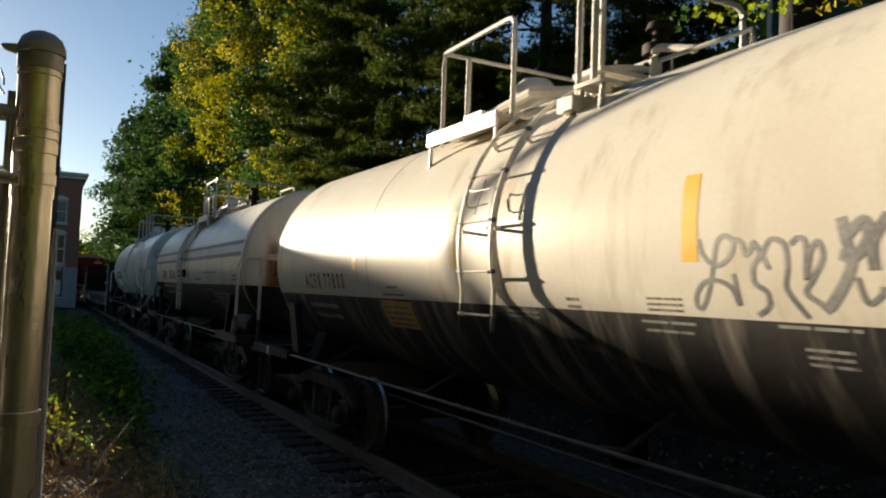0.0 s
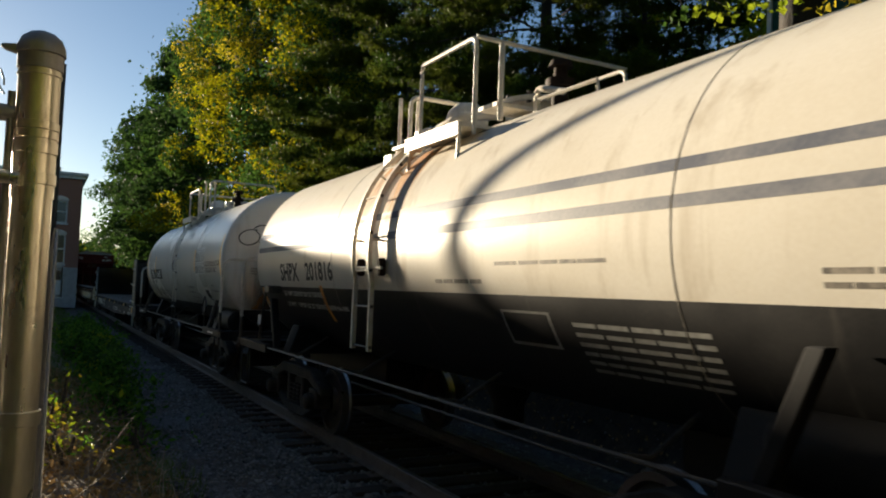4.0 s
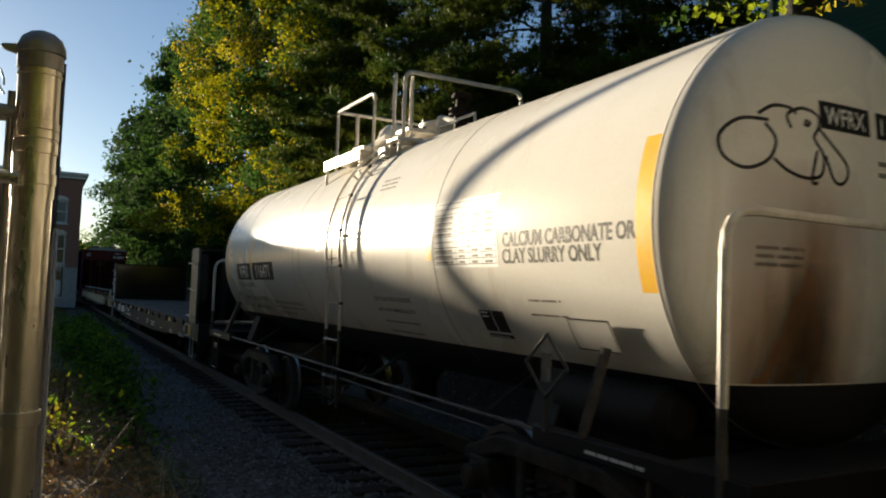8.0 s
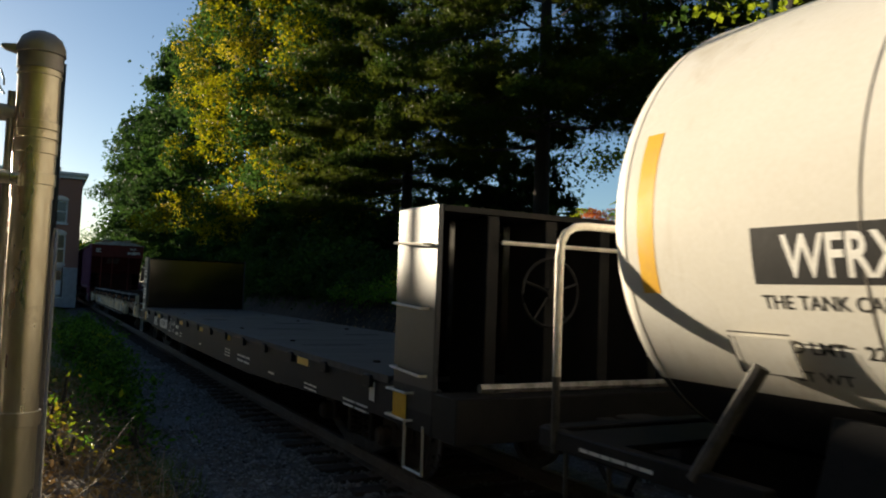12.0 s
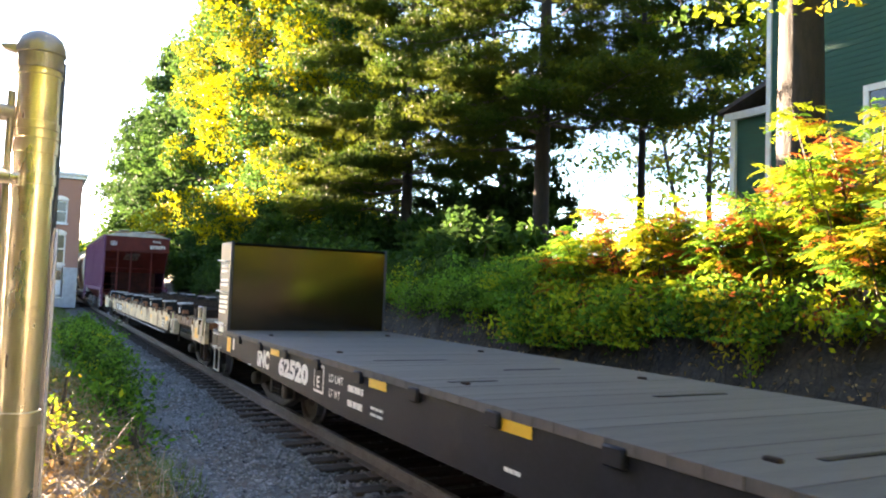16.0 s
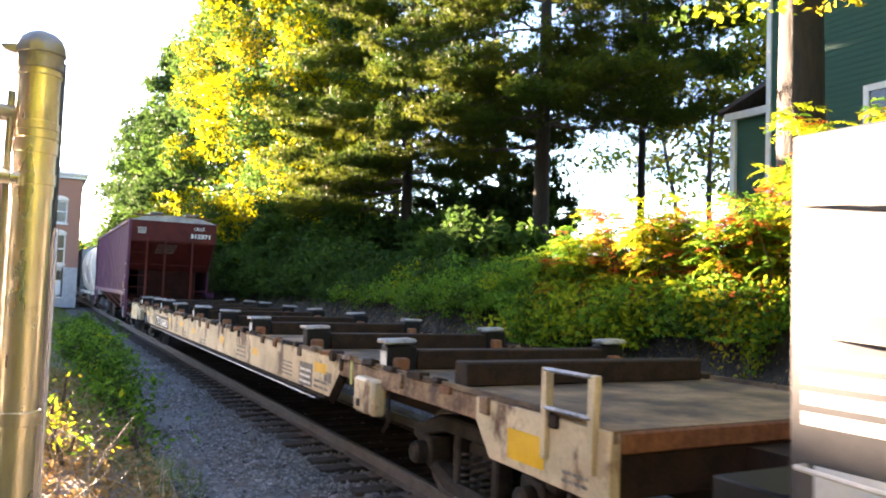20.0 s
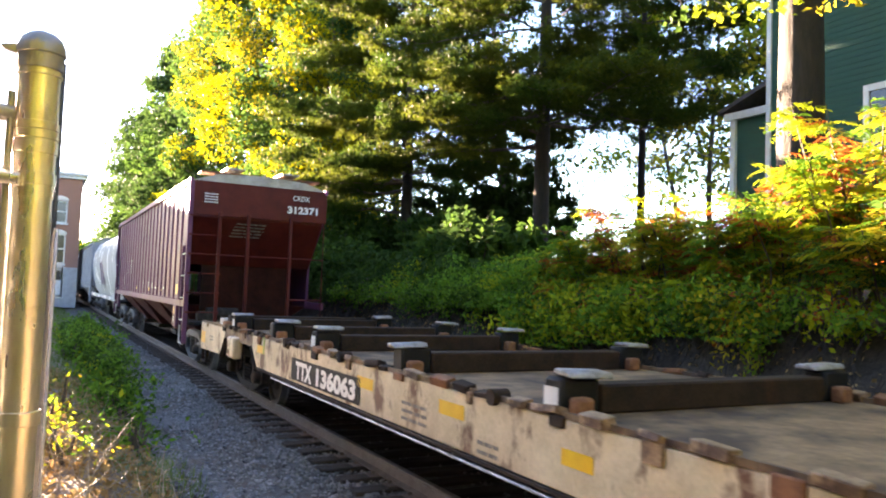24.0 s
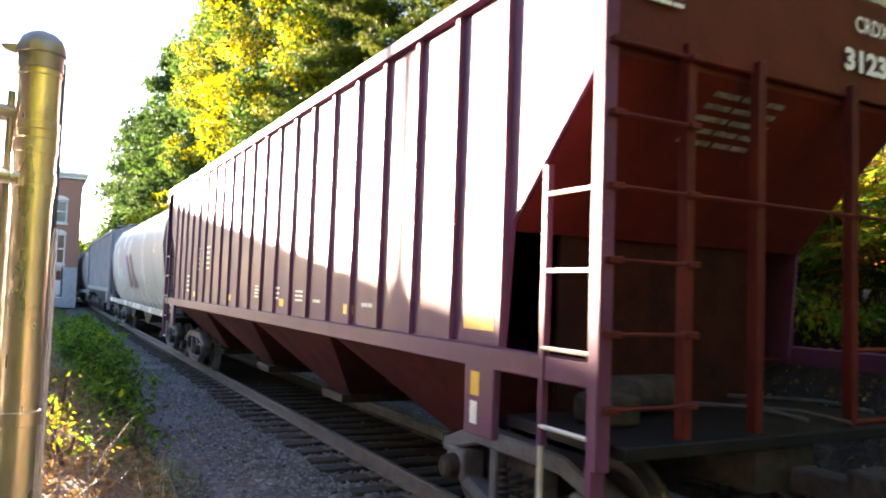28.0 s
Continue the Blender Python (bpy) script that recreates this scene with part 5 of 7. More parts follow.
for x, w, h, n, z in ((-35.9, 0.5, 0.2, 3, 0.8), (-32.6, 0.5, 0.18, 3, 0.7), (-29.6, 0.6, 0.2, 3, 0.8), (-27.1, 0.5, 0.2, 4, 0.8), (-34.6, 0.3, 0.2, 3, 0.7), (-21.05, 0.25, 0.1, 2, 0.8), (-44.3, 0.3, 0.12, 2, 0.88)):
    small_print(Ec, w, h, n, on_side(E0, ex(x), z), INK_SOFT, 2)
mark(Ec, "data_panel", 0.24, 0.11, on_side(E0, ex(-25.4), 0.88), INK_SOFT, "", 1, 1)
small_print(Ec, 0.5, 0.13, 2, on_side(E0, ex(-25.75), 0.78), INK_SOFT, 2)
for x in (-26.31,):
    mark(Ec, "data_panel", 0.5, 0.27, on_side(E0, ex(x), 0.755), INK_SOFT, "dark data panel in a white frame", 1, 1)
    small_print(Ec, 0.42, 0.21, 3, on_side(E0 - 0.005, ex(x + 0.04), 0.785), INK_WHITE, 2)


# ---- ribbed covered hopper ----
def ribbed_hopper(name, label, front, length, paint, end_paint, detail=True):
    c = front - length / 2
    car = thing(name, label, "hopper car", (c, TRACK_Y, 0), "freight cars of the train")
    h = length / 2
    yw, z0, z1 = 1.50, 1.45, 4.18
    slope = [(-h + 0.06, 3.42), (-h + 1.02, 2.42), (-h + 1.10, z0)]
    outline = [(-h + 0.06, z1), (h - 0.06, z1)] + [(-x, z) for x, z in slope] + [(x, z) for x, z in slope[::-1]]
    for y in (-yw, yw - 0.03):
        bm = B()
        prism(bm, outline, "y", y, y + 0.03)
        part("side_sheet", bm, paint, car, "ribbed steel side sheet")
    for s in (-1, 1):
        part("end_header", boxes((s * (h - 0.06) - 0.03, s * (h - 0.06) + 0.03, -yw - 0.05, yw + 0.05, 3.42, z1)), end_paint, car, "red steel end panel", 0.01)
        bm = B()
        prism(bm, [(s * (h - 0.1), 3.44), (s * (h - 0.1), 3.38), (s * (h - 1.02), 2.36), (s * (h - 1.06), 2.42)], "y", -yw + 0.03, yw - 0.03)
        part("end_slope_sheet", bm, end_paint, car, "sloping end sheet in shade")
        # red car's lower wall and every platform: end shade put into dark colours
        part("end_wall", boxes((min(s * (h - 1.10), s * (h - 1.06)), max(s * (h - 1.10), s * (h - 1.06)), -1.05, 1.05, 1.0, 2.44)), END_SHADED if paint is MAROON else end_paint, car, "recessed lower end wall")
        part("end_platform", boxes((min(s * (h - 1.1), s * (h + 0.1)), max(s * (h - 1.1), s * (h + 0.1)), -1.45, 1.45, 1.02, 1.10)), BLACK_STEEL, car, "black end platform", 0.01)
        part("corner_post", boxes((s * (h - 0.04) - 0.05, s * (h - 0.04) + 0.05, -1.58, -1.48, 0.95, z1 - 0.02)), paint, car, "", 0.008)
        part("far_grab_pipe", pipe([(s * (h - 0.04), 1.5, 3.45), (s * (h - 0.04), 1.5, 1.1)], 0.012, 6), end_paint, car)
        for z in (1.12, 1.62):
            part("platform_rail", pipe([(s * h, 0.7, z), (s * h, 1.5, z)], 0.02, 6), end_paint, car)
        for y in (-0.90, -0.27, 0.70):
            part("end_post", boxes((s * (h - 0.02) - 0.04, s * (h - 0.02) + 0.04, y - 0.035, y + 0.035, 1.08, 3.5)), end_paint, car, "", 0.006)
        for z in (1.30, 1.72, 2.14, 2.56, 2.98, 3.40):
            part("end_ladder_rung", pipe([(s * (h + 0.03), -1.5, z), (s * (h + 0.03), -0.90, z)], 0.013, 6), end_paint, car)
            for y in (-1.5, -0.9):
                part("rung_clamp", boxes((s * (h + 0.03) - 0.03, s * (h + 0.03) + 0.03, y - 0.05, y + 0.05, z - 0.02, z + 0.02)), end_paint, car, "", 0.006)
        part("end_cross_bar", pipe([(s * (h + 0.03), -0.92, 2.56), (s * (h + 0.03), 1.5, 2.56)], 0.014, 6), end_paint, car)
        # side ladder by the end
        xl = s * (h - 0.55)
        for x in (xl,):
            part("ladder_stile", boxes((x - 0.025, x + 0.025, -1.57, -1.52, 1.0, 2.75)), paint, car, "", 0.005)
        for z in (1.12, 1.60, 2.08, 2.56):
            part("ladder_rung", pipe([(xl, -1.56, z), (s * (h - 0.05), -1.56, z)], 0.015, 6), RAIL_PIPE if paint is MAROON else paint, car)
        for y in (-1.53, 1.53):
            part("ladder_stile", boxes((s * (h - 0.06) - 0.025, s * (h - 0.06) + 0.025, y - 0.05, y + 0.05, 0.62, 1.0)), paint, car)
        part("sill_step", pipe([(xl, -1.55, 1.0), (xl, -1.55, 0.62), (s * (h - 0.06), -1.55, 0.62)], 0.02, 6), RAIL_PIPE if paint is MAROON else paint, car)
        part("corner_gusset", boxes((min(s * (h - 1.5), s * (h - 1.1)), max(s * (h - 1.5), s * (h - 1.1)), -1.56, -1.50, 0.92, 1.50)), paint, car, "", 0.01)
        for y, z in ((-0.2, 1.17), (0.25, 1.13), (0.5, 1.19)):
            part("brake_lever", pipe([(s * (h - 0.9), y, z), (s * (h - 0.3), y + 0.3, z + 0.03), (s * (h + 0.05), y + 0.35, z)], 0.018, 6), DARK_PIPE, car)
        bm = B()
        lathe(bm, [(-0.35, 0.0), (-0.35, 0.13), (0.35, 0.13), (0.35, 0.0)], "y", (s * (h - 0.75), -0.6, 1.26), 14)
        part("air_reservoir", bm, TRUCK, car, "grimy round air reservoir")
        part("brake_cylinder", boxes((s * (h - 0.55) - 0.15, s * (h - 0.55) + 0.15, -1.2, -0.85, 1.10, 1.3)), TRUCK, car, "", 0.03)
        coupler(car, s * (h + 0.1), s)
        truck(car, s * (h - 1.55), True)
    # side sill and ribs
    for y in (-1.56, 1.50):
        part("side_sill", boxes((-h, h, y, y + 0.06, 1.40, 1.56)), paint, car, "", 0.01)
        part("top_chord", boxes((-h + 0.02, h - 0.02, y - 0.01, y + 0.07, 4.10, 4.22)), paint, car, "", 0.01)
    n = 21
    for i in range(n):
        x = -h + 1.12 + (length - 2.24) * i / (n - 1)
        for y in (-1.535, 1.50):
            bm = B()
            prism(bm, [(x - 0.055, y + (0.035 if y < 0 else 0)), (x - 0.03, y if y < 0 else y + 0.035), (x + 0.03, y if y < 0 else y + 0.035), (x + 0.055, y + (0.035 if y < 0 else 0))], "z", 1.56, 4.10)
            part("side_rib", bm, paint, car)
    # roof with running board and hatches
    bm = B()
    prism(bm, [(-1.52, 4.17), (-1.0, 4.34), (0, 4.40), (1.0, 4.34), (1.52, 4.17)], "x", -h + 0.02, h - 0.02)
    part("roof", bm, ROOF_GREY, car, "grey arched steel roof")
    for y in (-0.62, 0.62):
        part("running_board", boxes((-h - 0.05, h + 0.05, y - 0.2, y + 0.2, 4.46, 4.50)), ROOF_GREY, car, "grey roof running board", 0.006)
    for i in range(8):
        x = -h + 1.6 + i * (length - 3.2) / 7
        part("roof_hatch", boxes((x - 0.8, x + 0.8, -0.30, 0.30, 4.40, 4.47)), ROOF_GREY, car, "", 0.015)
    for s in (-1, 1):
        part("roof_end_board", boxes((s * (h - 0.25) - 0.22, s * (h - 0.25) + 0.22, -1.35, 1.35, 4.36, 4.40)), RUST if paint is MAROON else ROOF_GREY, car, "rusty roof end board", 0.006)
    # hopper bays under the sill
    for i in range(4):
        x = -h + 2.9 + i * (length - 5.8) / 3
        w = (length - 5.8) / 6
        bm = B()
        top = [(x - w, -1.48), (x + w, -1.48), (x + w, 1.48), (x - w, 1.48)]
        bot = [(x - 0.35, -0.62), (x + 0.35, -0.62), (x + 0.35, 0.62), (x - 0.35, 0.62)]
        a = [bm.verts.new((u, v, 1.44)) for u, v in top]
        b = [bm.verts.new((u, v, 0.52)) for u, v in bot]
        bm.faces.new(a)
        bm.faces.new(b[::-1])
        for k in range(4):
            bm.faces.new((a[k], b[k], b[(k + 1) % 4], a[(k + 1) % 4]))
        part("hopper_bay", bm, end_paint, car, "sloping discharge hopper")
        part("outlet_gate", boxes((x - 0.4, x + 0.4, -0.75, 0.75, 0.42, 0.54)), TRUCK, car, "", 0.01)
    part("centre_sill", boxes((-h, h, -0.28, 0.28, 0.72, 1.02)), TRUCK, car)
    return car, c


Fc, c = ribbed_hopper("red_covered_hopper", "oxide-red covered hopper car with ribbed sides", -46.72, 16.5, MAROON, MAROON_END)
h = 8.25
write(Fc, "CRDX", 0.40, 0.12, on_end(h + 0.0, 0.72, 3.90), INK_WHITE, "white painted reporting mark", 0.015, 0)
write(Fc, "312371", 0.72, 0.17, on_end(h + 0.0, 0.60, 3.60), INK_WHITE, "white painted car number", 0.045, 0)
mark(Fc, "label", 0.34, 0.22, on_end(h + 0.0, -1.30, 3.72), MAROON_END, "", 1, 1)
small_print(Fc, 0.30, 0.24, 4, on_end(h + 0.004, -1.26, 3.70), INK_WHITE, 2)
small_print(Fc, 0.7, 0.34, 5, lambda u, v: (h - 0.42 + v * 0.9, -0.6 + u + v * 0.3, 3.0 + v), INK_SOFT, 2)
HS = -1.506
for x, w, hh, n in ((-52.6, 0.3, 0.16, 3), (-53.6, 0.3, 0.2, 3), (-54.6, 0.26, 0.2, 4), (-58.4, 0.3, 0.5, 5), (-59.4, 0.3, 0.5, 5), (-60.4, 0.3, 0.4, 4), (-51.9, 0.26, 0.08, 1), (-50.4, 0.28, 0.09, 1)):
    small_print(Fc, w, hh, n, on_side(HS, x - c, 1.75 if n < 5 else 2.2), INK_WHITE, 2)
for x, z, w in ((-48.35, 1.66, 0.42), (-50.9, 1.66, 0.28), (-53.3, 1.66, 0.2), (-56.4, 1.66, 0.22), (-59.6, 1.66, 0.2)):
    mark(Fc, "reflector", w, 0.22 if w > 0.4 else 0.1, on_side(HS, x - c, z), YELLOW, "yellow reflector", 1, 1)
mark(Fc, "reflector", 0.12, 0.17, on_side(-1.566, h - 1.4, 1.2), YELLOW, "yellow reflector", 1, 1)
mark(Fc, "reflector", 0.10, 0.16, on_side(-1.566, h - 1.4, 1.0), INK_WHITE, "", 1, 1)


# ---- round-sided covered hopper and the cars behind it ----
def round_hopper(name, label, front, length, paint, end_paint, stripe):
    c = front - length / 2
    car = thing(name, label, "hopper car", (c, TRACK_Y, 0), "freight cars of the train")
    h = length / 2
    prof = [(1.05, 1.02), (1.30, 1.5), (1.48, 2.2), (1.55, 2.9), (1.48, 3.5), (1.2, 4.0), (0.7, 4.28), (0, 4.36)]
    ring = [(-y, z) for y, z in prof] + [(y, z) for y, z in prof[-2::-1]]
    bm = B()
    prism(bm, ring, "x", -h + 0.7, h - 0.7)
    part("body", bm, paint, car, "smooth bowed steel body")
    for s in (-1, 1):
        bm = B()
        prism(bm, [(y * 1.015, z * 1.004 + 0.01) for y, z in ring], "x", s * (h - 0.55) - 0.16, s * (h - 0.55) + 0.16)
        part("end_bulkhead", bm, end_paint, car, "grey end bulkhead", 0.01)
        part("end_platform", boxes((min(s * (h - 0.7), s * h), max(s * (h - 0.7), s * h), -1.42, 1.42, 1.02, 1.12)), TRUCK, car)
        for y in (-1.4, 1.4):
            part("corner_post", boxes((s * (h - 0.06) - 0.04, s * (h - 0.06) + 0.04, y - 0.04, y + 0.04, 0.9, 3.9)), end_paint, car)
        part("stub_sill", boxes((min(s * (h - 3), s * h), max(s * (h - 3), s * h), -0.25, 0.25, 0.7, 1.02)), TRUCK, car)
        coupler(car, s * h, s)
        truck(car, s * (h - 1.6), True)
    for y in (-1.52, 1.46):
        part("side_sill", boxes((-h, h, y, y + 0.06, 1.04, 1.2)), paint, car, "", 0.01)
    for i in range(3):
        x = -h + 3.4 + i * (length - 6.8) / 2
        bm = B()
        prism(bm, [(x - 1.7, 1.04), (x + 1.7, 1.04), (x + 0.35, 0.5), (x - 0.35, 0.5)], "y", -0.9, 0.9)
        part("hopper_bay", bm, TRUCK, car)
    part("running_board", boxes((-h, h, -0.5, 0.5, 4.40, 4.44)), ROOF_GREY, car, "grey roof running board")
    for i in range(6):
        x = -h + 1.8 + i * (length - 3.6) / 5
        part("roof_hatch", boxes((x - 0.5, x + 0.5, -0.35, 0.35, 4.34, 4.46)), ROOF_GREY, car)
    if stripe:
        bm = B()
        for x in (-2.0, -0.8):
            v = [bm.verts.new(p) for p in ((x, -1.548, 2.2 + 0.6), (x + 0.7, -1.556, 2.9), (x + 1.9, -1.44, 1.7), (x + 1.2, -1.44, 1.7))]
            bm.faces.new(v)
        part("stripe", bm, MAROON, car, "faded red slanted stripe")
    return car


round_hopper("white_covered_hopper", "white round-sided covered hopper car with grey ends", -63.6, 16.0, WHITE_CLEAN, HOPPER_GREY, True)
ribbed_hopper("grey_covered_hopper", "grey covered hopper car with ribbed sides", -80.0, 17.0, HOPPER_GREY, HOPPER_GREY)
round_hopper("grey_round_covered_hopper", "grey round-sided covered hopper car", -97.4, 16.0, HOPPER_GREY, HOPPER_GREY, False)
ribbed_hopper("grey_covered_hopper", "grey covered hopper car with ribbed sides", -113.8, 17.0, HOPPER_GREY, HOPPER_GREY)
CARS = [o for o in scene.objects if o.parent is None and o.get("group") == "freight cars of the train"]


# ---- ground, track ----
def ground_z(x, y):
    u = y - TRACK_Y
    knots_y = [-60, -6, -1, 0.4, 1.1, 1.9, 2.55, 6.0, 6.4, 6.75, 7.3, 7.9, 12, 20, 60]
    knots_z = [0.6, 0.35, 0.30, 0.18, -0.22, -0.36, -0.225, -0.225, -0.36, -0.25, 0.85, 1.65, 2.1, 2.9, 3.5]
    return np.interp(y, knots_y, knots_z)


GRAVEL = surface("grey_gravel_bed", (0.042, 0.042, 0.043), (0.125, 0.124, 0.124), 9, 0.9, bump=1.0, fine=30, bump_size=0.04, stain=(0.075, 0.055, 0.04), stain_at=(0.5, 0.66), stain_scale=0.7)
DIRT = surface("brown_leafy_soil", (0.13, 0.092, 0.065), (0.25, 0.195, 0.15), 4, 0.95, bump=0.9, fine=25, bump_size=0.04, stain=(0.05, 0.04, 0.03), stain_at=(0.5, 0.7), stain_scale=1.5)
# bank soil: shade below the overhanging bushes put into its colour, plus paler stains
BANK_SOIL = surface("shade_darkened_bank_soil", (0.020, 0.015, 0.011), (0.062, 0.047, 0.034), 4, 0.95, bump=1.0, fine=22, bump_size=0.05, stain=(0.11, 0.09, 0.07), stain_at=(0.6, 0.74), stain_scale=3)
TURF = surface("rough_grass_ground", (0.07, 0.10, 0.03), (0.15, 0.14, 0.07), 2, 0.95, bump=0.8, fine=30, bump_size=0.04)
xs = np.concatenate([[-3000, -900, -400, -220], np.arange(-150, -70, 4), np.arange(-70, -36, 1.0), np.arange(-36, 4, 0.4), np.arange(4, 60, 4), [90, 200, 800, 3000]])
ys = np.concatenate([[-3000, -900, -300, -120, -60, -30, -15, -8], np.arange(-5, -0.8, 0.6), np.arange(-0.8, 9.6, 0.2), np.arange(9.6, 24, 1.2), [30, 45, 70, 120, 300, 900, 3000]])
gx, gy = np.meshgrid(xs, ys, indexing="ij")
gz = ground_z(gx, gy)
for i in range(len(xs)):
    for j in range(len(ys)):
        if abs(gx[i, j]) < 80 and -8 < gy[i, j] < 24:
            k = 0.10 if (gy[i, j] > 7.2 or gy[i, j] < 1.4) else 0.035
            gz[i, j] += k * noise.noise(Vector((gx[i, j] * 0.9, gy[i, j] * 0.9, 0))) + k * 0.6 * noise.noise(Vector((gx[i, j] * 3, gy[i, j] * 3, 5)))
ny = len(ys)
verts = np.stack([gx.ravel(), gy.ravel(), gz.ravel()], 1)
ids = np.arange(len(xs) * ny).reshape(len(xs), ny)
faces = np.stack([ids[:-1, :-1].ravel(), ids[1:, :-1].ravel(), ids[1:, 1:].ravel(), ids[:-1, 1:].ravel()], 1)
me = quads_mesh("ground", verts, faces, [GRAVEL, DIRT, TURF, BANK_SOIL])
fc = verts[faces].mean(1)
slot = np.full(len(faces), 2)
jit = np.array([noise.noise(Vector((a * 0.7, b * 0.7, 3))) for a, b, _ in fc])
slot[(fc[:, 1] + 0.5 * jit > 1.5) & (fc[:, 1] < 7.1)] = 0
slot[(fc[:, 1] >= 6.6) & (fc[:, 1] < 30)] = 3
slot[(fc[:, 1] < 1.0 + 0.7 * jit) & (fc[:, 1] > -3) & (fc[:, 0] > -14)] = 1
slot[(jit > 0.15) & (fc[:, 1] < 1.2) & (fc[:, 1] > -3) & (fc[:, 0] > -45)] = 1
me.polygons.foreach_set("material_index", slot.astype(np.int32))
me.shade_smooth()
tagged(new("ground", me), "gravel, bare soil and rough grass beside the track", "ground", kind="structure")

track = thing("track", "single railway track on dark wooden ties in ballast", "track", kind="structure")
prof = [(-0.07, -0.17), (0.07, -0.17), (0.07, -0.155), (0.012, -0.135), (0.012, -0.045), (0.036, -0.03), (0.036, -0.006), (0.028, 0.0), (-0.028, 0.0), (-0.036, -0.006), (-0.036, -0.03), (-0.012, -0.045), (-0.012, -0.135), (-0.07, -0.155)]
for s in (-1, 1):
    bm = B()
    y = TRACK_Y + s * 0.7535
    prism(bm, [(y + a, b) for a, b in prof], "x", -400, 120)
    r = part("rail", bm, [RAIL_STEEL, RAIL_TOP], track, "brown steel rail with a worn bright top")
    for f in r.data.polygons:
        if f.normal.z > 0.3 and f.center.z > -0.01:
            f.material_index = 1
tie = finish(boxes((-0.115, 0.115, -1.3, 1.3, -0.36, -0.178)), "tie", TIE, 0.012)
plate = finish(boxes((-0.09, 0.09, -0.18, 0.18, -0.178, -0.168)), "tie_plate", RAIL_STEEL)
spike = finish(boxes((-0.012, 0.012, -0.02, 0.02, -0.17, -0.135)), "spike", RAIL_STEEL)
for k in range(170):
    x = 8 - k * 0.5 + random.uniform(-0.03, 0.03)
    p = part("tie", tie, None, track)
    p.location, p.rotation_euler = (x, TRACK_Y + random.uniform(-0.05, 0.05), random.uniform(-0.008, 0.004)), (0, 0, random.uniform(-0.02, 0.02))
    if -32 < x < -4:
        q = part("tie_plate", plate, None, track)
        q.location = (x, TRACK_Y - 0.7535, 0)
        for dy in (-0.1, 0.1):
            q = part("spike", spike, None, track)
            q.location = (x + 0.05 * (1 if dy > 0 else -1), TRACK_Y - 0.7535 + dy, 0)


def stones(name, label, count, spot, size):
    """Loose broken stones, each a small uneven lump, on the ground."""
    rng = np.random.default_rng(7)
    base = np.array([(1, 0, 0), (-1, 0, 0), (0, 1, 0), (0, -1, 0), (0, 0, 1), (0, 0, -1)], float)
    tri = np.array([(0, 2, 4), (2, 1, 4), (1, 3, 4), (3, 0, 4), (2, 0, 5), (1, 2, 5), (3, 1, 5), (0, 3, 5)])
    c = spot(rng, count)
    s = rng.uniform(*size, (count, 1, 1)) * rng.uniform(0.6, 1.2, (count, 6, 1))
    a = rng.uniform(0, 6.28, count)
    rot = np.stack([np.stack([np.cos(a), -np.sin(a), 0 * a], 1), np.stack([np.sin(a), np.cos(a), 0 * a], 1), np.stack([0 * a, 0 * a, 1 + 0 * a], 1)], 1)
    v = np.einsum("nij,kj->nki", rot, base * (1, 0.8, 0.6)) * s
    v += rng.normal(0, 0.15, v.shape) * s
    v += c[:, None, :]
    f = (tri[None] + 6 * np.arange(count)[:, None, None]).reshape(-1, 3)
    me = quads_mesh(name, v.reshape(-1, 3), f, STONE)
    tagged(new(name, me), label, "gravel", kind="stuff")


def near_bed(rng, n):
    x = -4 - 34 * rng.random(n) ** 1.6
    y = rng.uniform(1.45, 7.0, n)
    y = np.where(rng.random(n) < 0.75, rng.uniform(1.4, 3.7, n), y)
    return np.stack([x, y, ground_z(x, y) + 0.012], 1)


stones("ballast_stones", "loose crushed grey ballast stones along the track", 24000, near_bed, (0.012, 0.04))

# ---- fence post in the foreground, with fittings ----
PX, PY = -1.6, -0.020
fence = thing("fence_post", "galvanised steel fence post with dome cap and bands", "fence post", (PX, PY, 0))
bm = B()
tube(bm, [(0, 0, 0.1), (0, 0, 2.07)], 0.0345, 32)
tube(bm, [(0, 0, 2.07), (0, 0, 2.335)], 0.0365, 32)
part("post", bm, GALV, fence)
bm = B()
lathe(bm, [(2.312, 0.0365), (2.312, 0.0395), (2.340, 0.0395), (2.342, 0.0425), (2.356, 0.0415), (2.372, 0.035), (2.382, 0.023), (2.387, 0.010), (2.388, 0)], "z", (0, 0, 0), 32)
part("cap", bm, GALV_CAP, fence, "dull grey domed cap")
for z, h in ((2.302, 0.003), (2.205, 0.008), (2.188, 0.008), (2.164, 0.012), (2.105, 0.011), (1.664, 0.013)):
    bm = B()
    lathe(bm, [(z - h, 0.0365), (z - h, 0.0388), (z + h, 0.0388), (z + h, 0.0365)], "z", (0, 0, 0), 32)
    part("band", bm, GALV, fence, "galvanised tension band", 0.001)
for z in (2.105, 1.664):
    part("bolt", pipe([(-0.01, -0.075, z), (-0.01, -0.09, z)], 0.008, 8), GALV_CAP, fence)
    part("band_tab", boxes((-0.014, -0.004, -0.088, -0.034, z - 0.011, z + 0.011)), GALV, fence, "", 0.002)
part("side_pipe", pipe([(0.004, -0.0435, 0.1), (0.004, -0.0435, 2.265)], 0.007, 12), GALV_CAP, fence, "thin galvanised tension bar")
part("rail_end", pipe([(0.0, -0.036, 2.225), (0.0, -0.13, 2.225)], 0.016, 10), GALV_CAP, fence)
part("top_rail", pipe([(0.0, -0.12, 2.225), (0.0, -2.4, 2.225)], 0.021, 12), GALV, fence, "round top rail of the fence")
bm = B()
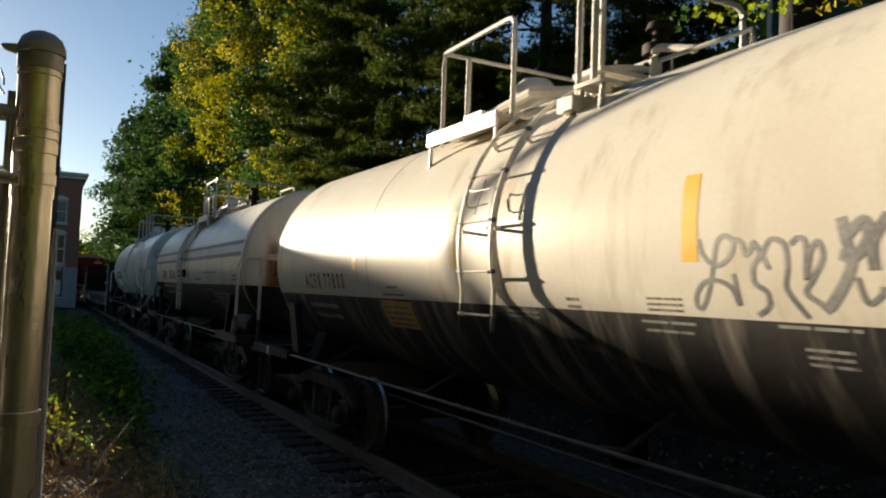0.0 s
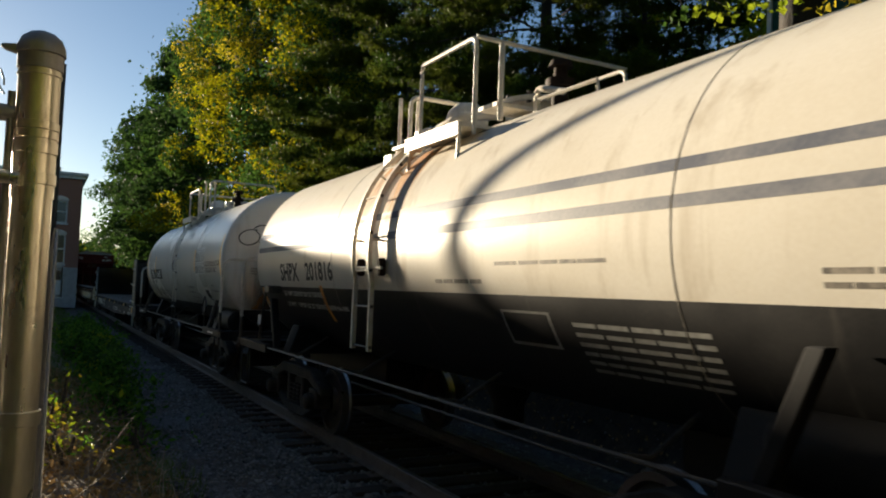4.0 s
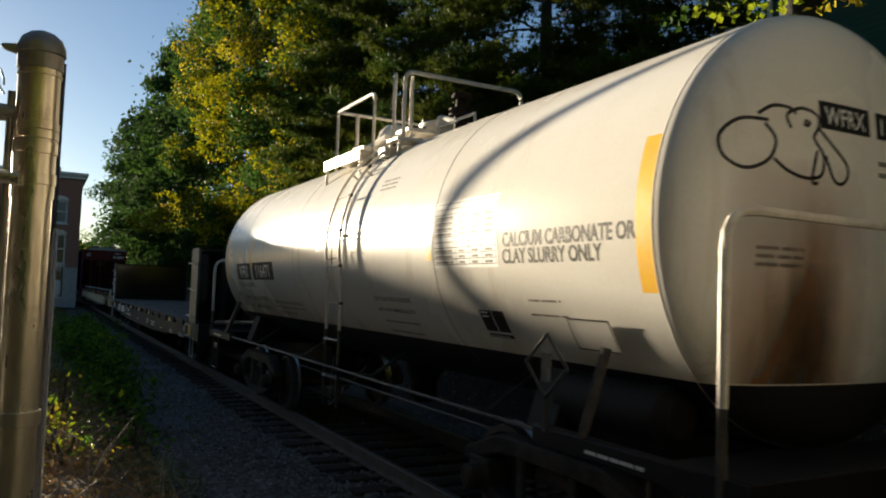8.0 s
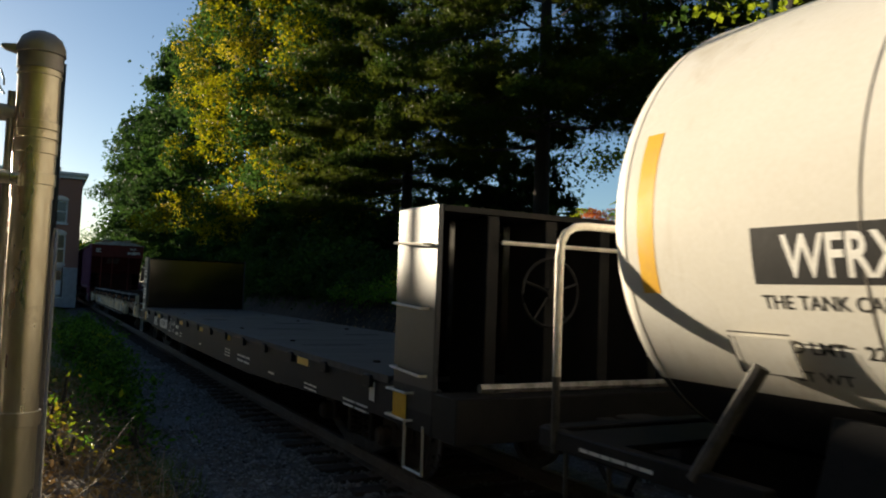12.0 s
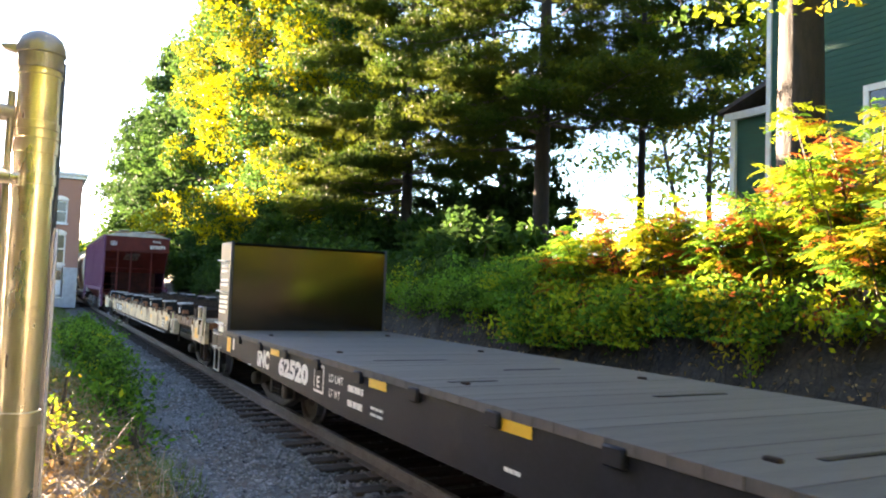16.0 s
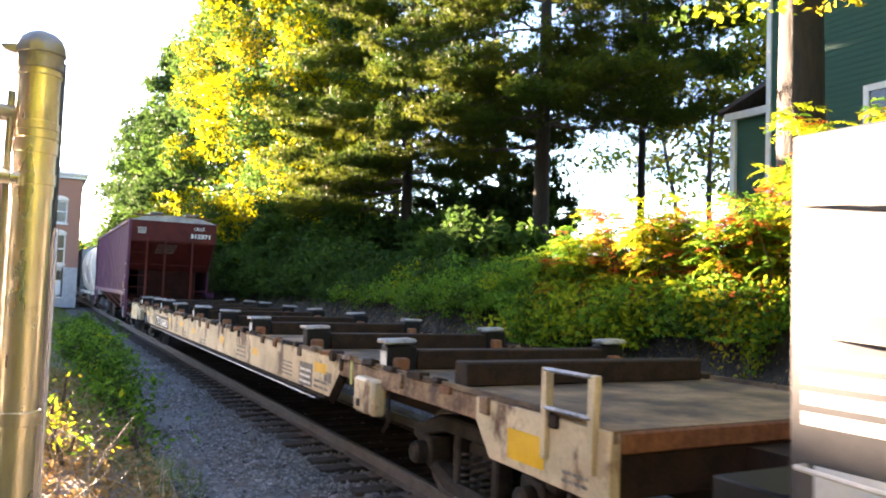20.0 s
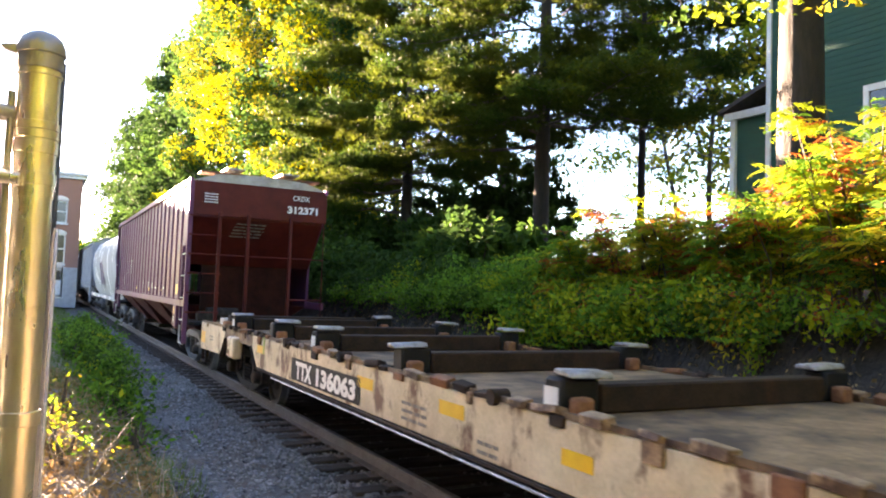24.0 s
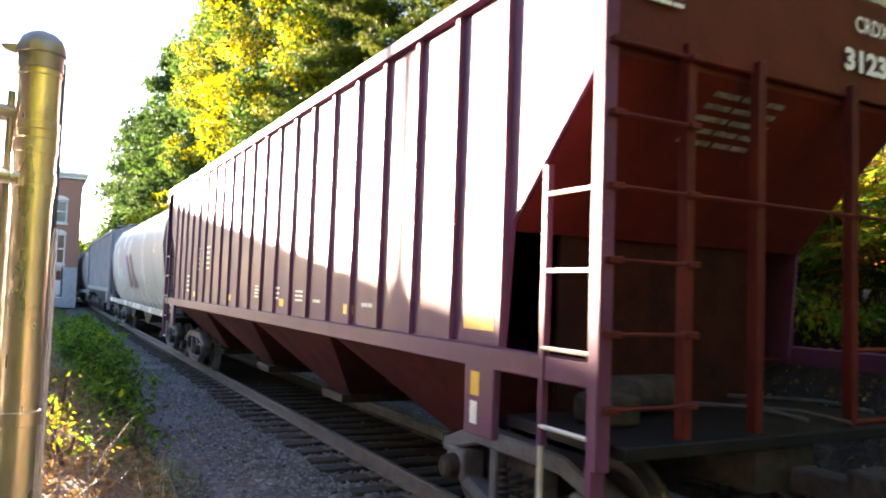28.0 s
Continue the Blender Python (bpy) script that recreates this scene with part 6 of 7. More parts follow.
prism(bm, [(-0.040, 2.338), (-0.040, 2.356), (-0.062, 2.353), (-0.068, 2.349), (-0.060, 2.343)], "x", -0.008, 0.008)
part("cap_tongue", bm, GALV_CAP, fence, "", 0.002)
part("clamp_arm", pipe([(0.018, -0.074, 2.107), (0.034, -0.02, 2.100)], 0.0125, 12), GALV, fence, "clamp arm on the tension band")
part("clamp_bolt", pipe([(0.0165, -0.079, 2.1076), (0.0185, -0.073, 2.107)], 0.0105, 10), GALV_CAP, fence, "dark bolt head")
for pts in (((2, 147), (6, 132), (15, 122), (24, 127), (30, 142), (31, 153)), ((8, 132), (13, 130), (17, 142), (24, 158), (33, 168)), ((-4, 232), (10, 224), (25, 215)), ((-3, 246), (3, 256), (8, 266), (18, 273))):
    part("tie_wire", pipe([(0.0, -0.06 + (a - 28) / 1105, 2.3 - (b - 130) / 940) for a, b in pts], 0.0022, 6), WIRE, fence, "bent loose tie wire")
bm = B()
# diamond wire netting to the side of the post
for k in range(-40, 46):
    pts = []
    for sgn in (1, -1):
        a, b = (-0.065, 0.2 + k * 0.055), (-2.4, 0.2 + k * 0.055 + sgn * 2.335)
        n = 2
        za, zb = a[1], b[1]
        ya, yb = a[0], b[0]
        lo, hi = 0.2, 2.24
        ts = [t for t in ((lo - za) / (zb - za), (hi - za) / (zb - za))]
        t0, t1 = max(0, min(ts)), min(1, max(ts))
        if t1 > t0:
            tube(bm, [(0.0, ya + (yb - ya) * t, za + (zb - za) * t) for t in (t0, t1)], 0.0015, 4)
part("wire_netting", bm, WIRE, fence, "diamond wire netting")
# netting of the next bay, running away along the line
bm = B()
run, lo, hi = 16.0, 0.12, 2.02
for k in range(-35, 292):
    for sgn in (1, -1):
        a0, b0 = k * 0.055, k * 0.055 + (hi - lo)
        a, b = max(0.0, a0), min(run, b0)
        if b > a:
            za, zb = (lo + a - a0, lo + b - a0) if sgn > 0 else (hi - a + a0, hi - b + a0)
            tube(bm, [(-0.05 - a, 0.045 + a * 0.0065 + 0.003 * sgn, za), (-0.05 - b, 0.045 + b * 0.0065 + 0.003 * sgn, zb)], 0.0017, 4)
part("wire_netting", bm, WIRE, fence, "diamond wire netting")
part("bottom_wire", pipe([(-0.05, 0.045, 0.14), (-16.0, 0.149, 0.14)], 0.003, 5), WIRE, fence)

# thin tall pole behind the post
pole = thing("thin_steel_pole", "thin tall dull steel pole beyond the fence", "pole", (-16.7, 0.20, 0))
part("shaft", pipe([(0, 0, -0.1), (0, 0, 6.2)], 0.045, 12), DARK_PIPE, pole)


# ---- plants ----
def leaf_cloud(centres, size, rng, up=0.5, long=1.0):
    """Folded leaf blades at the given places: corner points and faces."""
    n = len(centres)
    nrm = rng.normal(0, 1, (n, 3)) + (0, 0, up)
    nrm /= np.linalg.norm(nrm, axis=1, keepdims=True)
    t = np.cross(nrm, rng.normal(0, 1, (n, 3)))
    t /= np.linalg.norm(t, axis=1, keepdims=True)
    b = np.cross(nrm, t)
    s = (size * rng.uniform(0.6, 1.3, n))[:, None]
    v = np.stack([centres - t * s * long * 0.5, centres + b * s * 0.42 + nrm * s * 0.1, centres + t * s * long * 0.55, centres - b * s * 0.42 + nrm * s * 0.1], 1)
    f = np.array([(0, 1, 2), (0, 2, 3)])[None] + 4 * np.arange(n)[:, None, None]
    return v.reshape(-1, 3), f.reshape(-1, 3)


def needle_cloud(centres, size, rng, blades=7):
    n = len(centres) * blades
    c = np.repeat(centres, blades, 0)
    d = rng.normal(0, 1, (n, 3)) + (0, 0, 0.35)
    d /= np.linalg.norm(d, axis=1, keepdims=True)
    w = np.cross(d, rng.normal(0, 1, (n, 3)))
    w /= np.linalg.norm(w, axis=1, keepdims=True)
    L = (size * rng.uniform(0.7, 1.2, n))[:, None]
    v = np.stack([c - w * 0.017, c + w * 0.017, c + d * L], 1)
    f = np.arange(n * 3).reshape(n, 3)
    return v.reshape(-1, 3), f


def limbs_mesh(name, chains, material, sides=6):
    bm = B()
    for pts, r0, r1 in chains:
        tube(bm, pts, r0, sides, r1)
    return finish(bm, name, material)


def curve_limb(p, d, length, rng, steps=5, lift=0.1, wob=0.12):
    pts = [np.array(p, float)]
    d = np.array(d, float)
    for k in range(steps):
        d = d + rng.normal(0, wob, 3) + (0, 0, lift)
        d /= np.linalg.norm(d)
        pts.append(pts[-1] + d * length / steps)
    return pts


def shell(spots, sizes, n, rng, flat=0.6, hollow=0.75):
    """Points in the outer part of flattened clumps."""
    w = sizes ** 2
    pick = rng.choice(len(spots), n, p=w / w.sum())
    d = rng.normal(0, 1, (n, 3))
    d /= np.linalg.norm(d, axis=1, keepdims=True)
    r = (hollow + (1 - hollow) * rng.random(n))[:, None] * sizes[pick][:, None]
    return spots[pick] + d * r * (1, 1, flat) + rng.normal(0, 0.07, (n, 3)), pick


def broadleaf(name, label, at, height, radius, low, leaves, size, mats, seed, limbs=20, clump=0.9, top=0.5, bare=0.0, trunk_r=0.22, core=0, category="tree", bark=None, wob=0.05, boughs=()):
    """A trunk, limbs and a crown of leaf clumps. top: how far the crown narrows upward; core: inner leaves that close
    gaps, crown shade put into their dark colour.
    """
    rng = np.random.default_rng(seed)
    t = thing(name, label, category, at)
    trunk = curve_limb((0, 0, -0.3), (0, 0, 1), height * 0.9, rng, 9, 0.12, wob)
    chains = [(trunk, trunk_r, 0.04 if wob > 0.02 else trunk_r * 0.5)]
    spots, inner = [], []
    for i in range(limbs):
        u = low + (1 - low) * (i + rng.random()) / limbs
        k = min(u * 0.97 * 9, 8.99)
        j = int(k)
        base = trunk[j] + (trunk[j + 1] - trunk[j]) * (k - j)
        a = i * 2.4 + rng.normal(0, 0.3)
        v = (u - low) / (1 - low)
        shape = math.sin(math.pi * min(1.0, v * 0.80 + 0.24)) ** 0.6 * (1 - top * v)
        L = radius * max(0.25, shape) * rng.uniform(0.8, 1.12)
        d = (math.cos(a), math.sin(a), rng.uniform(0.05, 0.45))
        pts = curve_limb(base, d, L, rng, 5, 0.03)
        chains.append((pts, max(0.03, trunk_r * 0.34 * (1 - u * 0.6)), 0.012))
        for m in range(2, 6):
            inner.append(pts[m - 1])
            for _ in range(2):
                sub = curve_limb(pts[m - 1], rng.normal(0, 0.8, 3) + np.array(d) * 0.7, L * rng.uniform(0.2, 0.4), rng, 3, 0.02)
                chains.append((sub, 0.022, 0.006))
                spots.append(sub[-1])
                inner.append(sub[1])
        spots.append(pts[-1])
    small = []
    for tip in boughs:
        tip = np.array(tip)
        root = np.array((0, 0, tip[2] + 1.2))
        pts = [root + (tip - root) * q + (0, 0, 0.5 * math.sin(q * math.pi)) for q in np.linspace(0, 1, 7)]
        chains.append((pts, 0.07, 0.012))
        for m in range(3, 7):
            sub = curve_limb(pts[m], rng.normal(0, 0.8, 3), 0.8, rng, 3, -0.05)
            chains.append((sub, 0.014, 0.005))
            spots += [sub[3]]
            small.append(len(spots) - 1)
    part("trunk", limbs_mesh("trunk", chains[:1], bark or BARK, 10), None, t)
    tagged(part("branchwork", limbs_mesh("branchwork", chains[1:], bark or BARK, 5), None, t), kind="stuff")
    spots, inner = np.array(spots), np.array(inner)
    sizes = clump * rng.uniform(0.55, 1.35, len(spots))
    sizes[small] *= 0.55
    keep = rng.random(len(spots)) > bare
    spots, sizes = spots[keep], sizes[keep]
    c, pick = shell(spots, sizes, leaves, rng)
    c[:, 2] = np.maximum(c[:, 2], 0.15)
    which = rng.choice(len(mats), len(spots), p=np.array([m[1] for m in mats]) / sum(m[1] for m in mats))[pick]
    for i, (m, _) in enumerate(mats):
        sel = c[which == i]
        if len(sel):
            v, f = leaf_cloud(sel, size, rng)
            part("crown", quads_mesh("crown", v, f, m), None, t)
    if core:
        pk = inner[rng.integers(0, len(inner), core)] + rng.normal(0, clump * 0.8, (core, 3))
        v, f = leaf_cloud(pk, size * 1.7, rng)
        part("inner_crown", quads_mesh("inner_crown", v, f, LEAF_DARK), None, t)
    return t


def pine(name, label, at, height, radius, low, tufts, seed, boughs=(), levels=11, trunk_r=0.27):
    """boughs: tips of the long lower boughs, in the tree's own space."""
    rng = np.random.default_rng(seed)
    t = thing(name, label, "pine tree", at)
    trunk = [np.array((0.0, 0.0, -0.3 + height * k / 10)) for k in range(11)]
    chains, spots, sizes = [], [], []

    def bough(base, tip, r0):
        base, tip = np.array(base), np.array(tip)
        side = np.cross(tip - base, (0, 0, 1.0))
        side /= np.linalg.norm(side)
        L = np.linalg.norm(tip - base)
        pts = [base + (tip - base) * q + (0, 0, 0.35 * math.sin(q * math.pi) * rng.uniform(-0.5, 1)) + rng.normal(0, 0.05 * L / 5, 3) for q in np.linspace(0, 1, 7)]
        chains.append((pts, r0, 0.012))
        for m in range(2, 7):
            for sg in (-1, 1):
                d = side * sg + (tip - base) / L * rng.uniform(0.4, 1.1)
                sub = curve_limb(pts[m], d, L * 0.30 * (1.2 - m / 10), rng, 3, 0.03, 0.08)
                chains.append((sub, 0.014, 0.005))
                spots.extend([sub[1], sub[2], sub[3]])
                sizes.extend([0.5, 0.62, 0.5])
            spots.append(pts[m])
            sizes.append(0.45)

    for i in range(levels):
        u = low + (1 - low) * i / levels
        for k in range(5):
            a = k * math.tau / 5 + i * 0.7 + rng.normal(0, 0.2)
            L = radius * (1 - 0.7 * (u - low) / (1 - low)) * rng.uniform(0.6, 1.15)
            z = height * u + rng.normal(0, 0.3)
            bough((0, 0, z), (L * math.cos(a), L * math.sin(a), z + rng.normal(0.1, 0.35)), 0.05)
    for b in boughs:
        bough((0, 0, b[2] + rng.uniform(-0.4, 0.6)), b, 0.07)
    part("trunk", limbs_mesh("trunk", [(trunk, trunk_r, 0.05)], DARK_BARK, 10), None, t)
    tagged(part("branchwork", limbs_mesh("branchwork", chains, BARK, 4), None, t), kind="stuff")
    c, _ = shell(np.array(spots), np.array(sizes), tufts, rng, 0.24, 0.3)
    v, f = needle_cloud(c, 0.20, rng, 11)
    part("crown", quads_mesh("crown", v, f, NEEDLE), None, t)
    return t


def shrub(name, label, at, size, leaves, leaf, mats, seed, stems=14, category="shrub", crest=None, clump=0.3):
    """Stems from the ground and leaves in clumps. size: half-widths and height; crest: the colours of its top sprays."""
    rng = np.random.default_rng(seed)
    t = thing(name, label, category, at)
    chains, spots = [], []
    for i in range(stems):
        a = rng.uniform(0, 6.28)
        q = math.sqrt(rng.random())
        tip = np.array((size[0] * q * math.cos(a), size[1] * q * math.sin(a), size[2] * rng.uniform(0.35, 1.0) * (1 - 0.3 * q * q)))
        foot = np.array((tip[0] * 0.4, tip[1] * 0.4, -0.15))
        mid = (foot + tip) / 2 + rng.normal(0, 0.12, 3) + (0, 0, 0.2)
        chains.append(([foot, mid, tip], 0.022, 0.006))
        for _ in range(4):
            spots.append(mid + (tip - mid) * rng.random() + rng.normal(0, 0.25, 3) * (1, 1, 0.8))
        spots += [tip, tip + rng.normal(0, 0.2, 3), mid]
    tagged(part("stemwork", limbs_mesh("stemwork", chains, BARK, 5), None, t), kind="stuff")
    spots = np.array(spots)
    sizes = clump * rng.uniform(0.5, 1.4, len(spots))
    every = list(mats) + list(crest or [])
    pr = np.array([m[1] for m in mats]) / sum(m[1] for m in mats)
    which = rng.choice(len(mats), len(spots), p=pr)
    if crest:
        pc = np.array([m[1] for m in crest]) / sum(m[1] for m in crest)
        top = spots[:, 2] > size[2] * rng.uniform(0.3, 0.6, len(spots))
        which = np.where(top, len(mats) + rng.choice(len(crest), len(spots), p=pc), which)
    c, pick = shell(spots, sizes, leaves, rng, 0.7, 0.35)
    c[:, 2] = np.maximum(c[:, 2], 0.03)
    for i, (m, _) in enumerate(every):
        sel = c[which[pick] == i]
        if len(sel):
            v, f = leaf_cloud(sel, leaf, rng, 0.7, 1.7)
            part("foliage", quads_mesh("foliage", v, f, m), None, t)
    return t


def frond_cloud(feet, heads, length, leaf, rng, pairs=7):
    """Feathered leaves: two rows of narrow leaflets along a drooping stalk. Gives points, faces and the stalks' lines."""
    n = len(feet)
    L = (length * rng.uniform(0.7, 1.25, n))[:, None]
    side = np.cross(heads, rng.normal(0, 0.25, (n, 3)) + (0, 0, 1))
    side /= np.linalg.norm(side, axis=1, keepdims=True)
    vs = []
    for k in range(pairs):
        u = (k + 1.0) / pairs
        at = feet + heads * L * u + np.array((0, 0, -0.30)) * L * u * u
        s = leaf * (1.15 - 0.5 * abs(u - 0.45)) * rng.uniform(0.8, 1.15, (n, 1))
        for g in (-1, 1):
            out = side * g * 0.9 + heads * 0.45 + np.array((0, 0, -0.35)) + rng.normal(0, 0.16, (n, 3))
            out /= np.linalg.norm(out, axis=1, keepdims=True)
            w = np.cross(out, np.cross(side, heads)) + rng.normal(0, 0.15, (n, 3))
            w /= np.linalg.norm(w, axis=1, keepdims=True)
            vs.append(np.stack([at, at + out * s * 0.45 + w * s * 0.17, at + out * s, at + out * s * 0.45 - w * s * 0.17], 1))
    v = np.concatenate(vs)
    f = np.array([(0, 1, 2), (0, 2, 3)])[None] + 4 * np.arange(len(v))[:, None, None]
    return v.reshape(-1, 3), f.reshape(-1, 3)


def sumac(name, label, at, size, fronds, mats, crest, seed, stems=16):
    """Arching stems with whorls of feathered leaves, the sunny top in autumn colours."""
    rng = np.random.default_rng(seed)
    t = thing(name, label, "shrub", at)
    chains, feet, heads, tone = [], [], [], []
    top_of = lambda p: p[2] > size[2] * 0.22
    for i in range(stems):
        a, q = rng.uniform(0, 6.28), math.sqrt(rng.random())
        tip = np.array((size[0] * q * math.cos(a), size[1] * q * math.sin(a) - 0.25 * q, size[2] * (rng.uniform(0.25, 1.05) if i % 3 else rng.uniform(0.8, 1.15))))
        foot = np.array((tip[0] * 0.45, tip[1] * 0.3 + 0.1, -0.15))
        pts = [foot + (tip - foot) * k + np.array((0, 0, 0.22 * math.sin(k * math.pi))) + rng.normal(0, 0.03, 3) for k in np.linspace(0, 1, 6)]
        chains.append((pts, 0.018, 0.006))
        shade = rng.choice(len(crest), p=np.array([m[1] for m in crest]) / sum(m[1] for m in crest))
        low = rng.choice(len(mats), p=np.array([m[1] for m in mats]) / sum(m[1] for m in mats))
        for k in range(fronds):
            u = rng.uniform(0.25, 1.0) ** 0.7 * 5
            j = min(int(u), 4)
            p = pts[j] + (pts[j + 1] - pts[j]) * (u - j)
            b = rng.uniform(0, 6.28)
            feet.append(p)
            heads.append((math.cos(b), math.sin(b), rng.uniform(-0.25, 0.55)))
            high = top_of(p + rng.normal(0, 0.38 * size[2], 3))
            tone.append(len(mats) + (shade if rng.random() < 0.62 else rng.choice(len(crest))) if high else (low if rng.random() < 0.6 else rng.choice(len(mats))))
    tagged(part("stemwork", limbs_mesh("stemwork", chains, BARK, 5), None, t), kind="stuff")
    feet, heads, tone = np.array(feet), np.array(heads), np.array(tone)
    heads /= np.linalg.norm(heads, axis=1, keepdims=True)
    for i, (m, _) in enumerate(list(mats) + list(crest)):
        sel = tone == i
        if sel.any():
            v, f = frond_cloud(feet[sel], heads[sel], 0.34, 0.105, rng, 8)
            part("foliage", quads_mesh("foliage", v, f, m), None, t)
    return t


def vine(x0, x1, seed, drop, strands, mats):
    """Strands that hang over the edge of the cut bank, with leaves along them."""
    rng = np.random.default_rng(seed)
    mid = (x0 + x1) / 2
    t = thing("trailing_vine", "green leafy vine trailing over the edge of the bank", "vine", (mid, 7.8, 1.5))
    chains, spots = [], []
    for i in range(strands):
        x = rng.uniform(x0, x1) - mid
        fall = drop * rng.uniform(0.15, 1.0) ** 1.4 * (0.55 + 0.45 * math.sin(x * 3.1 + seed))
        fall = max(fall, 0.12)
        pts, p = [], np.array((x, rng.uniform(0.0, 0.35), rng.uniform(0.1, 0.45)))
        out = rng.uniform(0.25, 0.6)
        for k in np.linspace(0, 1, 7):
            pts.append(p + np.array((rng.normal(0, 0.04) + 0.15 * k * math.sin(seed + i), -out * math.sin(min(1, k * 1.6) * math.pi / 2) - 0.1 * k, 0.18 * math.sin(min(1, k * 2) * math.pi / 2) - fall * k * k)))
        chains.append((pts, 0.007, 0.003))
        for _ in range(int(40 + 110 * fall)):
            u = rng.uniform(0, 6)
            j = min(int(u), 5)
            spots.append((*(pts[j] + (pts[j + 1] - pts[j]) * (u - j) + rng.normal(0, 0.08, 3)), i))
    tagged(part("stemwork", limbs_mesh("stemwork", chains, BARK, 4), None, t), kind="stuff")
    spots = np.array(spots)
    pick = rng.choice(len(mats), strands, p=np.array([m[1] for m in mats]) / sum(m[1] for m in mats))[spots[:, 3].astype(int)]
    for i, (m, _) in enumerate(mats):
        if (pick == i).any():
            v, f = leaf_cloud(spots[pick == i][:, :3], 0.058, rng, 0.3, 1.3)
            part("foliage", quads_mesh("foliage", v, f, m), None, t)
    return t


gz_at = lambda x, y: float(ground_z(x, y))
MAPLE = [(LEAF_MAPLE, 3.0), (LEAF_GREEN, 2.4), (LEAF_YELLOW, 0.5)]
GREEN = [(LEAF_GREEN, 3), (LEAF_DARK, 2), (LEAF_LIME, 0.4)]
DARKS = [(LEAF_DARK, 3), (LEAF_GREEN, 1)]
# the tall wall of trees beyond the track, far to near
for i, (x, y, h, r, n, mats) in enumerate(((-118, 12.5, 22, 8, 9000, DARKS), (-97, 11, 24, 8, 14000, DARKS), (-80, 10.8, 28, 7.2, 24000, DARKS), (-66, 11.6, 29, 6.6, 26000, DARKS),
                                           (-54, 12.2, 27, 6.2, 42000, MAPLE), (-44, 12.0, 25, 5.6, 46000, MAPLE), (-37, 13.5, 24, 5.0, 40000, MAPLE), (-60, 21, 30, 8, 12000, GREEN), (-46, 21, 28, 8, 12000, GREEN), (-36, 23, 26, 7, 12000, GREEN))):
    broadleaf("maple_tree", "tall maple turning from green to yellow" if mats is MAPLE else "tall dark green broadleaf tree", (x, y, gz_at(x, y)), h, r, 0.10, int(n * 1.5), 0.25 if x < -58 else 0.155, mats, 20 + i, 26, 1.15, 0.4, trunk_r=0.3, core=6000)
pine("white_pine", "tall white pine with layered feathery boughs", (-28.0, 13.2, 2.0), 19, 5.4, 0.24, 30000, 3,
     [(-3.6, -3.4, 3.6), (-2.4, -3.8, 3.2), (-4.6, -1.6, 4.4), (-0.6, -4.2, 4.0), (1.8, -3.0, 4.6), (-3.0, -3.2, 6.6), (-0.5, -4.4, 6.9), (2.0, -3.6, 6.4), (-4.5, -1.0, 7.0)])
pine("white_pine", "tall white pine with a thick dark trunk", (-20.2, 14.4, 2.2), 21, 5.8, 0.26, 36000, 5,
     [(-4.4, -3.0, 4.6), (-2.2, -4.4, 5.2), (1.0, -4.4, 4.9), (3.6, -2.6, 5.2), (-4.8, -2.4, 6.4), (-1.4, -4.6, 6.6), (2.4, -3.8, 6.3), (4.6, -0.8, 6.0), (-5.0, 0.4, 5.6), (3.0, 3.2, 5.6)], trunk_r=0.3)
pine("white_pine", "white pine standing behind the others", (-22, 20.4, 2.9), 20, 4.6, 0.30, 15000, 8, trunk_r=0.17)
for i, (x, y, h, r, n) in enumerate(((-22.5, 25, 15, 4.5, 5000), (-18, 23.5, 14, 3.6, 4200), (-29, 30, 17, 5, 7000), (-22, 31, 16, 4.5, 5000), (-16.6, 25, 15, 3.0, 4200))):
    broadleaf("thin_tree", "slender half-bare tree with sparse leaves", (x, y, gz_at(x, y)), h, r, 0.30, n, 0.20, [(LEAF_LIME, 2), (LEAF_GREEN, 2), (LEAF_YELLOW, 1)], 60 + i, 16, 0.7, 0.3, bare=0.2, trunk_r=0.14)
# dark undergrowth at the foot of the trees
for i in range(18):
    x = -62 + i * 2.75
    y = 9.8 + 1.2 * math.sin(i * 1.7)
    shrub("undergrowth_shrub", "dense dark green undergrowth bush below the trees", (x, y, gz_at(x, y)), (2.0, 1.5, (3.9 if x < -36 else 2.6 if x < -24 else 1.3) + 0.7 * math.sin(i * 2.3)), 4200, 0.15, [(LEAF_GREEN, 3), (LEAF_DARK, 3)], 100 + i, 24)
for i in range(9):
    x = -60 + i * 4.6
    shrub("undergrowth_shrub", "dense dark green undergrowth bush below the trees", (x, 12.8, gz_at(x, 12.8)), (2.8, 1.6, (5.6 if x < -36 else 3.2) + 0.8 * math.sin(i * 2.3)), 4200, 0.2, DARKS, 140 + i, 26)
for i, (x, y, h) in enumerate(((-33, 17.5, 6.0), (-29, 18, 5.6), (-26.5, 18.0, 5.4))):
    shrub("undergrowth_shrub", "dense dark green bush behind the pines", (x, y, gz_at(x, y)), (2.6, 1.6, h), 5200, 0.2, DARKS, 180 + i, 28)
# low growth that covers the edge of the bank under the trees
for i in range(13):
    x = -48 + i * 2.4
    shrub("undergrowth_shrub", "low dark green growth on the edge of the bank", (x, 8.1, gz_at(x, 8.1)), (1.5, 0.8, 1.0 + 0.4 * math.sin(i * 1.9)), 3000, 0.09, DARKS, 160 + i, 22)
    if i < 12:
        vine(x - 1.2, x + 1.2, 600 + i, 0.9, 22, DARKS)
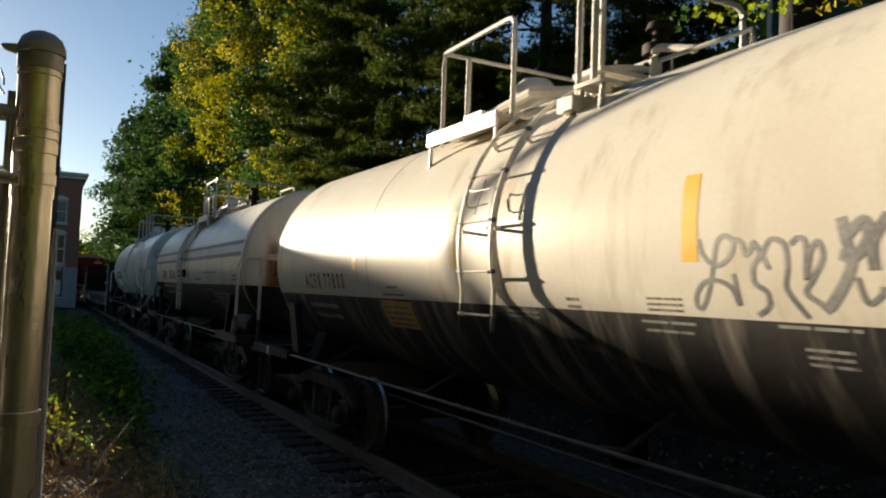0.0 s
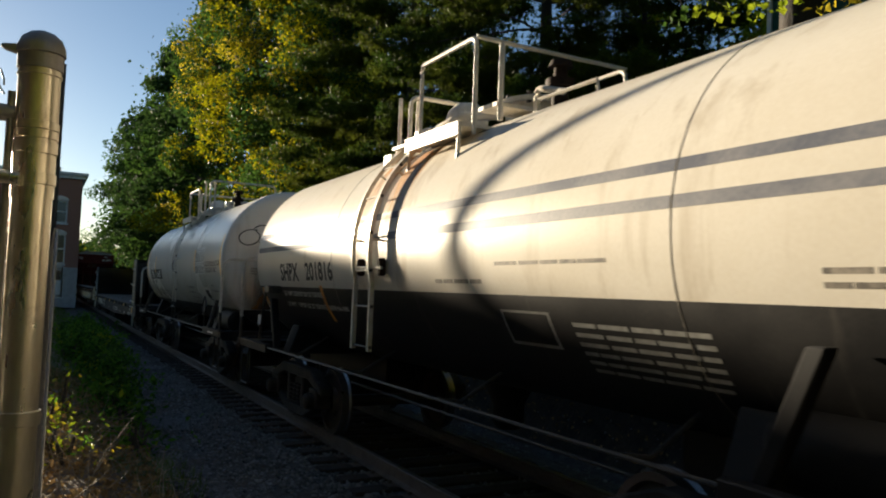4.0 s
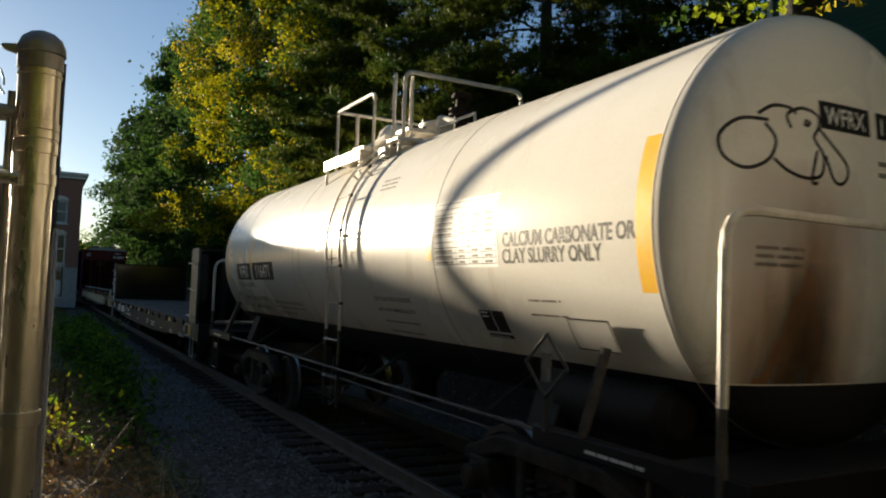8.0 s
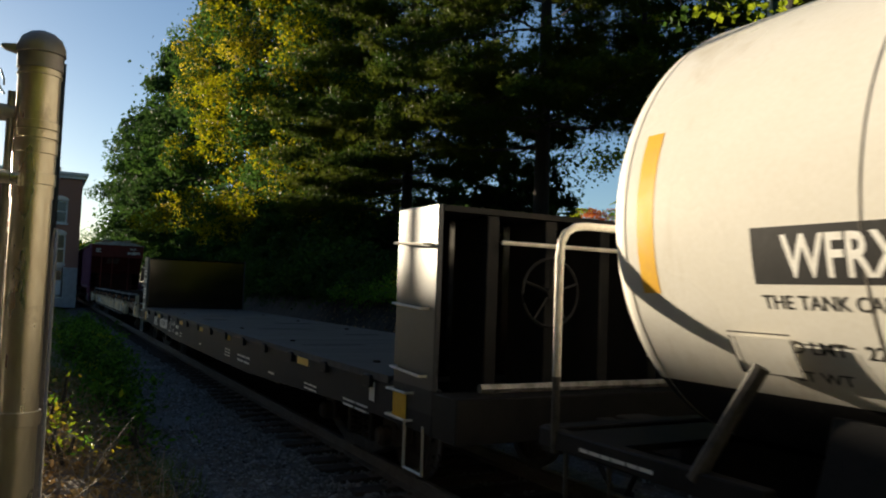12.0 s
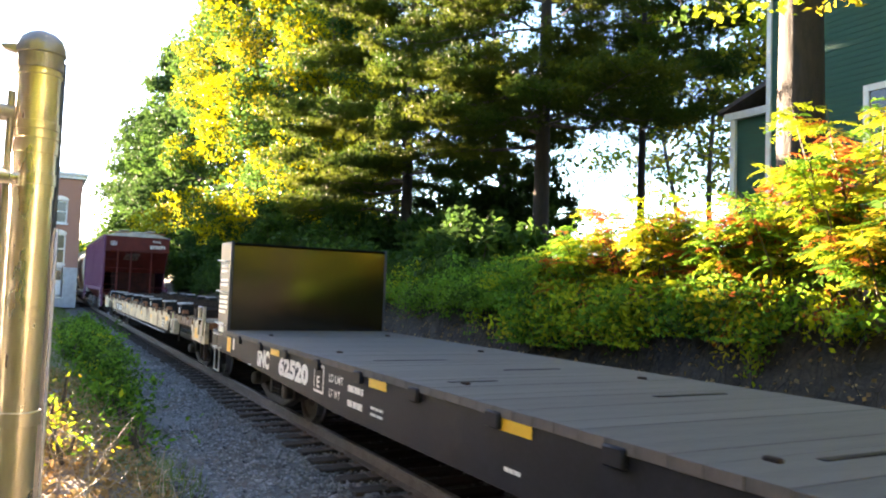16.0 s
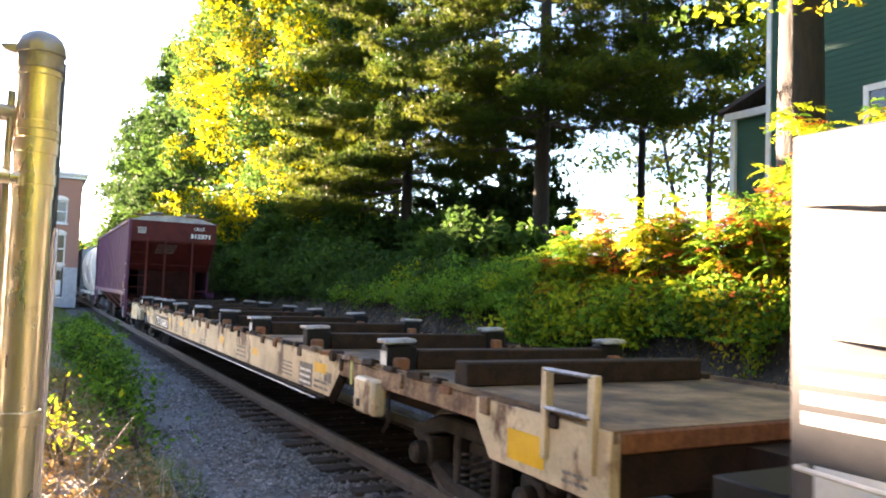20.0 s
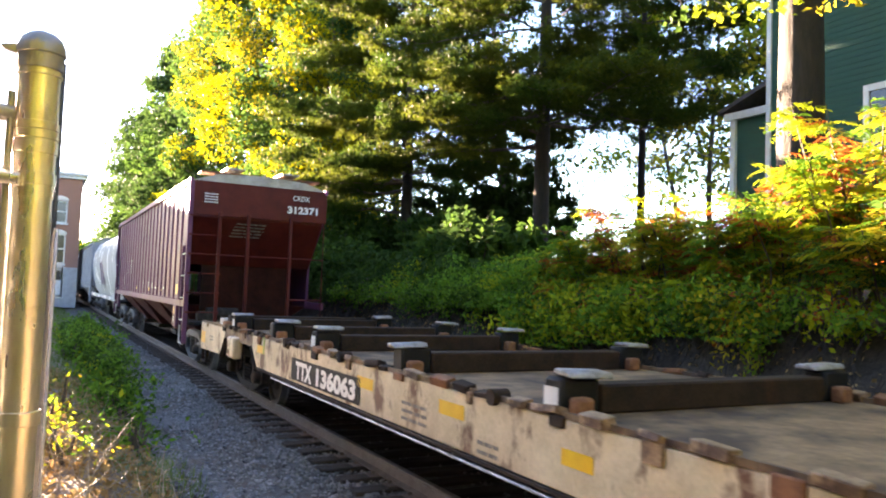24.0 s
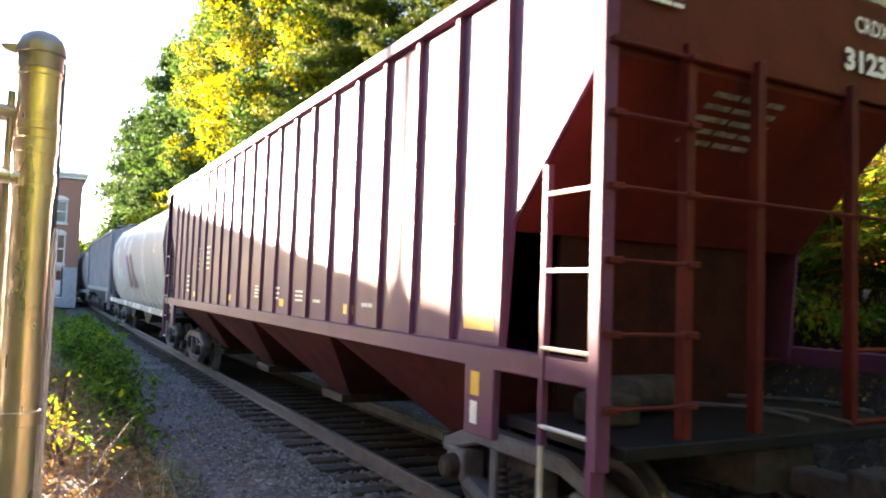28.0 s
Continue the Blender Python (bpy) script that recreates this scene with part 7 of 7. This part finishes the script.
# dead stems and roots hanging on the cut bank
rng = np.random.default_rng(31)
chains = []
for i in range(1100):
    x, y = rng.uniform(-21, 1), rng.uniform(7.15, 8.0)
    chains.append((curve_limb((x, y - 0.05, gz_at(x, y) + rng.uniform(0.0, 0.5)), (rng.normal(0, 0.5), -0.35, -1), rng.uniform(0.3, 0.9), rng, 4, -0.05, 0.25), rng.uniform(0.003, 0.009), 0.002))
tagged(new("hanging_roots", limbs_mesh("hanging_roots", chains, DARK_BARK, 4)), "thin brown roots and dead stems on the bank", "roots", kind="stuff")
n = 2600
lx, ly = rng.uniform(-22, 1, n), rng.uniform(6.7, 8.0, n)
lc = np.stack([lx, ly, ground_z(lx, ly) + rng.uniform(0.01, 0.06, n)], 1)
v, f = leaf_cloud(lc, 0.06, rng, 1.0)
tagged(new("bank_litter", quads_mesh("bank_litter", v, f, LITTER)), "scattered dry leaves on the bank", "leaf litter", kind="stuff")
# big tree beside the house
broadleaf("house_tree", "thick-trunked tree with overhanging branches beside the house", (-8.85, 12.0, 1.9), 17, 6.0, 0.52, 13000, 0.13, [(LEAF_LIME, 3), (LEAF_GREEN, 1.5), (LEAF_YELLOW, 0.6)], 77, 22, 0.5, 0.2, trunk_r=0.46, bark=DARK_BARK, wob=0.004,
          boughs=((-0.4, -3.3, 5.0), (0.9, -3.6, 4.7), (1.9, -3.5, 4.6), (2.8, -3.4, 4.5), (3.6, -3.4, 4.3), (0.4, -2.4, 5.8)))
# sumac and brambles on the bank
FALL = [(LEAF_YELLOW, 1.8), (LEAF_LIME, 4.4), (LEAF_RED, 0.9), (LEAF_BRAMBLE, 2.4)]
BANK = [(LEAF_BRAMBLE, 3), (LEAF_LIME, 0.6), (LEAF_GREEN, 1.6)]
TURNING = [(LEAF_BRAMBLE, 3), (LEAF_LIME, 2), (LEAF_GREEN, 1), (LEAF_YELLOW, 0.3), (LEAF_RED, 0.12)]
for i, (x, y, sx, sy, h, n, crest) in enumerate(((-14.8, 8.35, 1.5, 0.9, 0.6, 3800, None), (-13.0, 8.1, 1.4, 0.8, 0.75, 4200, None), (-11.4, 8.1, 1.3, 0.8, 0.85, 4200, None),
        (-9.9, 8.15, 1.1, 0.7, 1.05, 4600, FALL), (-8.6, 8.2, 1.0, 0.7, 1.3, 4600, FALL), (-7.5, 8.2, 1.0, 0.7, 1.0, 4200, FALL),
        (-6.2, 8.3, 0.9, 0.7, 1.35, 5200, FALL), (-5.1, 8.3, 1.0, 0.8, 2.0, 5600, FALL), (-3.8, 8.4, 1.1, 0.9, 2.4, 5200, FALL),
        (-2.4, 8.5, 1.2, 1.0, 2.6, 3600, FALL), (-10.4, 7.5, 1.0, 0.4, 0.7, 2400, None),
        (-8.7, 7.6, 1.0, 0.35, 0.6, 2600, None), (-6.6, 7.75, 0.7, 0.3, 0.5, 1500, None),
        (-11.5, 10.20, 2.2, 1.2, 0.9, 3600, None), (-16.8, 8.95, 1.6, 1.2, 1.0, 3400, None), (-7.2, 10.20, 2.2, 1.0, 1.2, 3600, FALL),
        # these five stand unseen, added to reflect gold in the bulkhead sheet
        (-0.6, 8.8, 1.3, 1.0, 2.8, 3000, FALL), (1.2, 9.2, 1.4, 1.0, 3.2, 3000, FALL), (3.2, 9.6, 1.5, 1.1, 3.0, 3000, FALL), (5.4, 9.8, 1.6, 1.2, 3.2, 3000, FALL), (8.0, 10.0, 1.8, 1.3, 3.4, 3000, FALL))):
    if crest:
        sumac("sumac_bush", "autumn sumac bush on the bank with yellow, lime and red sprays", (x, y, gz_at(x, y)), (sx * 1.1, sy, h * 1.22), 34 if x < -1.5 else 9, BANK, crest, 200 + i, 24)
    else:
        shrub("bramble_bush", "green trailing bramble bush on the bank", (x, y, gz_at(x, y)), (sx, sy, h), int(n * 2.2), 0.052, BANK if x < -10.6 else TURNING, 200 + i, 26, "shrub", clump=0.22)
for i, (x0, x1, drop, k) in enumerate(((-20.5, -17.5, 0.6, 36), (-17.6, -15.2, 0.7, 36), (-15.3, -13.2, 0.8, 38), (-13.3, -11.4, 1.0, 42), (-11.5, -9.9, 1.2, 42), (-10.0, -8.5, 1.35, 42), (-8.6, -7.2, 1.45, 42), (-7.3, -6.0, 1.3, 36), (-6.1, -4.8, 0.45, 20), (-4.9, -3.4, 0.4, 16), (-3.5, -1.6, 0.4, 14))):
    vine(x0, x1, 520 + i, drop, k, BANK if x0 < -10.5 else TURNING)
# unseen trees beside the camera and down the line, added to block light
for i, (x, y, mats) in enumerate(((-26, -17, GREEN), (-17, -16, GREEN), (-8, -15, GREEN), (1, -14, MAPLE), (10, -13, MAPLE), (-38, -20, GREEN), (-12, -23, GREEN), (16, -6.5, MAPLE), (23, -4.8, MAPLE), (7, 15, MAPLE), (16, 13, MAPLE), (25, 12, MAPLE), (36, 12, MAPLE), (34, -4, MAPLE), (50, -4, MAPLE), (52, 13, MAPLE), (70, -3, MAPLE), (72, 12, MAPLE), (126, -1, MAPLE), (126, 8, MAPLE), (-88, -5, GREEN), (-99, -5, GREEN), (-111, -6, GREEN), (-124, -6, GREEN))):
    broadleaf("unseen_tree", "unseen leafy green tree added on the camera's side of the line" if y < 0 else "unseen leafy yellow-green tree added above the bank", (x, y, gz_at(x, y)), 16 if y < -10 or x > 45 else 12, 5.8, 0.06, 5000, 0.42, mats, 400 + i, 18, 1.3, 0.3, core=2500)
# unseen low trees, added to screen the ballast from sky light
for i, (x, y, h) in enumerate(((-8, -6.0, 4.2), (-12.5, -6.2, 4.6), (-17.5, -6.5, 5.0))):
    broadleaf("unseen_tree", "unseen low bushy green tree added beside the fence line", (x, y, gz_at(x, y)), h, 2.9, 0.04, 3400, 0.26, DARKS, 500 + i, 16, 0.9, 0.2, core=1500)
# unseen as well: maples for gold reflections on the post, dark pair against skylight
for i, (x, y, h, r) in enumerate(((6.5, -2.0, 14, 5.0), (13.5, -1.5, 15, 5.0), (9.0, 12.5, 16, 5.5), (2.0, 14.0, 15, 4.5))):
    broadleaf("unseen_tree", "unseen tall yellow-green maple added beside the line" if y < 0 else "unseen tall dark leafy tree added beside the line", (x, y, gz_at(x, y)), h, r, 0.10 if y < 0 else 0.30, 6000, 0.36, MAPLE if y < 0 else DARKS, 480 + i, 20, 1.2, 0.25, core=3000)
# low yellow-green trees where the line runs out of sight
for i, (x, y, h) in enumerate(((-150, 10, 9), (-165, 9, 10), (-175, -9, 9), (-185, 0.5, 9), (-140, 15, 10))):
    broadleaf("far_tree", "low yellow-green tree at the far end of the line", (x, y, 0), h, 5, 0.08, 2200, 0.6, MAPLE, 450 + i, 14, 1.4, 0.3, core=600)

# weeds on the near side of the track
for i, (x, y, sx, sy, h, n) in enumerate(((-10.4, 1.22, 0.4, 0.07, 0.2, 90), (-12.2, 1.25, 0.45, 0.12, 0.34, 330), (-14.0, 1.25, 0.5, 0.16, 0.44, 560), (-16.6, 1.3, 0.7, 0.26, 0.5, 1000), (-19.0, 1.35, 0.8, 0.34, 0.6, 1400), (-21.4, 1.4, 1.2, 0.45, 0.72, 1900), (-24.5, 1.5, 1.3, 0.5, 0.75, 1800),
                                         (-28, 1.65, 1.6, 0.45, 0.66, 1600), (-32.5, 1.75, 2.0, 0.45, 0.6, 1500), (-20.5, 0.75, 0.7, 0.2, 0.34, 500), (-25, 0.9, 1.6, 0.35, 0.4, 800), (-37, 1.8, 2.2, 0.4, 0.55, 1200))):
    shrub("weed_clump", "low green leafy weeds beside the gravel", (x, y, gz_at(x, y) - 0.03), (sx, sy, h), int(n * 1.5), 0.066, [(LEAF_BRAMBLE, 3), (LEAF_GREEN, 2.4), (LEAF_LIME, 0.2)], 300 + i, 16, "weed", clump=0.17)
for i, (x, y, sx, sy, n) in enumerate(((-9.4, 0.20, 0.30, 0.07, 110), (-8.5, 0.15, 0.28, 0.06, 90), (-7.9, 0.30, 0.12, 0.05, 16), (-10.6, 0.34, 0.25, 0.07, 50))):
    shrub("yellow_weed_clump", "lime and yellow creeping weed by the fence", (x, y, gz_at(x, y) - 0.02), (sx, sy, 0.12), int(n * 1.6), 0.04, [(LEAF_LIME, 3), (LEAF_BRAMBLE, 1), (LEAF_YELLOW, 1)], 320 + i, 8, "weed", clump=0.1)
rng = np.random.default_rng(9)
n = 26000
gxs = -6 - 60 * rng.random(n) ** 1.3
gys = rng.uniform(-2.5, 1.75, n)
keep = np.array([noise.noise(Vector((a * 0.5, b * 1.1, 8))) for a, b in zip(gxs, gys)]) + np.clip((-gxs - 10) / 30, -0.2, 0.35) > 0.0
gxs, gys = gxs[keep], gys[keep]
c = np.stack([gxs, gys, ground_z(gxs, gys)], 1)
k = len(c)
d = rng.normal(0, 0.35, (k, 3)) + (0, 0, 1)
hgt = rng.uniform(0.06, 0.2, k)[:, None]
w = rng.normal(0, 1, (k, 3)) * (1, 1, 0)
w /= np.linalg.norm(w, axis=1, keepdims=True)
v = np.stack([c - w * 0.007, c + w * 0.007, c + d * hgt], 1).reshape(-1, 3)
tagged(new("grass", quads_mesh("grass", v, np.arange(k * 3).reshape(k, 3), GRASS)), "rough green grass beside the fence line", "grass", kind="stuff")
# fallen leaves and dry twigs by the fence
n = 7000
lx, ly = -5 - 11 * rng.random(n) ** 1.3, rng.uniform(-0.6, 1.35, n)
lc = np.stack([lx, ly, ground_z(lx, ly) + rng.uniform(0.01, 0.09, n)], 1)
v, f = leaf_cloud(lc, 0.06, rng, 1.5)
tagged(new("leaf_litter", quads_mesh("leaf_litter", v, f, LITTER)), "dry brown fallen leaves on the bank", "leaf litter", kind="stuff")
tw = []
for i in range(190):
    x, y = -5.6 - 5.5 * rng.random() ** 1.3, rng.uniform(0.0, 1.3)
    tw.append((curve_limb((x, y, gz_at(x, y)), (rng.normal(), rng.normal(), rng.uniform(0.2, 1.0)), rng.uniform(0.25, 0.8), rng, 5, -0.08, 0.2), 0.006, 0.002))
tagged(new("dry_twigs", limbs_mesh("dry_twigs", tw, TWIG, 5)), "thin dry curved twigs and stalks", "twigs", kind="stuff")
# ---- brick building at the end of the line ----
bx = -62.0
bld = thing("brick_building", "three-storey red brick building with white arched windows", "building", (bx, 0, 0))


def wall_with_openings(name, x0, x1, y0, y1, z0, z1, holes, material, parent):
    """A wall across x0..x1 thick, pierced by (ya, yb, za, zb) openings."""
    yc = sorted({y0, y1, *[h[0] for h in holes], *[h[1] for h in holes]})
    zc = sorted({z0, z1, *[h[2] for h in holes], *[h[3] for h in holes]})
    bm = B()
    for a, b in zip(yc, yc[1:]):
        for c, d in zip(zc, zc[1:]):
            if not any(h[0] <= (a + b) / 2 <= h[1] and h[2] <= (c + d) / 2 <= h[3] for h in holes):
                box(bm, x0, x1, a, b, c, d)
    bmesh.ops.remove_doubles(bm, verts=bm.verts, dist=0.0005)
    bm.verts.index_update()
    seen = {}
    for f in bm.faces:
        seen.setdefault(tuple(sorted(v.index for v in f.verts)), []).append(f)
    bmesh.ops.delete(bm, geom=[f for g in seen.values() if len(g) > 1 for f in g], context="FACES")
    return part(name, bm, material, parent)


holes = []
for col in range(5):
    y = 0.55 - col * 2.9
    holes += [(y, y + 1.05, 6.0, 7.7), (y, y + 1.05, 3.0, 5.2)]
holes.append((0.7, 1.55, 0.6, 2.7))
wall_with_openings("wall_front", -0.35, 0.0, -12.5, 2.5, -0.2, 9.57, holes, BRICK, bld)
part("wall_side", boxes((-14, -0.35, 2.15, 2.5, -0.2, 9.57)), BRICK, bld)
part("wall_side", boxes((-14, -0.35, -12.5, -12.15, -0.2, 9.57)), BRICK, bld)
part("wall_rear", boxes((-14.35, -14, -12.5, 2.5, -0.2, 9.57)), BRICK, bld)
part("roof", boxes((-14.3, -0.1, -12.4, 2.4, 9.47, 9.62)), ROOF_DARK, bld)
part("cornice", boxes((-14.7, 0.35, -12.8, 2.85, 9.57, 9.79), (-14.5, 0.2, -12.7, 2.7, 9.32, 9.57)), WINDOW_FRAME, bld, "pale projecting cornice", 0.03)
part("base_course", boxes((0.0, 0.06, -12.5, 0.7, -0.2, 2.75), (0.0, 0.06, 1.55, 2.5, -0.2, 2.75), (0.0, 0.06, 0.7, 1.55, -0.2, 0.6)), surface("pale_painted_masonry", (0.42, 0.42, 0.42), (0.34, 0.34, 0.34), 3, 0.8, bump=0.2), bld, "pale painted ground storey")
for ya, yb, za, zb in holes:
    if za > 0:
        w = part("window", boxes((-0.2, -0.12, ya, ya + 0.1, za, zb), (-0.2, -0.12, yb - 0.1, yb, za, zb), (-0.2, -0.12, ya + 0.1, yb - 0.1, za, za + 0.1), (-0.2, -0.12, ya + 0.1, yb - 0.1, zb - 0.1, zb), (-0.19, -0.11, ya + 0.1, yb - 0.1, (za + zb) / 2 - 0.04, (za + zb) / 2 + 0.04)), WINDOW_FRAME, bld, "white sash window")
        part("pane", boxes((-0.17, -0.15, ya + 0.1, yb - 0.1, za + 0.1, zb - 0.1)), GLASS, w)
        part("sill", boxes((-0.1, 0.1, ya - 0.08, yb + 0.08, za - 0.12, za)), WINDOW_FRAME, w)
        bm = B()
        prism(bm, [(ya - 0.06, zb)] + [((ya + yb) / 2 + ((yb - ya) / 2 + 0.06) * math.cos(t), zb + 0.32 * math.sin(t)) for t in np.linspace(math.pi, 0, 9)] + [(yb + 0.06, zb)], "x", -0.02, 0.03)
        part("arch", bm, WINDOW_FRAME, w)
door = part("door", boxes((-0.2, -0.12, 0.7, 1.55, 0.6, 2.7)), WINDOW_FRAME, bld, "white door with a dark glazed top")
part("door_pane", boxes((-0.13, -0.11, 0.82, 1.43, 1.8, 2.5)), GLASS, door)
for y in (0.6, 0.95):
    part("vent_pipe", pipe([(-0.6, y, 9.62), (-0.6, y, 10.4 if y < 0.8 else 10.2)], 0.06), GALV_CAP, bld)

# plain brick wall behind the camera, unseen, added to hold back sky light
single_wall = boxes((-2.0, 14.0, -5.9, -5.5, 0.0, 8.5))
tagged(new("sky_blocking_wall", finish(single_wall, "sky_blocking_wall", BRICK)), "plain unseen brick wall added to block sky light", "wall", kind="structure")

# ---- green clapboard house above the bank ----
house = thing("green_house", "dark green clapboard house with white corner boards", "house", (0, 16.0, 0))
part("wall", boxes((-12.75, 6.0, 0.0, 7.0, 1.6, 12.5)), GREEN_WALL, house, "dark green clapboard wall")
part("corner_board", boxes((-12.77, -12.64, -0.05, 0.14, 1.6, 12.4)), WINDOW_FRAME, house, "white corner board")
part("wing", boxes((-14.25, -12.9, 0.6, 6.0, 1.6, 7.0)), GREEN_WALL, house, "low green side wing")
part("corner_board", boxes((-14.36, -14.2, 0.5, 0.66, 1.6, 6.9)), WINDOW_FRAME, house, "white corner board")
part("fascia", boxes((-14.5, -12.9, 0.42, 0.56, 6.9, 7.1)), WINDOW_FRAME, house, "white fascia board")
bm = B()
prism(bm, [(-14.6, 7.08), (-12.7, 7.7), (-12.7, 7.85), (-14.6, 7.18)], "y", 0.3, 6.2)
part("wing_roof", bm, ROOF_DARK, house, "dark shingled lean-to roof")
bm = B()
prism(bm, [(-13.2, 12.4), (-5.4, 16.8), (6.4, 12.4), (6.4, 12.2), (-13.2, 12.2)], "y", -0.5, 7.5)
part("roof", bm, ROOF_DARK, house, "dark shingled gable roof")
clap = finish(boxes((-12.62, 6.0, -0.022, 0.0, 0.0, 0.13)), "clapboard", GREEN_WALL)
for k in range(76):
    p = part("clapboard", clap, None, house)
    p.location = (0, 0, 1.7 + k * 0.14)
w = part("window", boxes((-10.2, -8.85, -0.08, 0.0, 5.3, 5.42), (-10.2, -8.85, -0.08, 0.0, 6.7, 6.85), (-10.2, -10.07, -0.08, 0.0, 5.42, 6.7), (-8.98, -8.85, -0.08, 0.0, 5.42, 6.7)), WINDOW_FRAME, house, "white framed window")
part("pane", boxes((-10.07, -8.98, -0.04, -0.02, 5.42, 6.7)), GLASS, w)


# ---- the train rolls ----
def motions():
    for car in CARS:
        x0 = car.location.x
        walk(car, [(t, pose(x0 + d, TRACK_Y, 0)) for t, d in zip(HALF, ROLLED)])
    steps = [i * 0.16 for i in range(176)]
    for w in WHEELSETS:
        x, y, z = w.location
        walk(w, [(t, pose(x, y, z) @ Matrix.Rotation(rolled(t) / WHEEL_R, 4, "Y")) for t in steps])


motions()
